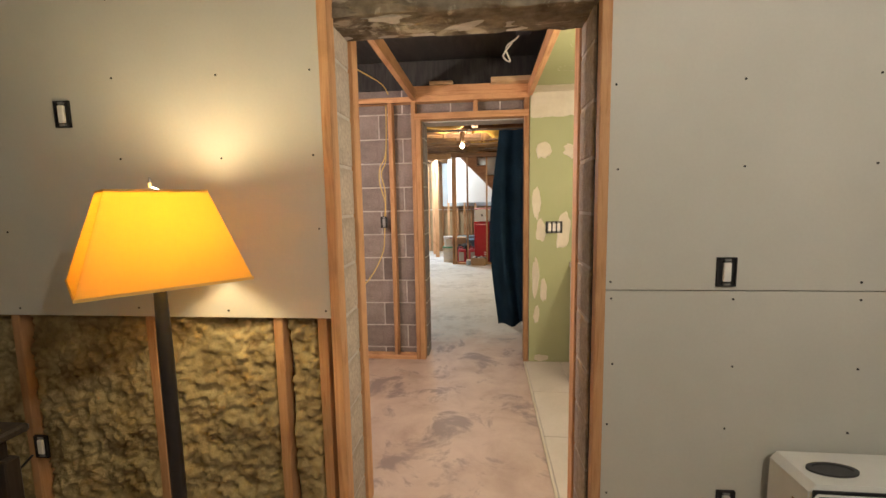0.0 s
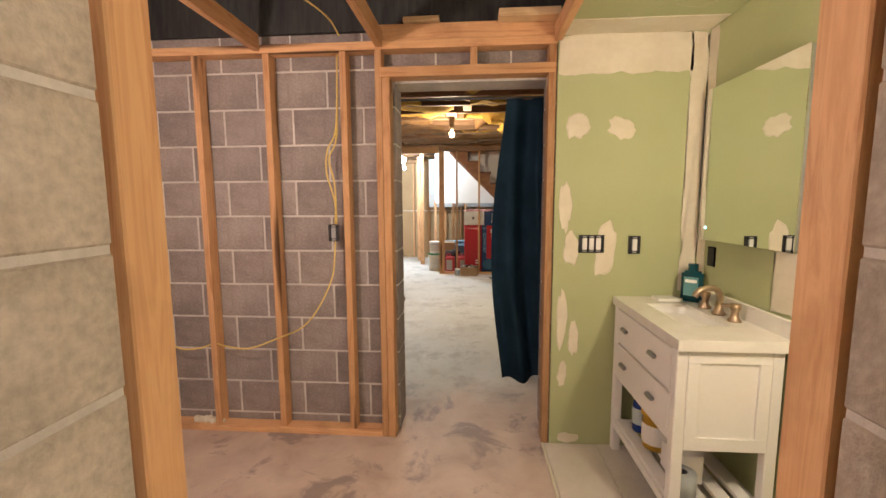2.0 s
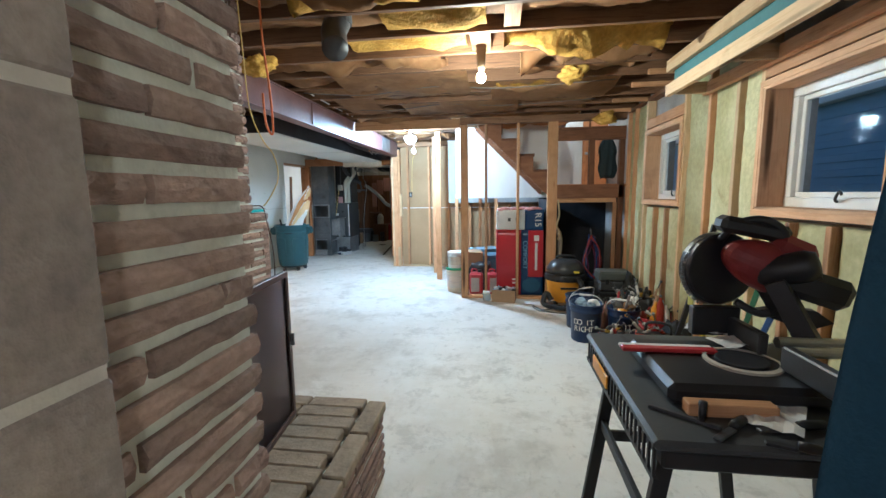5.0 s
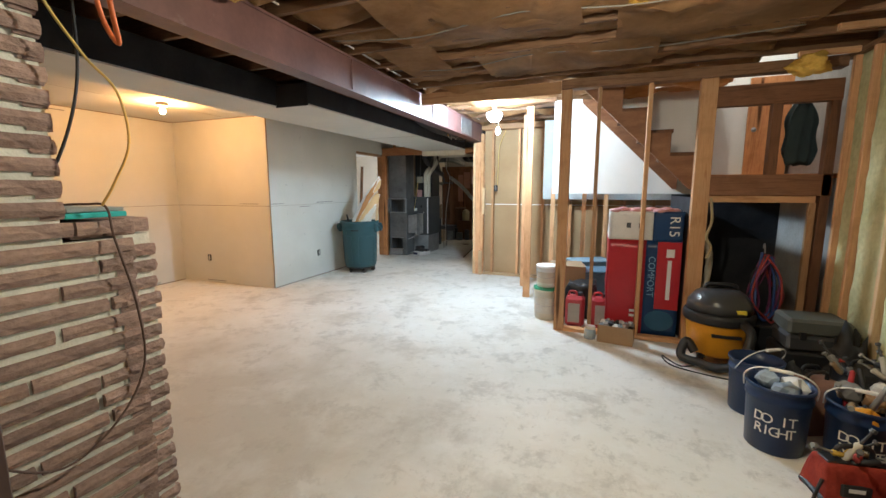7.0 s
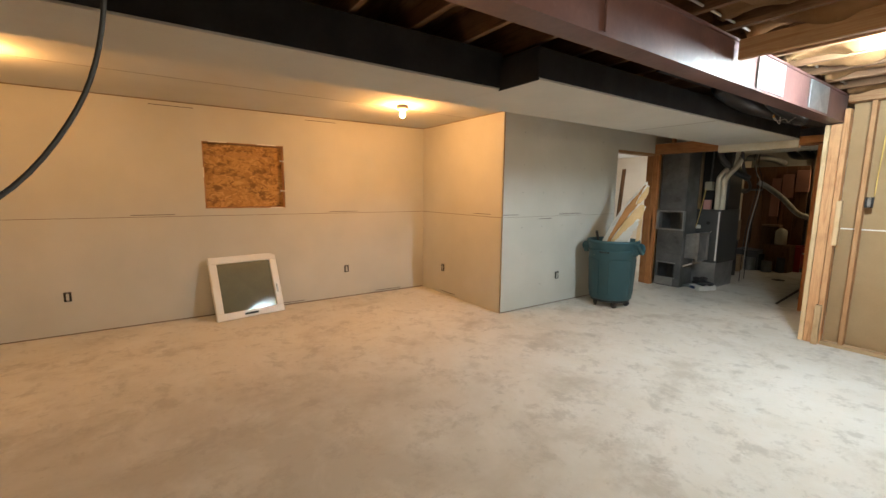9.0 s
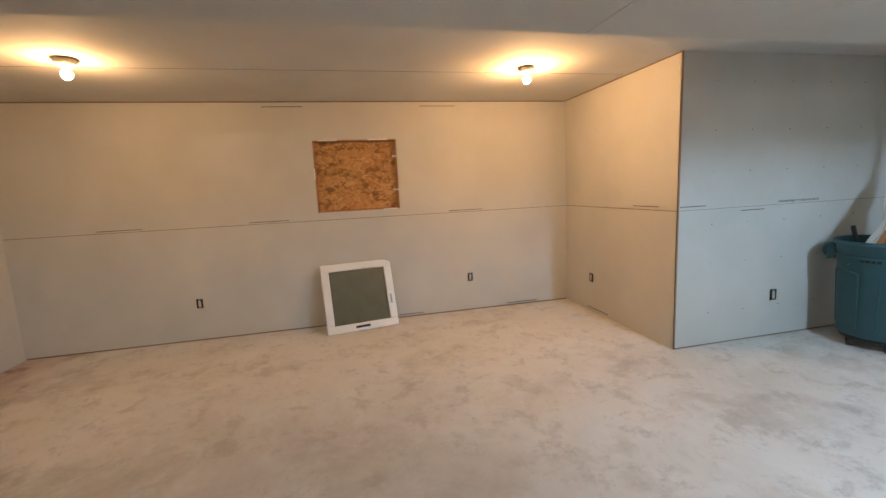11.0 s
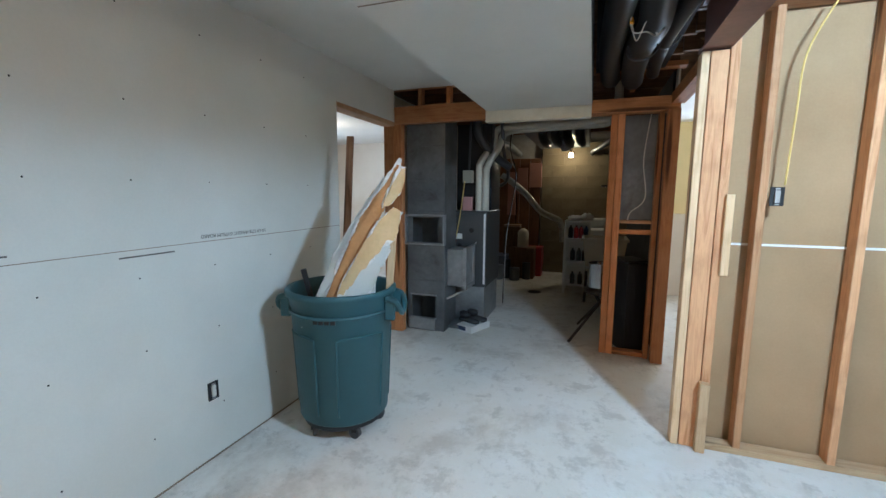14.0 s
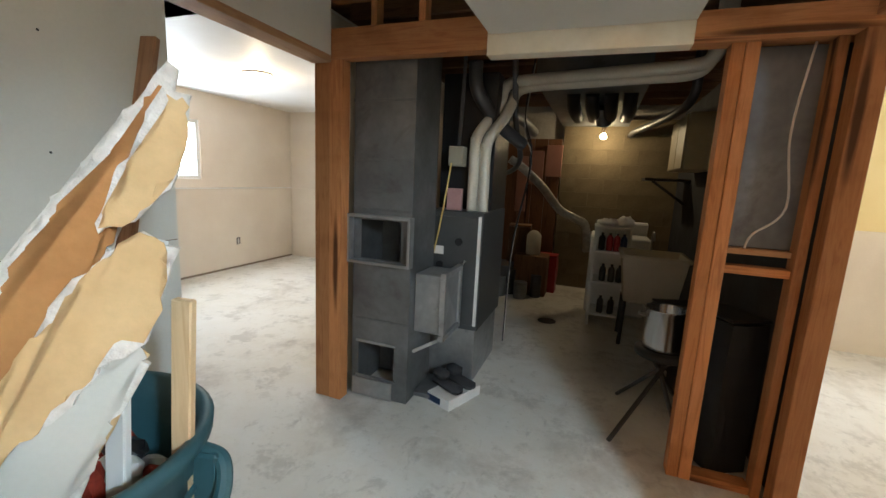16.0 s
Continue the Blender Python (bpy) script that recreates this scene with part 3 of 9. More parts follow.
# partition by the stair
# Darker copy of red_fir; on the stair it carries the backlit shade.
DARKFIR = wood("dark_fir", (0.20, 0.095, 0.05), (0.11, 0.05, 0.03))
pw = thing("stud_wall_stair", "open pine stud partition round the stair", "stud wall", kind="structure")
for x0, x1 in ((-0.40, -0.30), (-0.065, -0.03), (0.375, 0.412), (0.79, 0.92)):
    lumber("stud", STUD, pw, x0, 9.70, 0.0 if x1 - x0 > 0.05 else 0.038, x1, 9.79, 2.44)
lumber("bottom_plate", STUD, pw, -0.30, 9.70, 0, 0.79, 9.79, 0.038)
lumber("top_plate", JOIST, pw, -0.40, 9.68, 2.442, 1.79, 9.80, 2.53)
lumber("header", DARKFIR, pw, 0.92, 9.70, 2.19, 1.79, 9.79, 2.36)
lumber("sill_beam", DARKFIR, pw, 0.92, 9.70, 1.42, 1.79, 9.79, 1.60)
lumber("stud", DARKFIR, pw, 1.33, 9.70, 1.60, 1.40, 9.79, 2.19)
lumber("stud", DARKFIR, pw, 1.72, 9.70, 0, 1.785, 9.79, 2.19)
lumber("trim", STUD, pw, 0.92, 9.72, 1.36, 1.70, 9.76, 1.42)
lumber("trim", STUD, pw, 1.66, 9.72, 0, 1.71, 9.76, 1.36)
for x, y in ((-0.90, 10.97), (-1.05, 11.6)):
    lumber("stud", STUD, pw, x - 0.045, y - 0.02, 0, x + 0.045, y + 0.02, 2.54)

# closet partition with bare drywall backs
cw = thing("stud_wall_closet", "pine stud wall backed with brown drywall paper", "stud wall", kind="structure")
lumber("stud", PALE, cw, -2.06, 12.255, 0, -2.02, 12.345, 2.26)
lumber("stud", STUD, cw, -2.015, 12.255, 0, -1.93, 12.345, 2.26)
lumber("stud", STUD, cw, -1.925, 12.255, 0.0, -1.88, 12.345, 2.40)
lumber("block_piece", PALE, cw, -1.89, 12.23, 1.05, -1.85, 12.31, 1.50)
lumber("block_piece", PALE, cw, -1.94, 12.20, 0.0, -1.89, 12.25, 0.42)
for x in (-1.72, -1.28, -0.88):
    lumber("stud", STUD, cw, x - 0.019, 12.255, 0.038, x + 0.019, 12.345, 2.54)
lumber("bottom_plate", PALE, cw, -1.88, 12.255, 0, 1.79, 12.345, 0.038)
lumber("top_plate", STUD, cw, -1.9, 12.2, 2.45, 1.79, 12.33, 2.54)
wall("drywall_back_low", DRYWALL_BACK, -1.88, 12.36, 0, 1.79, 12.373, 1.215, "bare brown back of a drywall sheet between studs", "drywall")
wall("drywall_back_high", DRYWALL_BACK, -1.88, 12.36, 1.225, 1.79, 12.373, 2.5, "bare brown back of a drywall sheet between studs", "drywall")
wall("drywall_tape_edge", WHITEPAINT, -1.88, 12.356, 1.214, 1.79, 12.3595, 1.227, "white paper edge between two drywall backs", "drywall")
wall("wall_bedroom_face", PEACH, -1.88, 12.374, 0, 1.79, 12.386, 2.53, "primed face of the drywall on the bedroom side")
# White paint darkened in colour to offset the strong work bulb.
wall("stair_wall_panel", surface("toned_down_white_paint", (0.43, 0.44, 0.43), (0.51, 0.52, 0.51), 2, 0.7, bump=0.05), -0.86, 12.10, 1.32, 1.79, 12.113, 2.53, "white painted wall panel behind the stair", "wall panel")

# furnace room front
hw = thing("stud_wall_furnace", "fir framing of a wide opening to the furnace room", "stud wall", kind="structure")
lumber("post", FIR, hw, -4.55, 13.56, 0, -4.46, 13.65, 2.20)
lumber("header", FIR, hw, -4.56, 13.55, 2.20, -3.57, 13.64, 2.37)
lumber("header", MUD, hw, -3.57, 13.545, 2.17, -2.62, 13.64, 2.30)
lumber("header", FIR, hw, -2.62, 13.55, 2.20, -1.93, 13.64, 2.31)
for x in (-4.25, -3.95, -2.3):
    lumber("cripple", FIR, hw, x - 0.02, 13.56, 2.37, x + 0.02, 13.64, 2.54)
lumber("top_plate", FIR, hw, -4.56, 13.55, 2.54, -1.9, 13.66, 2.58)
lumber("post", FIR, hw, -2.45, 13.66, 0, -2.395, 13.75, 2.20)
lumber("post", FIR, hw, -2.392, 13.66, 0, -2.335, 13.75, 2.20)
lumber("header", FIR, hw, -3.57, 13.645, 2.20, -1.93, 13.755, 2.31)
lumber("post", FIR, hw, -2.07, 13.64, 0, -2.03, 13.73, 2.20)
lumber("post", FIR, hw, -2.02, 13.545, 0, -1.925, 13.635, 2.20)
lumber("bottom_plate", FIR, hw, -2.335, 13.66, 0, -2.07, 13.75, 0.04)
lumber("block_piece", FIR, hw, -2.335, 13.665, 1.14, -2.07, 13.745, 1.18)
lumber("block_piece", STUD, hw, -2.335, 13.69, 1.235, -2.07, 13.74, 1.265)
lumber("header", FIR, hw, -2.0, 12.35, 2.24, -1.90, 13.56, 2.33)
lumber("post", FIR, hw, -4.66, 13.563, 0, -4.546, 13.648, 2.20)
lumber("door_head", STUD, hw, -4.66, 12.515, 2.18, -4.528, 13.55, 2.22)
# outdoors
outside = wall("ground", surface("lawn", (0.05, 0.07, 0.03), (0.09, 0.10, 0.05), 2, 0.9), 2.1, -300, 0.9, 400, 400, 1.05, "grass outside the windows", "ground")


# Made-up backdrop that blocks bright sky and gives the panes a blue tone.
nb = thing("window_backdrop", "pale blue backdrop added outside the windows to hide bright sky", "house")
BACKDROP = surface("pale_blue_backdrop", (0.30, 0.42, 0.54), (0.36, 0.48, 0.60), 0.8, 0.7, bump=0.05, fine=20, fine_mix=0.1)
for k in range(15):
    block_of("backdrop_board", BACKDROP, nb, 6.0 - 0.012 * (k % 2), 4.0, 1.05 + 0.13 * k, 6.1, 30.0, 1.18 + 0.13 * k, 0.004)
block_of("backdrop_cap", WHITEPAINT, nb, 5.8, 4.0, 3.0, 6.3, 30.0, 3.12, 0.01)


# ---- shared small things ----
def plain(name, colour, rough=0.5, metal=0.0, spec=0.4):
    """A painted, moulded or printed surface with faint wear."""
    return surface(name, tuple(c * 0.9 for c in colour), colour, 7, rough, metal, bump=0.05, fine=60, fine_mix=0.12, spec=spec)


BLACK = plain("black_plastic", (0.018, 0.018, 0.02), 0.45)
STEEL = plain("dull_steel", (0.42, 0.42, 0.42), 0.35, 0.9)
DARKSTEEL = plain("dark_steel", (0.10, 0.10, 0.105), 0.45, 0.6)
BOXBLUE = plain("blue_box_plastic", (0.02, 0.03, 0.05), 0.5)
YELLOWCABLE = plain("yellow_cable", (0.72, 0.52, 0.16), 0.5)
WHITECABLE = plain("white_cable", (0.62, 0.58, 0.52), 0.5)
SCREW = plain("black_screw", (0.02, 0.02, 0.02), 0.4)


def lumpy(name, mat, parent, axis, at, a0, a1, z0, z1, depth, cell=0.03, seed=0, rough=1.0):
    """A batt packed between framing: a thick slab with an uneven, torn front. axis x: front faces -x; y: front faces -y; z: front faces down."""
    bm = bmesh.new()
    nu, nv = max(2, int((a1 - a0) / cell)), max(2, int((z1 - z0) / cell))
    front, back = [], []
    for i in range(nu + 1):
        u = a0 + (a1 - a0) * i / nu
        f, b = [], []
        for j in range(nv + 1):
            v = z0 + (z1 - z0) * j / nv
            e = min(i, nu - i, j, nv - j)
            q = noise.fractal(Vector((u * 5 + seed, v * 5, seed)), 0.9, 2.0, 4) * 0.5 + noise.noise(Vector((u * 16, v * 16, seed))) * 0.3
            if rough > 1.5:
                q += 0.45 * (0.5 - abs(noise.noise(Vector((u * 24 + seed, v * 30, seed))))) + 0.35 * noise.noise(Vector((u * 46, v * 60, seed)))
            w = at + depth * (0.35 - 0.5 * q * rough) + (depth * 0.5 if e == 0 else 0)
            f.append(bm.verts.new((w, u, v) if axis == "x" else (u, w, v) if axis == "y" else (u, v, w)))
            w = at + depth * 1.6
            b.append(bm.verts.new((w, u, v) if axis == "x" else (u, w, v) if axis == "y" else (u, v, w)))
        front.append(f)
        back.append(b)
    for i in range(nu):
        for j in range(nv):
            bm.faces.new((front[i][j], front[i + 1][j], front[i + 1][j + 1], front[i][j + 1]))
            bm.faces.new((back[i][j], back[i][j + 1], back[i + 1][j + 1], back[i + 1][j]))
    for i in range(nu):
        for j in (0, nv):
            bm.faces.new((front[i][j], back[i][j], back[i + 1][j], front[i + 1][j]))
    for j in range(nv):
        for i in (0, nu):
            bm.faces.new((front[i][j], front[i][j + 1], back[i][j + 1], back[i][j]))
    bmesh.ops.recalc_face_normals(bm, faces=bm.faces)
    return part(name, bm, mat, parent, smooth=True)


def wall_box(m, gangs=1, plug=WHITEPAINT, label="open metal electrical box with loose wires"):
    """An open device box set in a wall; its mouth faces local -y."""
    ob = thing("electrical_box", label, "electrical box", m, "open electrical boxes")
    w = 0.024 + 0.038 * gangs
    bm = bmesh.new()
    for x0, z0, x1, z1 in ((-w / 2, -0.05, -w / 2 + 0.005, 0.05), (w / 2 - 0.005, -0.05, w / 2, 0.05), (-w / 2, -0.05, w / 2, -0.045), (-w / 2, 0.045, w / 2, 0.05)):
        box(bm, x0, -0.006, z0, x1, 0.004, z1)
    box(bm, -w / 2, 0.0, -0.05, w / 2, 0.004, 0.05)
    part("shell", bm, BLACK, ob)
    for g in range(gangs):
        x = (g - (gangs - 1) / 2) * 0.038
        block_of("device", plug, ob, x - 0.013, -0.011, -0.033, x + 0.013, 0.001, 0.033, 0.003)
        for z in (-0.041, 0.041):
            block_of("ear", STEEL, ob, x - 0.011, -0.009, z - 0.004, x + 0.011, 0.001, z + 0.004, 0.001)
    return ob


def screws(name, axis, at, spots, label):
    ob = thing(name, label, "screws", kind="stuff")
    bm = bmesh.new()
    for u, z in spots:
        p = (at, u, z) if axis == "x" else (u, at, z)
        r = bmesh.ops.create_uvsphere(bm, u_segments=6, v_segments=4, radius=0.0042, matrix=Matrix.Translation(p))
    part("screw_heads", bm, SCREW, ob)
    return ob


def cable(name, mat, points, radius, label, category="cable", parent=None):
    if parent is not None:
        return part(name, tube(points, radius, 7), mat, parent, smooth=True)
    ob = thing(name, label, category)
    part("sheath", tube(points, radius, 7), mat, ob, smooth=True)
    return ob


def bulb(x, y, z, mat, label, pigtail=0.0, glare=0.03):
    """A bare bulb in a porcelain holder under a round ceiling box."""
    ob = thing("bare_bulb", label, "light bulb", pose(x, y, z), "bare ceiling bulbs")
    top = 0.10 + pigtail
    part("holder", turned([(0.015, 0.035), (0.018, 0.045), (0.036, 0.052), (0.062, 0.064), (0.07, 0.085), (0.06, top - 0.005), (0.06, top)] if pigtail < 0.02 else [(0.015, 0.035), (0.017, 0.05), (0.026, 0.062), (0.028, 0.085), (0.04, top - 0.005), (0.04, top)], 20), plain("white_porcelain_holder", (0.62, 0.58, 0.50), 0.4) if pigtail < 0.02 else plain("brown_lampholder", (0.16, 0.11, 0.07), 0.5), ob, smooth=True)
    g = turned([(0.003, -glare), (glare * 0.55, -glare * 0.85), (glare * 0.92, -glare * 0.4), (glare, 0.0), (glare * 0.9, 0.018), (0.016, 0.036), (0.013, 0.05)], 20)
    lit = part("bulb", g, mat, ob, "glowing glass bulb", smooth=True)
    lit.visible_shadow = False
    return ob


# ---- entry room ----
SHADE = None
m_, nodes_, links_, sh_ = material("amber_fabric_shade")
sh_.inputs["Base Color"].default_value = (0.85, 0.54, 0.11, 1)
sh_.inputs["Roughness"].default_value = 0.8
tr_ = nodes_.new("ShaderNodeBsdfTranslucent")
tr_.inputs["Color"].default_value = (0.95, 0.66, 0.14, 1)
mx_ = nodes_.new("ShaderNodeMixShader")
mx_.inputs[0].default_value = 0.42
links_.new(sh_.outputs[0], mx_.inputs[1])
links_.new(tr_.outputs[0], mx_.inputs[2])
links_.new(mx_.outputs[0], nodes_["Material Output"].inputs["Surface"])
SHADE = m_
LX, LY = LAMP_X, LAMP_Y


def floor_lamp():
    ob = thing("floor_lamp", "floor lamp with a glowing amber tapered shade and black post", "lamp", pose(LX, LY, 0, 0, 0, 50) @ Matrix.Diagonal((1.09, 1.09, 0.980, 1)))
    bm = bmesh.new()
    rings = []
    for half, z, inner in ((0.183, 1.25, 0), (0.107, 1.515, 0), (0.104, 1.515, 1), (0.180, 1.25, 1)):
        rings.append([bm.verts.new((sx * half, sy * half, z)) for sx, sy in ((-1, -1), (1, -1), (1, 1), (-1, 1))])
    for lo, hi in zip(rings, rings[1:] + rings[:1]):
        for k in range(4):
            bm.faces.new((lo[k], lo[(k + 1) % 4], hi[(k + 1) % 4], hi[k]))
    shade = part("shade", bm, SHADE, ob, "amber square tapered fabric shade")
    for half, z in ((0.184, 1.25), (0.108, 1.511)):
        b2 = bmesh.new()
        for x0, y0, x1, y1 in ((-half, -half, half, -half + 0.004), (-half, half - 0.004, half, half), (-half, -half + 0.004, -half + 0.004, half - 0.004), (half - 0.004, -half + 0.004, half, half - 0.004)):
            box(b2, x0, y0, z - 0.002, x1, y1, z + 0.006)
        part("hem", b2, plain("shade_hem", (0.75, 0.50, 0.16), 0.8), shade)
    part("post", turned([(0.019, 0.02), (0.019, 1.0), (0.016, 1.22), (0.010, 1.24), (0.010, 1.33)], 16), BLACK, ob, smooth=True)
    part("base", turned([(0.145, 0.0), (0.145, 0.012), (0.12, 0.022), (0.03, 0.035), (0.02, 0.05)], 32), BLACK, ob, smooth=True)
    b3 = tube([(-0.104, 0, 1.508), (0, 0, 1.508), (0.104, 0, 1.508)], 0.003, 6, smooth=False)
    tube([(0, 0, 1.33), (0.05, 0, 1.40), (0.04, 0, 1.50), (0, 0, 1.53)], 0.003, 6, b3)
    part("harp", b3, STEEL, ob)
    lit = part("bulb", turned([(0.012, 1.34), (0.015, 1.36), (0.03, 1.40), (0.033, 1.42), (0.028, 1.445), (0.012, 1.46)], 16), glow("lamp_glow", (1, 0.75, 0.4), 14), ob, "glowing bulb", smooth=True)
    lit.visible_shadow = False
    part("finial", turned([(0.003, 1.525), (0.006, 1.54), (0.002, 1.556)], 10), STEEL, ob)
    block_of("pull_switch", BLACK, ob, 0.08, -0.01, 1.236, 0.10, 0.01, 1.25, 0.002)
    return ob


floor_lamp()
entry_batts = [(-2.58, -2.225), (-2.175, -1.625), (-1.575, -1.01), (-0.96, -0.465), (-0.415, -0.285)]
for n, (a, b) in enumerate(entry_batts):
    ob = thing("insulation_batt", "torn yellow-brown mineral wool packed between wall studs", "insulation", group="wall insulation batts")
    lumpy("wool", BATT, ob, "y", 1.672, a, b, 0.04, 1.003, 0.05, 0.010, 3.1 * n, 2.0)
wall_box(pose(-1.245, 1.641, 1.80, 0, 0, 0))
wall_box(pose(1.188, 1.641, 1.186))
wall_box(pose(1.23, 1.641, 0.335))
box_ = wall_box(pose(-1.55, 1.66, 0.415), 1, WHITEPAINT, "white outlet in a box fixed to a stud")
cable("cord", BLACK, [(-1.55, 1.62, 0.40), (-1.62, 1.56, 0.30), (-1.75, 1.5, 0.12), (-1.9, 1.4, 0.012)], 0.005, "black power cord running from a wall outlet to the floor", "cord")
spots = [(x + 0.01 * math.sin(9 * x + 4 * z), z + 0.008 * math.cos(7 * x)) for x in (-2.1, -1.55, -1.02, -0.62, -0.245) for z in (1.035, 1.35, 1.62, 1.92, 2.2)]
spots += [(x + 0.008 * math.sin(9 * z), z) for x in (0.815, 1.22, 1.62) for z in (0.35, 0.62, 0.85, 1.09, 1.15, 1.54, 1.82, 2.1)]
screws("drywall_screws", "y", 1.644, spots, "black screw heads dotted over the drywall")


def white_appliance():
    # Depth squashed and height stretched to fit the camera's view.
    ob = thing("white_appliance", "white appliance with a dark rimmed door, flattened against the drywall", "fridge", pose(1.60, 1.51, 0.0) @ Matrix.Diagonal((1, 0.48, 1.2, 1)))
    block_of("body", VINYL, ob, -0.25, -0.17, 0.02, 0.25, 0.23, 0.47, 0.02)
    for x in (-0.2, 0.2):
        for y in (-0.14, 0.2):
            part("foot", turned([(0.02, 0), (0.02, 0.025)], 10), BLACK, ob, m=pose(x, y, 0))
    door = block_of("door", VINYL, ob, -0.25, -0.235, 0.03, 0.25, -0.18, 0.455, 0.012)
    block_of("seal", BLACK, ob, -0.245, -0.182, 0.03, 0.245, -0.168, 0.46, 0.002)
    bm = bmesh.new()
    for x0, z0, x1, z1 in ((-0.25, 0.40, 0.25, 0.46), (-0.25, 0.03, -0.215, 0.40)):
        box(bm, x0, -0.24, z0, x1, -0.236, z1)
    part("edge_trim", bm, BLACK, ob)
    block_of("handle_slot", plain("amber_strip", (0.35, 0.2, 0.08)), ob, -0.253, -0.06, 0.12, -0.2495, -0.03, 0.40, 0.001)
    block_of("label_plate", STEEL, ob, 0.10, -0.2425, 0.425, 0.2, -0.2405, 0.44, 0.0005)
    part("top_disc", turned([(0.075, 0.4702), (0.075, 0.476), (0.06, 0.476), (0.058, 0.4725)], 28), DARKSTEEL, ob, m=pose(-0.13, 0.0, 0))
    return ob


white_appliance()


def side_table():
    ob = thing("side_table", "dark wooden side table with a red-brown drawer", "table", pose(-1.56, 1.15, 0))
    dark = wood("black_stained_wood", (0.035, 0.028, 0.025), (0.015, 0.012, 0.01), False, 0.1, 0.4)
    block_of("tabletop", dark, ob, -0.32, -0.24, 0.66, 0.32, 0.24, 0.69, 0.008)
    block_of("apron", dark, ob, -0.27, -0.2, 0.58, 0.27, 0.2, 0.659, 0.003)
    block_of("drawer", FIR, ob, -0.2, -0.212, 0.56, 0.29, -0.2, 0.65, 0.004, "red-brown drawer front")
    for x in (-0.27, 0.27):
        for y in (-0.19, 0.19):
            block_of("leg", dark, ob, x - 0.025, y - 0.025, 0, x + 0.025, y + 0.025, 0.58, 0.005)
    return ob


side_table()
sp = thing("speaker", "small black speaker on the side table", "speaker", pose(-1.50, 1.20, 0.69))
block_of("cabinet", BLACK, sp, -0.07, -0.06, 0, 0.07, 0.06, 0.10, 0.012)
part("cone", turned([(0.04, -0.003), (0.045, 0.002), (0.02, 0.0)], 20), DARKSTEEL, sp, m=pose(0, -0.061, 0.05, 90))
jug = thing("jug", "white plastic jug standing on the floor", "jug", pose(-1.12, 0.86, 0))
part("body", turned([(0.07, 0), (0.08, 0.01), (0.08, 0.24), (0.06, 0.29), (0.025, 0.32), (0.022, 0.35)], 20), VINYL, jug, smooth=True)
part("cap", turned([(0.026, 0.352), (0.026, 0.375)], 14), plain("blue_cap", (0.05, 0.12, 0.4)), jug)

# ---- bath ----
# floor tiles
TILE = surface("white_tile", (0.62, 0.57, 0.50), (0.70, 0.65, 0.58), 2.5, 0.3, bump=0.02, fine_mix=0.08, vary=0.08, spec=0.5)
tiles = tagged(new("tile_floor", finish(box(bmesh.new(), 0.715, 1.96, 0.0005, 1.53, 3.785, 0.008), "tile_floor", MORTAR)), "partly laid pale floor tiles with open edge", "tiles", kind="structure")
tile_mesh = finish(box(bmesh.new(), -0.149, -0.299, 0, 0.149, 0.299, 0.012, 0.002), "tile", TILE)
for i in range(3):
    for j in range(4):
        x, y = 0.868 + 0.302 * i, 3.48 - 0.602 * j + (0.3 if i % 2 else 0)
        y0, y1 = max(y - 0.299, 1.97), min(y + 0.299, 3.782)
        x1 = min(x + 0.149, 1.528)
        if y1 - y0 < 0.05 or x1 - x < 0:
            continue
        t_ = part("tile", tile_mesh if (y1 - y0 > 0.59 and x1 - x > 0.14) else finish(box(bmesh.new(), -0.149, y0 - y, 0, x1 - x, y1 - y, 0.012, 0.002), "tile", TILE), None, tiles, m=pose(x, y, 0.004))
block_of("edge_strip", MUD, tiles, 0.700, 1.97, 0.0, 0.714, 3.785, 0.014, 0.002)


def patch(name, m, w, h, seed):
    """A hand-spread smear of joint compound with a ragged outline; faces local -y."""
    bm = bmesh.new()
    ring = []
    for k in range(22):
        a = 2 * math.pi * k / 22
        r = 1 + 0.38 * noise.noise(Vector((2.2 * math.cos(a), 2.2 * math.sin(a), seed)))
        ring.append((0.5 * w * r * math.cos(a), 0.5 * h * r * math.sin(a)))
    lo = [bm.verts.new((x, 0, z)) for x, z in ring]
    hi = [bm.verts.new((x * 0.9, -0.003, z * 0.9)) for x, z in ring]
    for k in range(22):
        bm.faces.new((lo[k], lo[(k + 1) % 22], hi[(k + 1) % 22], hi[k]))
    bm.faces.new(hi)
    bmesh.ops.recalc_face_normals(bm, faces=bm.faces)
    ob = new(name, finish(bm, name, MUD))
    ob.matrix_basis = m
    return tagged(ob, "pale smear of joint compound on green drywall", "wall patch", "joint compound patches")


for n, (x, z, w, h, r) in enumerate(((0.86, 1.86, 0.13, 0.14, 25), (1.10, 1.84, 0.16, 0.11, 20), (0.84, 1.18, 0.09, 0.20, 0), (1.035, 1.18, 0.11, 0.33, 4), (0.805, 1.42, 0.07, 0.26, 0), (0.80, 0.78, 0.06, 0.34, 0), (0.87, 0.66, 0.06, 0.21, 0), (0.81, 0.44, 0.05, 0.16, 4), (0.85, 0.045, 0.13, 0.06, 0))):
    patch("compound_patch", pose(x, 3.7885, z, 0, r, 0), w, h, 1.7 * n)
for n, (x, y, w, h) in enumerate(((0.98, 3.2, 0.22, 0.12), (1.28, 3.45, 0.2, 0.12), (1.15, 2.6, 0.3, 0.14), (0.92, 2.75, 0.12, 0.1), (1.0, 3.6, 0.1, 0.09), (1.3, 3.0, 0.2, 0.12))):
    patch("compound_patch", pose(x, y, 2.3395, -90, 0, 20 * n), w, h, 30 + n)
tape = thing("joint_tape", "ragged band of joint compound over the drywall seams", "joint tape", kind="structure")


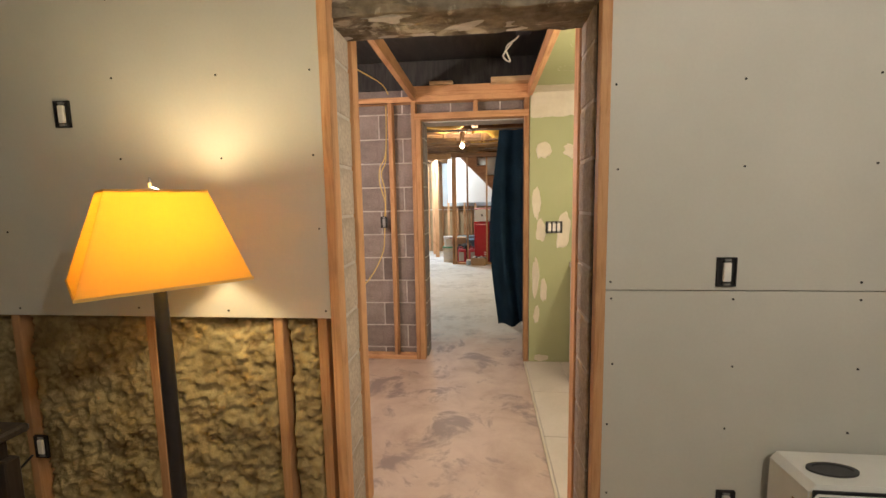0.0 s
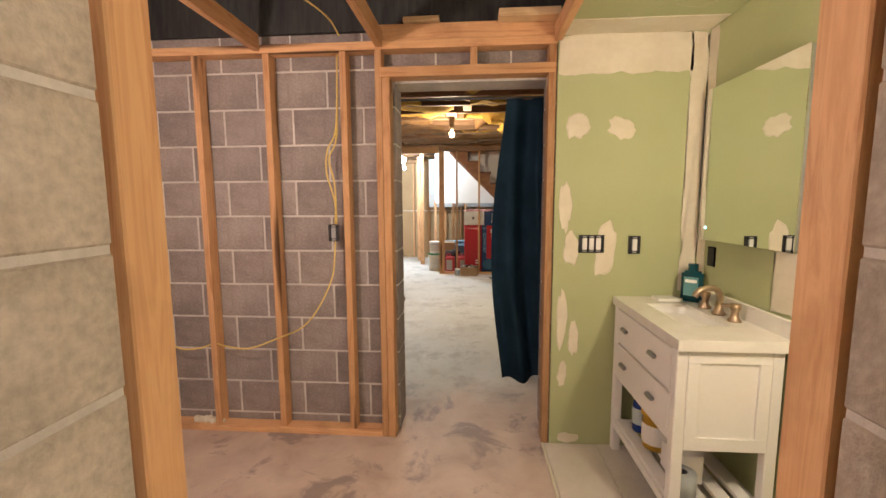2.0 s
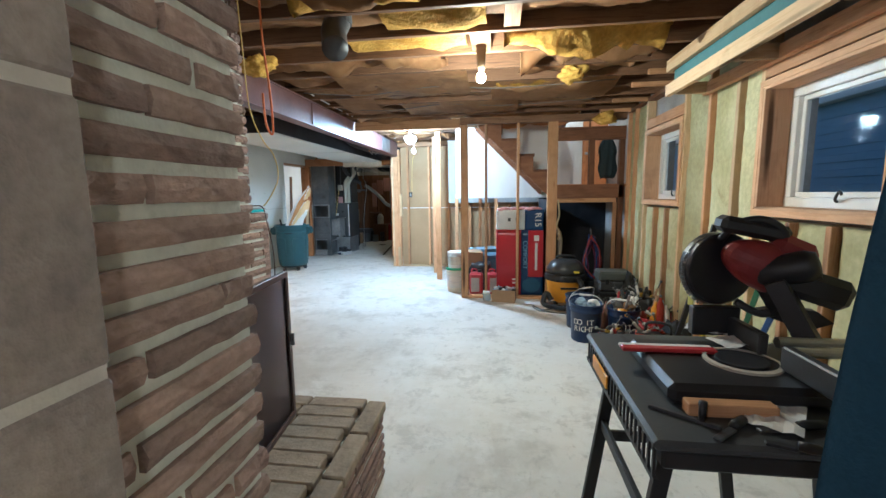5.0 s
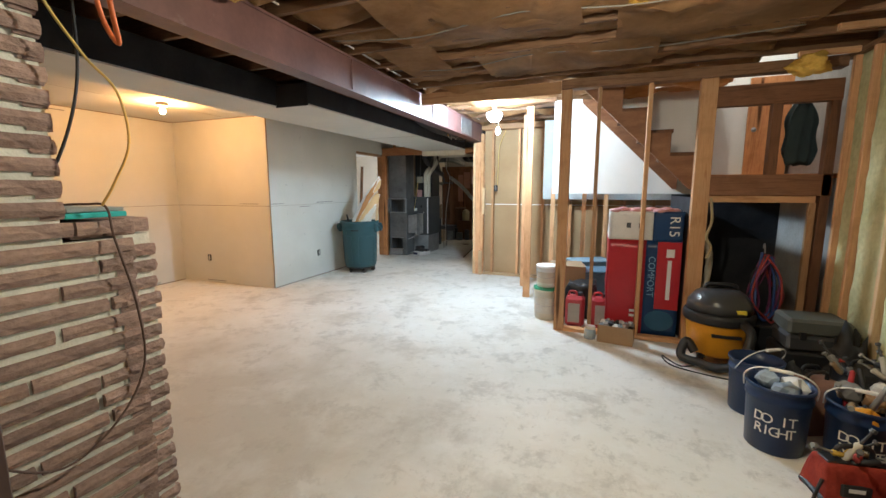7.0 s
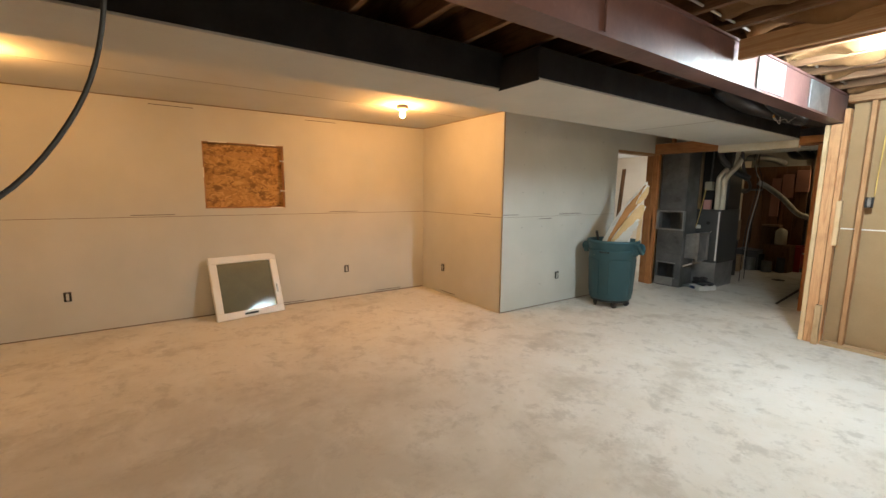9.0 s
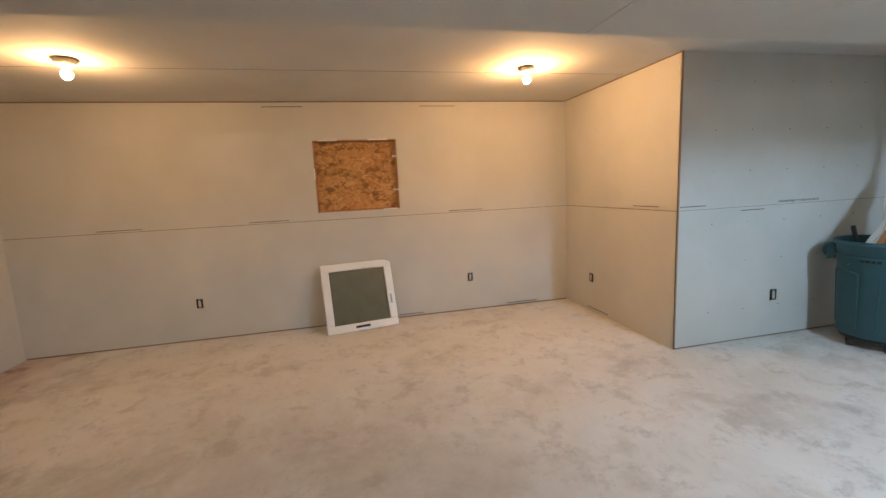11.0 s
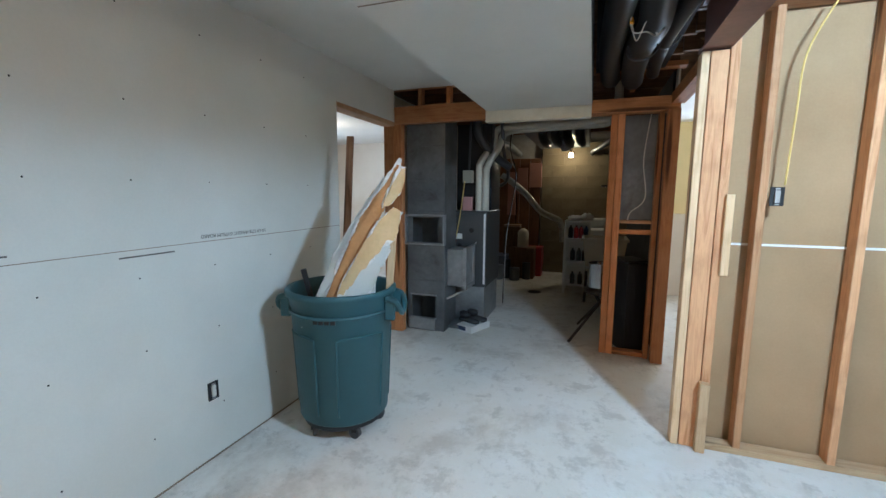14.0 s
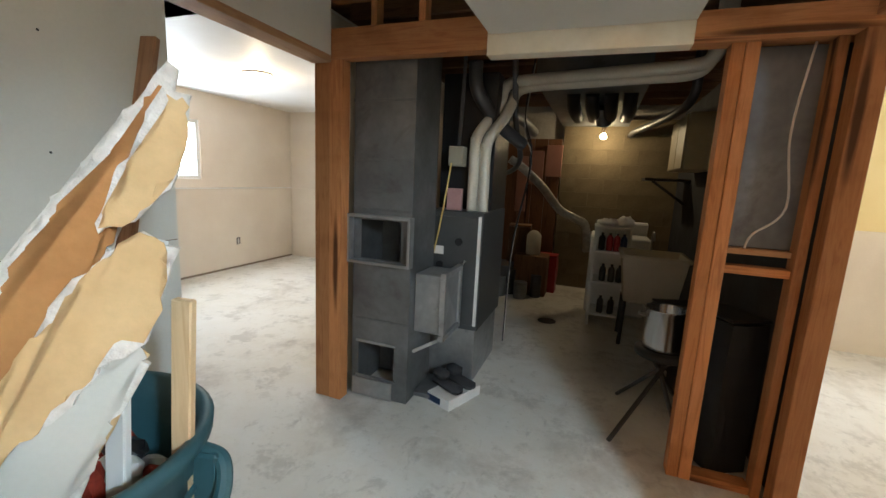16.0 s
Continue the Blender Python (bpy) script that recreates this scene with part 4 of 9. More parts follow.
def smear(m, w, h, seed, rough=0.018):
    """A trowelled strip of compound, w wide and h high from its corner, with wavering edges; faces local -y."""
    ring = []
    for (x0, z0), (x1, z1) in (((0, 0), (w, 0)), ((w, 0), (w, h)), ((w, h), (0, h)), ((0, h), (0, 0))):
        n = max(2, int(math.hypot(x1 - x0, z1 - z0) / 0.03))
        for k in range(n):
            x, z = x0 + (x1 - x0) * k / n, z0 + (z1 - z0) * k / n
            q = noise.noise(Vector((x * 6, z * 6, seed))) + 0.5 * noise.noise(Vector((x * 17, z * 17, seed)))
            ring.append((min(max(x + rough * q * (z0 != z1), -0.001), w + 0.03), min(z + rough * q * (x0 != x1), h)))
    bm = bmesh.new()
    lo = [bm.verts.new((x, 0, z)) for x, z in ring]
    hi = [bm.verts.new((x, -0.003, z)) for x, z in ring]
    for k in range(len(ring)):
        bm.faces.new((lo[k], lo[(k + 1) % len(ring)], hi[(k + 1) % len(ring)], hi[k]))
    bm.faces.new(hi)
    bmesh.ops.triangulate(bm, faces=bm.faces[:])
    bmesh.ops.recalc_face_normals(bm, faces=bm.faces)
    return part("band", bm, MUD, tape, m=m)


smear(pose(0.75, 3.7885, 2.135), 0.69, 0.20, 1, 0.03)
smear(pose(1.435, 3.7885, 0.95), 0.088, 1.385, 2, 0.02)
smear(pose(1.5295, 3.785, 0.95, 0, 0, -90), 0.07, 1.385, 3, 0.015)
smear(pose(1.5295, 2.95, 1.9, 0, 0, -90), 0.98, 0.43, 4, 0.03)
smear(pose(1.5295, 3.19, 0.99, 0, 0, -90), 0.17, 0.26, 5, 0.03)
smear(pose(1.5295, 2.75, 0.8, 0, 0, -90), 0.45, 1.1, 6, 0.03)
block_of("band", MUD, tape, 0.775, 3.60, 2.3345, 1.52, 3.788, 2.3395, 0.002)
wall_box(pose(0.953, 3.785, 1.21), 3)
wall_box(pose(1.188, 3.785, 1.205), 1, WHITEPAINT)
wall_box(pose(1.526, 3.64, 1.16, 0, 0, 90), 1, BLACK, "black outlet box below the mirror")


def vanity():
    ob = thing("vanity", "white painted bath vanity with drawers and open lower shelf", "vanity", pose(0, 0, 0))
    X0, X1, Y0, Y1 = 1.095, 1.50, 3.045, 3.775
    carcass = bmesh.new()
    box(carcass, X0 + 0.02, Y0 + 0.01, 0.44, X1, Y1 - 0.01, 0.865, 0.003)
    part("carcass", carcass, WHITEPAINT, ob)
    for x in (X0, X1 - 0.045):
        for y in (Y0, Y1 - 0.045):
            block_of("leg", WHITEPAINT, ob, x, y, 0.012, x + 0.045, y + 0.045, 0.868, 0.004)
    for (a, b) in ((0.052, 0.10), (0.155, 0.20), (0.255, 0.30), (0.345, 0.385)):
        block_of("shelf_slat", WHITEPAINT, ob, X0 + a - 0.05 + 0.015, Y0 + 0.04, 0.185, X0 + b - 0.02, Y1 - 0.04, 0.205, 0.003)
    for x in (X0 + 0.005, X1 - 0.035):
        block_of("rail", WHITEPAINT, ob, x, Y0 + 0.04, 0.15, x + 0.03, Y1 - 0.04, 0.185, 0.003)
    for y in (Y0 + 0.005, Y1 - 0.035):
        block_of("rail", WHITEPAINT, ob, X0 + 0.04, y, 0.15, X1 - 0.04, y + 0.03, 0.185, 0.003)
    for z0, z1 in ((0.675, 0.855), (0.475, 0.660)):
        d = block_of("drawer", WHITEPAINT, ob, X0 - 0.002, Y0 + 0.05, z0, X0 + 0.018, Y1 - 0.05, z1, 0.004)
        for y in (Y0 + 0.20, Y1 - 0.19):
            h = part("handle", box(bmesh.new(), -0.022, -0.032, -0.011, 0.0, 0.032, 0.011, 0.006), STEEL, None, "brushed nickel pull")
            h.parent = d
            h.matrix_basis = pose(-0.012, y - (Y0 + Y1) / 2, (0.772 if z0 > 0.6 else 0.577) - (z0 + z1) / 2)
    bm = bmesh.new()
    for x0, z0, x1, z1 in ((X0 + 0.045, 0.445, X1 - 0.045, 0.50), (X0 + 0.045, 0.81, X1 - 0.045, 0.862), (X0 + 0.045, 0.50, X0 + 0.09, 0.81), (X1 - 0.09, 0.50, X1 - 0.045, 0.81)):
        box(bm, x0, Y0 - 0.001, z0, x1, Y0 + 0.0095, z1, 0.002)
    part("side_frame", bm, WHITEPAINT, ob)
    quartz = surface("white_quartz", (0.74, 0.71, 0.66), (0.80, 0.78, 0.73), 12, 0.2, bump=0.0, fine_mix=0.05, spec=0.6)
    bm = bmesh.new()
    hx0, hx1, hy0, hy1 = 1.20, 1.40, 3.22, 3.62
    for x0, y0, x1, y1 in ((1.085, 3.02, hx0, 3.785), (hx1, 3.02, 1.525, 3.785), (hx0, 3.02, hx1, hy0), (hx0, hy1, hx1, 3.785)):
        box(bm, x0, y0, 0.868, x1, y1, 0.912)
    bmesh.ops.remove_doubles(bm, verts=bm.verts, dist=1e-4)
    part("countertop", bm, quartz, ob, "white stone top")
    block_of("backsplash", quartz, ob, 1.508, 3.02, 0.901, 1.526, 3.785, 0.985, 0.003)
    bm = bmesh.new()
    rings = []
    for s, z in ((1.0, 0.895), (0.96, 0.88), (0.88, 0.80), (0.70, 0.77), (0.1, 0.765)):
        rings.append([bm.verts.new((1.30 + math.copysign(abs(math.cos(a)) ** 0.4, math.cos(a)) * 0.099 * s, 3.42 + math.copysign(abs(math.sin(a)) ** 0.4, math.sin(a)) * 0.199 * s, z)) for a in [2 * math.pi * k / 32 for k in range(32)]])
    for lo, hi in zip(rings, rings[1:]):
        for k in range(32):
            bm.faces.new((lo[k], lo[(k + 1) % 32], hi[(k + 1) % 32], hi[k]))
    bm.faces.new(rings[-1])
    part("basin", bm, plain("white_porcelain", (0.8, 0.79, 0.76), 0.12, 0, 0.6), ob, "white porcelain undermount basin", smooth=True)
    return ob


vanity()
BRONZE = plain("tan_bronze", (0.42, 0.31, 0.21), 0.35, 0.85)
fa = thing("faucet", "tan bronze widespread faucet on the vanity top", "faucet", pose(1.455, 3.42, 0.912))
part("spout", tube([(0, 0, 0), (0, 0, 0.09), (-0.03, 0, 0.125), (-0.09, 0, 0.115), (-0.115, 0, 0.085)], 0.015, 12), BRONZE, fa, smooth=True)
part("spout_base", turned([(0.03, 0), (0.03, 0.006), (0.02, 0.02), (0.017, 0.06)], 16), BRONZE, fa, smooth=True)
for y in (-0.12, 0.12):
    part("knob", turned([(0.028, 0), (0.028, 0.006), (0.018, 0.02), (0.014, 0.045), (0.022, 0.06), (0.022, 0.08)], 16), BRONZE, fa, m=pose(0, y, 0), smooth=True)
    block_of("lever", BRONZE, fa, -0.06, y - 0.008, 0.066, 0.02, y + 0.008, 0.08, 0.004)


def bottle(name, x, y, z, r, h, body, cap, label, wide=1.0):
    ob = thing(name, label, name.replace("_", " "), pose(x, y, z) @ Matrix.Diagonal((1, wide, 1, 1)))
    part("body", turned([(r * 0.92, 0), (r, 0.008), (r, h * 0.68), (r * 0.8, h * 0.8), (r * 0.35, h * 0.88), (r * 0.34, h * 0.92)], 20), body, ob, smooth=True)
    part("cap", turned([(r * 0.42, h * 0.90), (r * 0.42, h)], 16), cap, ob)
    if name != "detergent_bottle":
        part("label_band", turned([(r * 1.012, h * 0.2), (r * 1.012, h * 0.6)], 20, close=False), plain("pale_label", (0.5, 0.6, 0.62)), ob)
    return ob


TEALLIQ = plain("teal_bottle", (0.006, 0.06, 0.08), 0.15, 0, 0.6)
mb = thing("mouthwash_bottle", "dark teal mouthwash bottle standing on the vanity top", "bottle", pose(1.46, 3.68, 0.912, 0, 0, -40))
bm = box(bmesh.new(), -0.050, -0.032, 0, 0.050, 0.032, 0.165)
bmesh.ops.bevel(bm, geom=bm.edges[:], offset=0.014, segments=3, affect="EDGES")
part("body", bm, TEALLIQ, mb, smooth=True)
part("cap", turned([(0.024, 0.166), (0.024, 0.20), (0.022, 0.204)], 18), TEALLIQ, mb)
block_of("label", plain("pale_teal_label", (0.10, 0.26, 0.27), 0.4), mb, -0.034, -0.0335, 0.035, 0.034, -0.0322, 0.135, 0)
block_of("word_bar", WHITEPAINT, mb, -0.027, -0.0345, 0.105, 0.027, -0.0337, 0.122, 0)
bottle("cleaner_bottle", 1.20, 3.62, 0.205, 0.04, 0.22, plain("blue_bottle", (0.02, 0.05, 0.22), 0.2), WHITEPAINT, "blue spray cleaner bottle on the vanity shelf")
soap = thing("soap_dish", "white soap dish on the vanity top", "soap dish", pose(1.335, 3.70, 0.912))
block_of("dish", WHITEPAINT, soap, -0.06, -0.045, 0, 0.06, 0.045, 0.016, 0.006)
pail = thing("small_pail", "yellow plastic pail on the vanity shelf", "pail", pose(1.22, 3.47, 0.205))
part("body", turned([(0.06, 0), (0.066, 0.17), (0.072, 0.17), (0.072, 0.20)], 24), plain("yellow_plastic", (0.75, 0.45, 0.05)), pail, smooth=True)
part("label_band", turned([(0.0665, 0.03), (0.0690, 0.13)], 24, close=False), WHITEPAINT, pail)
part("lid", turned([(0.074, 0.201), (0.074, 0.215), (0.06, 0.22)], 24), plain("yellow_lid", (0.8, 0.5, 0.06)), pail)
cab = thing("storage_carton", "white carton on the vanity shelf", "carton", pose(1.24, 3.25, 0.205))
block_of("carton", WHITEPAINT, cab, -0.06, -0.07, 0, 0.06, 0.07, 0.13, 0.003)
rp = thing("tissue_roll", "grey tissue roll on the vanity shelf", "tissue roll", pose(1.18, 3.12, 0.205))
part("roll", turned([(0.02, 0), (0.055, 0), (0.055, 0.1), (0.02, 0.1)], 20, close=False), plain("grey_tissue", (0.45, 0.48, 0.5), 0.9), rp, smooth=True)

mirror = thing("mirror", "frameless lit wall mirror over the vanity", "mirror", pose(0, 0, 0))
m_, nodes_, links_, sh_ = material("mirror_silver")
sh_.inputs["Metallic"].default_value, sh_.inputs["Roughness"].default_value = 1.0, 0.015
sh_.inputs["Base Color"].default_value = (0.88, 0.9, 0.88, 1)
MIRROR = m_
block_of("backing", STEEL, mirror, 1.502, 3.055, 1.252, 1.524, 3.705, 2.008, 0.001)
block_of("mirror_glass", MIRROR, mirror, 1.496, 3.05, 1.247, 1.501, 3.71, 2.013, 0.001)
dot = part("touch_switch", turned([(0.008, 0), (0.008, 0.0012)], 16), glow("blue_touch_light", (0.2, 0.75, 1), 3), mirror, "small blue glowing switch", m=pose(1.4955, 3.66, 1.31, 0, -90, 0))

# wiring on the bath studs
wire = thing("yellow_wiring", "yellow electrical cable threaded through the bath studs", "cable")
part("run", tube([(-2.6, 3.80, 0.66), (-2.12, 3.80, 0.62), (-1.95, 3.775, 0.61), (-1.80, 3.785, 0.52), (-1.74, 3.82, 0.545), (-1.69, 3.80, 0.60), (-1.62, 3.77, 0.605), (-1.52, 3.77, 0.55), (-1.40, 3.78, 0.555), (-1.335, 3.83, 0.57), (-1.24, 3.775, 0.572), (-1.08, 3.77, 0.562), (-0.92, 3.80, 0.615), (-0.74, 3.775, 0.70), (-0.63, 3.775, 0.83), (-0.55, 3.785, 1.0), (-0.535, 3.80, 1.12), (-0.535, 3.83, 1.24)], 0.005, 7), YELLOWCABLE, wire, smooth=True)
part("riser", tube([(-0.535, 3.83, 1.32), (-0.52, 3.80, 1.45), (-0.56, 3.79, 1.62), (-0.555, 3.80, 1.75), (-0.50, 3.80, 1.88), (-0.49, 3.83, 2.29)], 0.005, 7), YELLOWCABLE, wire, smooth=True)
part("riser", tube([(-0.525, 3.83, 1.32), (-0.515, 3.79, 1.55), (-0.54, 3.78, 1.70), (-0.50, 3.81, 1.84), (-0.495, 3.84, 2.29)], 0.005, 7), YELLOWCABLE, wire, smooth=True)
wall_box(pose(-0.535, 3.806, 1.27), 1, STEEL, "open metal box nailed to a bath stud")
wall_box(pose(-1.86, 3.88, 0.555), 1, WHITEPAINT, "white outlet in a box on the block wall")
foam = thing("foam_scrap", "scraps of pale foam on the bottom plate", "scrap", pose(-1.42, 3.84, 0.038))
for k in range(7):
    bm = bmesh.new()
    bmesh.ops.create_icosphere(bm, subdivisions=2, radius=0.022)
    for v in bm.verts:
        v.co *= 1 + 0.4 * noise.noise(v.co * 40 + Vector((k, 0, 0)))
    part("lump", bm, MUD, foam, m=pose(0.028 * k - 0.08, 0.01 * math.sin(k * 3), 0.018))
cable("ceiling_wire", WHITECABLE, [(-0.1, 2.05, 2.62), (0.05, 2.3, 2.52), (0.25, 2.35, 2.47), (0.45, 2.35, 2.50), (0.65, 2.3, 2.62)], 0.006, "pale cable drooping under the dark deck")
dangle = thing("hanging_wire", "twisted wires and a blue box hanging by a joist", "wires")
part("wires", tube([(0.62, 3.1, 2.66), (0.60, 3.15, 2.55), (0.52, 3.2, 2.50), (0.55, 3.25, 2.42), (0.50, 3.22, 2.45), (0.56, 3.18, 2.52)], 0.006, 6), WHITECABLE, dangle, smooth=True)
block_of("junction_box", BOXBLUE, dangle, 0.58, 3.05, 2.55, 0.68, 3.15, 2.655, 0.005)
cable("ceiling_wire", YELLOWCABLE, [(-1.3, 2.6, 2.64), (-1.0, 2.9, 2.50), (-0.75, 3.2, 2.50), (-0.5, 3.6, 2.43), (-0.45, 3.75, 2.36)], 0.005, "yellow cable strung under the dark deck")
bulb(-1.0, 2.15, 1.98, BULB, "unseen bare bulb hung low above the bath to light its lower wall", 0.57)
# Invented fixture, out of view, for the added vanity-side lamp.
vl = thing("added_wall_light", "invented glass wall light beside the mirror, out of view", "wall light", pose(1.36, 2.25, 1.70))
block_of("arm", STEEL, vl, 0.03, -0.02, -0.02, 0.168, 0.02, 0.02, 0.004)
lit = part("globe", turned([(0.01, -0.055), (0.04, -0.045), (0.055, 0), (0.045, 0.035), (0.02, 0.05)], 20), glow("globe_glow", (1, 0.85, 0.62), 12), vl, smooth=True)
lit.visible_shadow = False
# Added bulb, never in view; goes with the entry lamp.
eb = bulb(1.35, -0.15, 2.30, BULB, "bare ceiling bulb added out of view to light the entry room", 0.04)


def curtain(x0, x1, y, z0, z1):
    """A gathered cloth panel with deep soft folds, narrowing to its top."""
    ob = thing("curtain", "dark navy cloth curtain gathered to one side of a doorway", "curtain")
    cloth = surface("navy_cloth", (0.012, 0.040, 0.072), (0.020, 0.058, 0.10), 5, 0.85, bump=0.25, fine=150, fine_mix=0.2)
    bm = bmesh.new()
    n, rows, grid = 72, 26, []
    for j in range(rows + 1):
        v = j / rows
        z = z0 + (z1 - z0) * v
        r = []
        for i in range(n + 1):
            u = i / n
            wid = (x1 - x0) * (0.80 + 0.30 * math.sin(math.pi * min(1, (1 - v) * 0.95)) ** 1.2 * (1 if v < 0.95 else 0.9))
            x = x1 - wid * (1 - u) + 0.03 * (1 - v) * math.sin(3 * u)
            amp = 0.016 + 0.020 * (1 - v)
            r.append(bm.verts.new((x, y + amp * math.sin(u * 11 + 1.3 * math.sin(2.3 * v)) + 0.012 * math.sin(u * 9 + 4 * v), z + (0.05 * u - 0.04 * math.sin(3 * u) if j == 0 else 0))))
        grid.append(r)
    for j in range(rows):
        for i in range(n):
            bm.faces.new((grid[j][i], grid[j][i + 1], grid[j + 1][i + 1], grid[j + 1][i]))
    bmesh.ops.solidify(bm, geom=bm.faces[:], thickness=0.004)
    part("panel", bm, cloth, ob, smooth=True)
    part("rod", tube([(-0.25, y, z1 + 0.008), (0.85, y, z1 + 0.008)], 0.008, 8, smooth=False), DARKSTEEL, ob)
    for x in (-0.22, 0.80):
        block_of("bracket", DARKSTEEL, ob, x - 0.01, 4.10, z1 - 0.01, x + 0.01, y + 0.012, z1 + 0.02, 0.002)
    return ob


curtain(0.44, 0.74, 4.17, 0.24, 2.10)


# ---- main room: windows ----
def casement(W, tag):
    y0, y1, z0, z1 = W
    ob = thing(tag, "white casement window in a pine lined opening with daylight behind", "window", kind="structure")
    t = 0.022
    for a, b, c, d in ((y0, z0, y1, z0 + t), (y0, z1 - t, y1, z1), (y0, z0 + t, y0 + t, z1 - t), (y1 - t, z0 + t, y1, z1 - t)):
        lumber("liner", TRIMWOOD, ob, 1.775, a, b, 2.02, c, d)
    c = 0.035
    for a, b, cc, d in ((y0 - c, z0 - c, y1 + c, z0 + 0.004), (y0 - c, z1 - 0.004, y1 + c, z1 + c), (y0 - c, z0 + 0.004, y0 + 0.004, z1 - 0.004), (y1 - 0.004, z0 + 0.004, y1 + c, z1 - 0.004)):
        lumber("casing", TRIMWOOD, ob, 1.772, a, b, 1.789, cc, d)
    bm = bmesh.new()
    g = 0.06
    a0, a1, b0, b1 = y0 + t, y1 - t, z0 + t, z1 - t
    for p, q, r, s in ((a0, b0, a1, b0 + g), (a0, b1 - g, a1, b1), (a0, b0 + g, a0 + g, b1 - g), (a1 - g, b0 + g, a1, b1 - g)):
        box(bm, 1.93, p, q, 2.0, r, s, 0.004)
    part("sash", bm, VINYL, ob)
    bm = bmesh.new()
    for p, q, r, s in ((a0 + g, b0 + g, a1 - g, b0 + g + 0.03), (a0 + g, b1 - g - 0.03, a1 - g, b1 - g), (a0 + g, b0 + g + 0.03, a0 + g + 0.03, b1 - g - 0.03), (a1 - g - 0.03, b0 + g + 0.03, a1 - g, b1 - g - 0.03)):
        box(bm, 1.955, p, q, 1.985, r, s, 0.004)
    part("inner_sash", bm, VINYL, ob)
    pane = block_of("pane", GLASS, ob, 1.968, a0 + g + 0.028, b0 + g + 0.028, 1.972, a1 - g - 0.028, b1 - g - 0.028, 0)
    pane.visible_shadow = False
    part("crank", tube([(1.925, (y0 + y1) / 2, z0 + 0.06), (1.90, (y0 + y1) / 2 - 0.02, z0 + 0.075), (1.88, (y0 + y1) / 2 - 0.07, z0 + 0.115), (1.87, (y0 + y1) / 2 - 0.10, z0 + 0.10)], 0.007, 8), DARKSTEEL, ob, smooth=True)
    return ob


casement(W1, "window_1")
casement(W2, "window_2")
for n, (a, b, z0, z1) in enumerate(((4.32, 4.73, 0.04, 2.5), (4.77, 5.18, 0.04, 2.5), (5.22, 5.58, 0.04, 2.5), (5.62, 5.80, 0.04, 2.5), (6.84, 7.08, 0.04, 2.5), (7.12, 7.48, 0.04, 2.5), (7.52, 7.93, 0.04, 2.5), (8.96, 9.33, 0.04, 2.5), (9.37, 9.60, 0.04, 2.5), (5.84, 6.14, 0.04, 1.31), (6.18, 6.46, 0.04, 1.31), (6.50, 6.80, 0.04, 1.31), (7.97, 8.27, 0.04, 1.33), (8.31, 8.57, 0.04, 1.33), (8.61, 8.92, 0.04, 1.33))):
    ob = thing("insulation_batt", "yellow-green mineral wool batt pressed between wall studs", "insulation", group="wall insulation batts")
    lumpy("wool", WALLBATT, ob, "x", 1.805, a, b, z0, z1, 0.04, 0.035, 2.3 * n + 50, 0.8)

# boxed soffit over the near window
bx = thing("box_soffit", "pine framed box soffit over the window wall", "soffit", kind="structure")
lumber("rail", PALE, bx, 1.46, 4.12, 2.255, 1.50, 7.53, 2.345)
lumber("rail", PALE, bx, 1.46, 4.12, 2.44, 1.50, 7.53, 2.53)
lumber("rail", STUD, bx, 1.74, 4.12, 2.255, 1.785, 7.53, 2.34)
block_of("foam_board", plain("blue_foam_board", (0.10, 0.22, 0.24), 0.8), bx, 1.505, 4.12, 2.30, 1.52, 7.48, 2.50, 0.001)
for y in (4.2, 5.0, 5.8, 6.6, 7.45):
    lumber("cross_piece", PALE, bx, 1.52, y, 2.26, 1.74, y + 0.04, 2.345)
for y in (7.75, 8.2, 8.9, 9.5):
    lumber("blocking", STUD, bx, 1.40, y, 2.50, 1.78, y + 0.04, 2.542)

# joist bay insulation, paper facing down
sag = thing("ceiling_insulation", "kraft-faced insulation sagging between the floor joists", "insulation", kind="structure")


def sagging(mat, x0, x1, y0, y1, z, drop, seed):
    bm = bmesh.new()
    n, k = max(4, int((x1 - x0) / 0.06)), 8
    grid = []
    for i in range(n + 1):
        u = x0 + (x1 - x0) * i / n
        r = []
        for j in range(k + 1):
            v = j / k
            h = 4 * v * (1 - v)
            q = noise.fractal(Vector((u * 2.2 + seed, v * 1.5, seed)), 0.8, 2, 3) + 0.25 * abs(noise.noise(Vector((u * 6 + 3 * v, v * 4 - u, seed))))
            r.append(bm.verts.new((u, y0 + (y1 - y0) * v + 0.01 * q, z - h * drop * (0.55 + 0.9 * q) + 0.02 * noise.noise(Vector((u * 9, v * 5, seed))))))
        grid.append(r)
    for i in range(n):
        for j in range(k):
            bm.faces.new((grid[i][j], grid[i][j + 1], grid[i + 1][j + 1], grid[i + 1][j]))
    bmesh.ops.solidify(bm, geom=bm.faces[:], thickness=-0.012)
    bmesh.ops.recalc_face_normals(bm, faces=bm.faces)
    return part("paper_facing" if mat is KRAFT else "loose_fibre", bm, mat, sag, smooth=True)


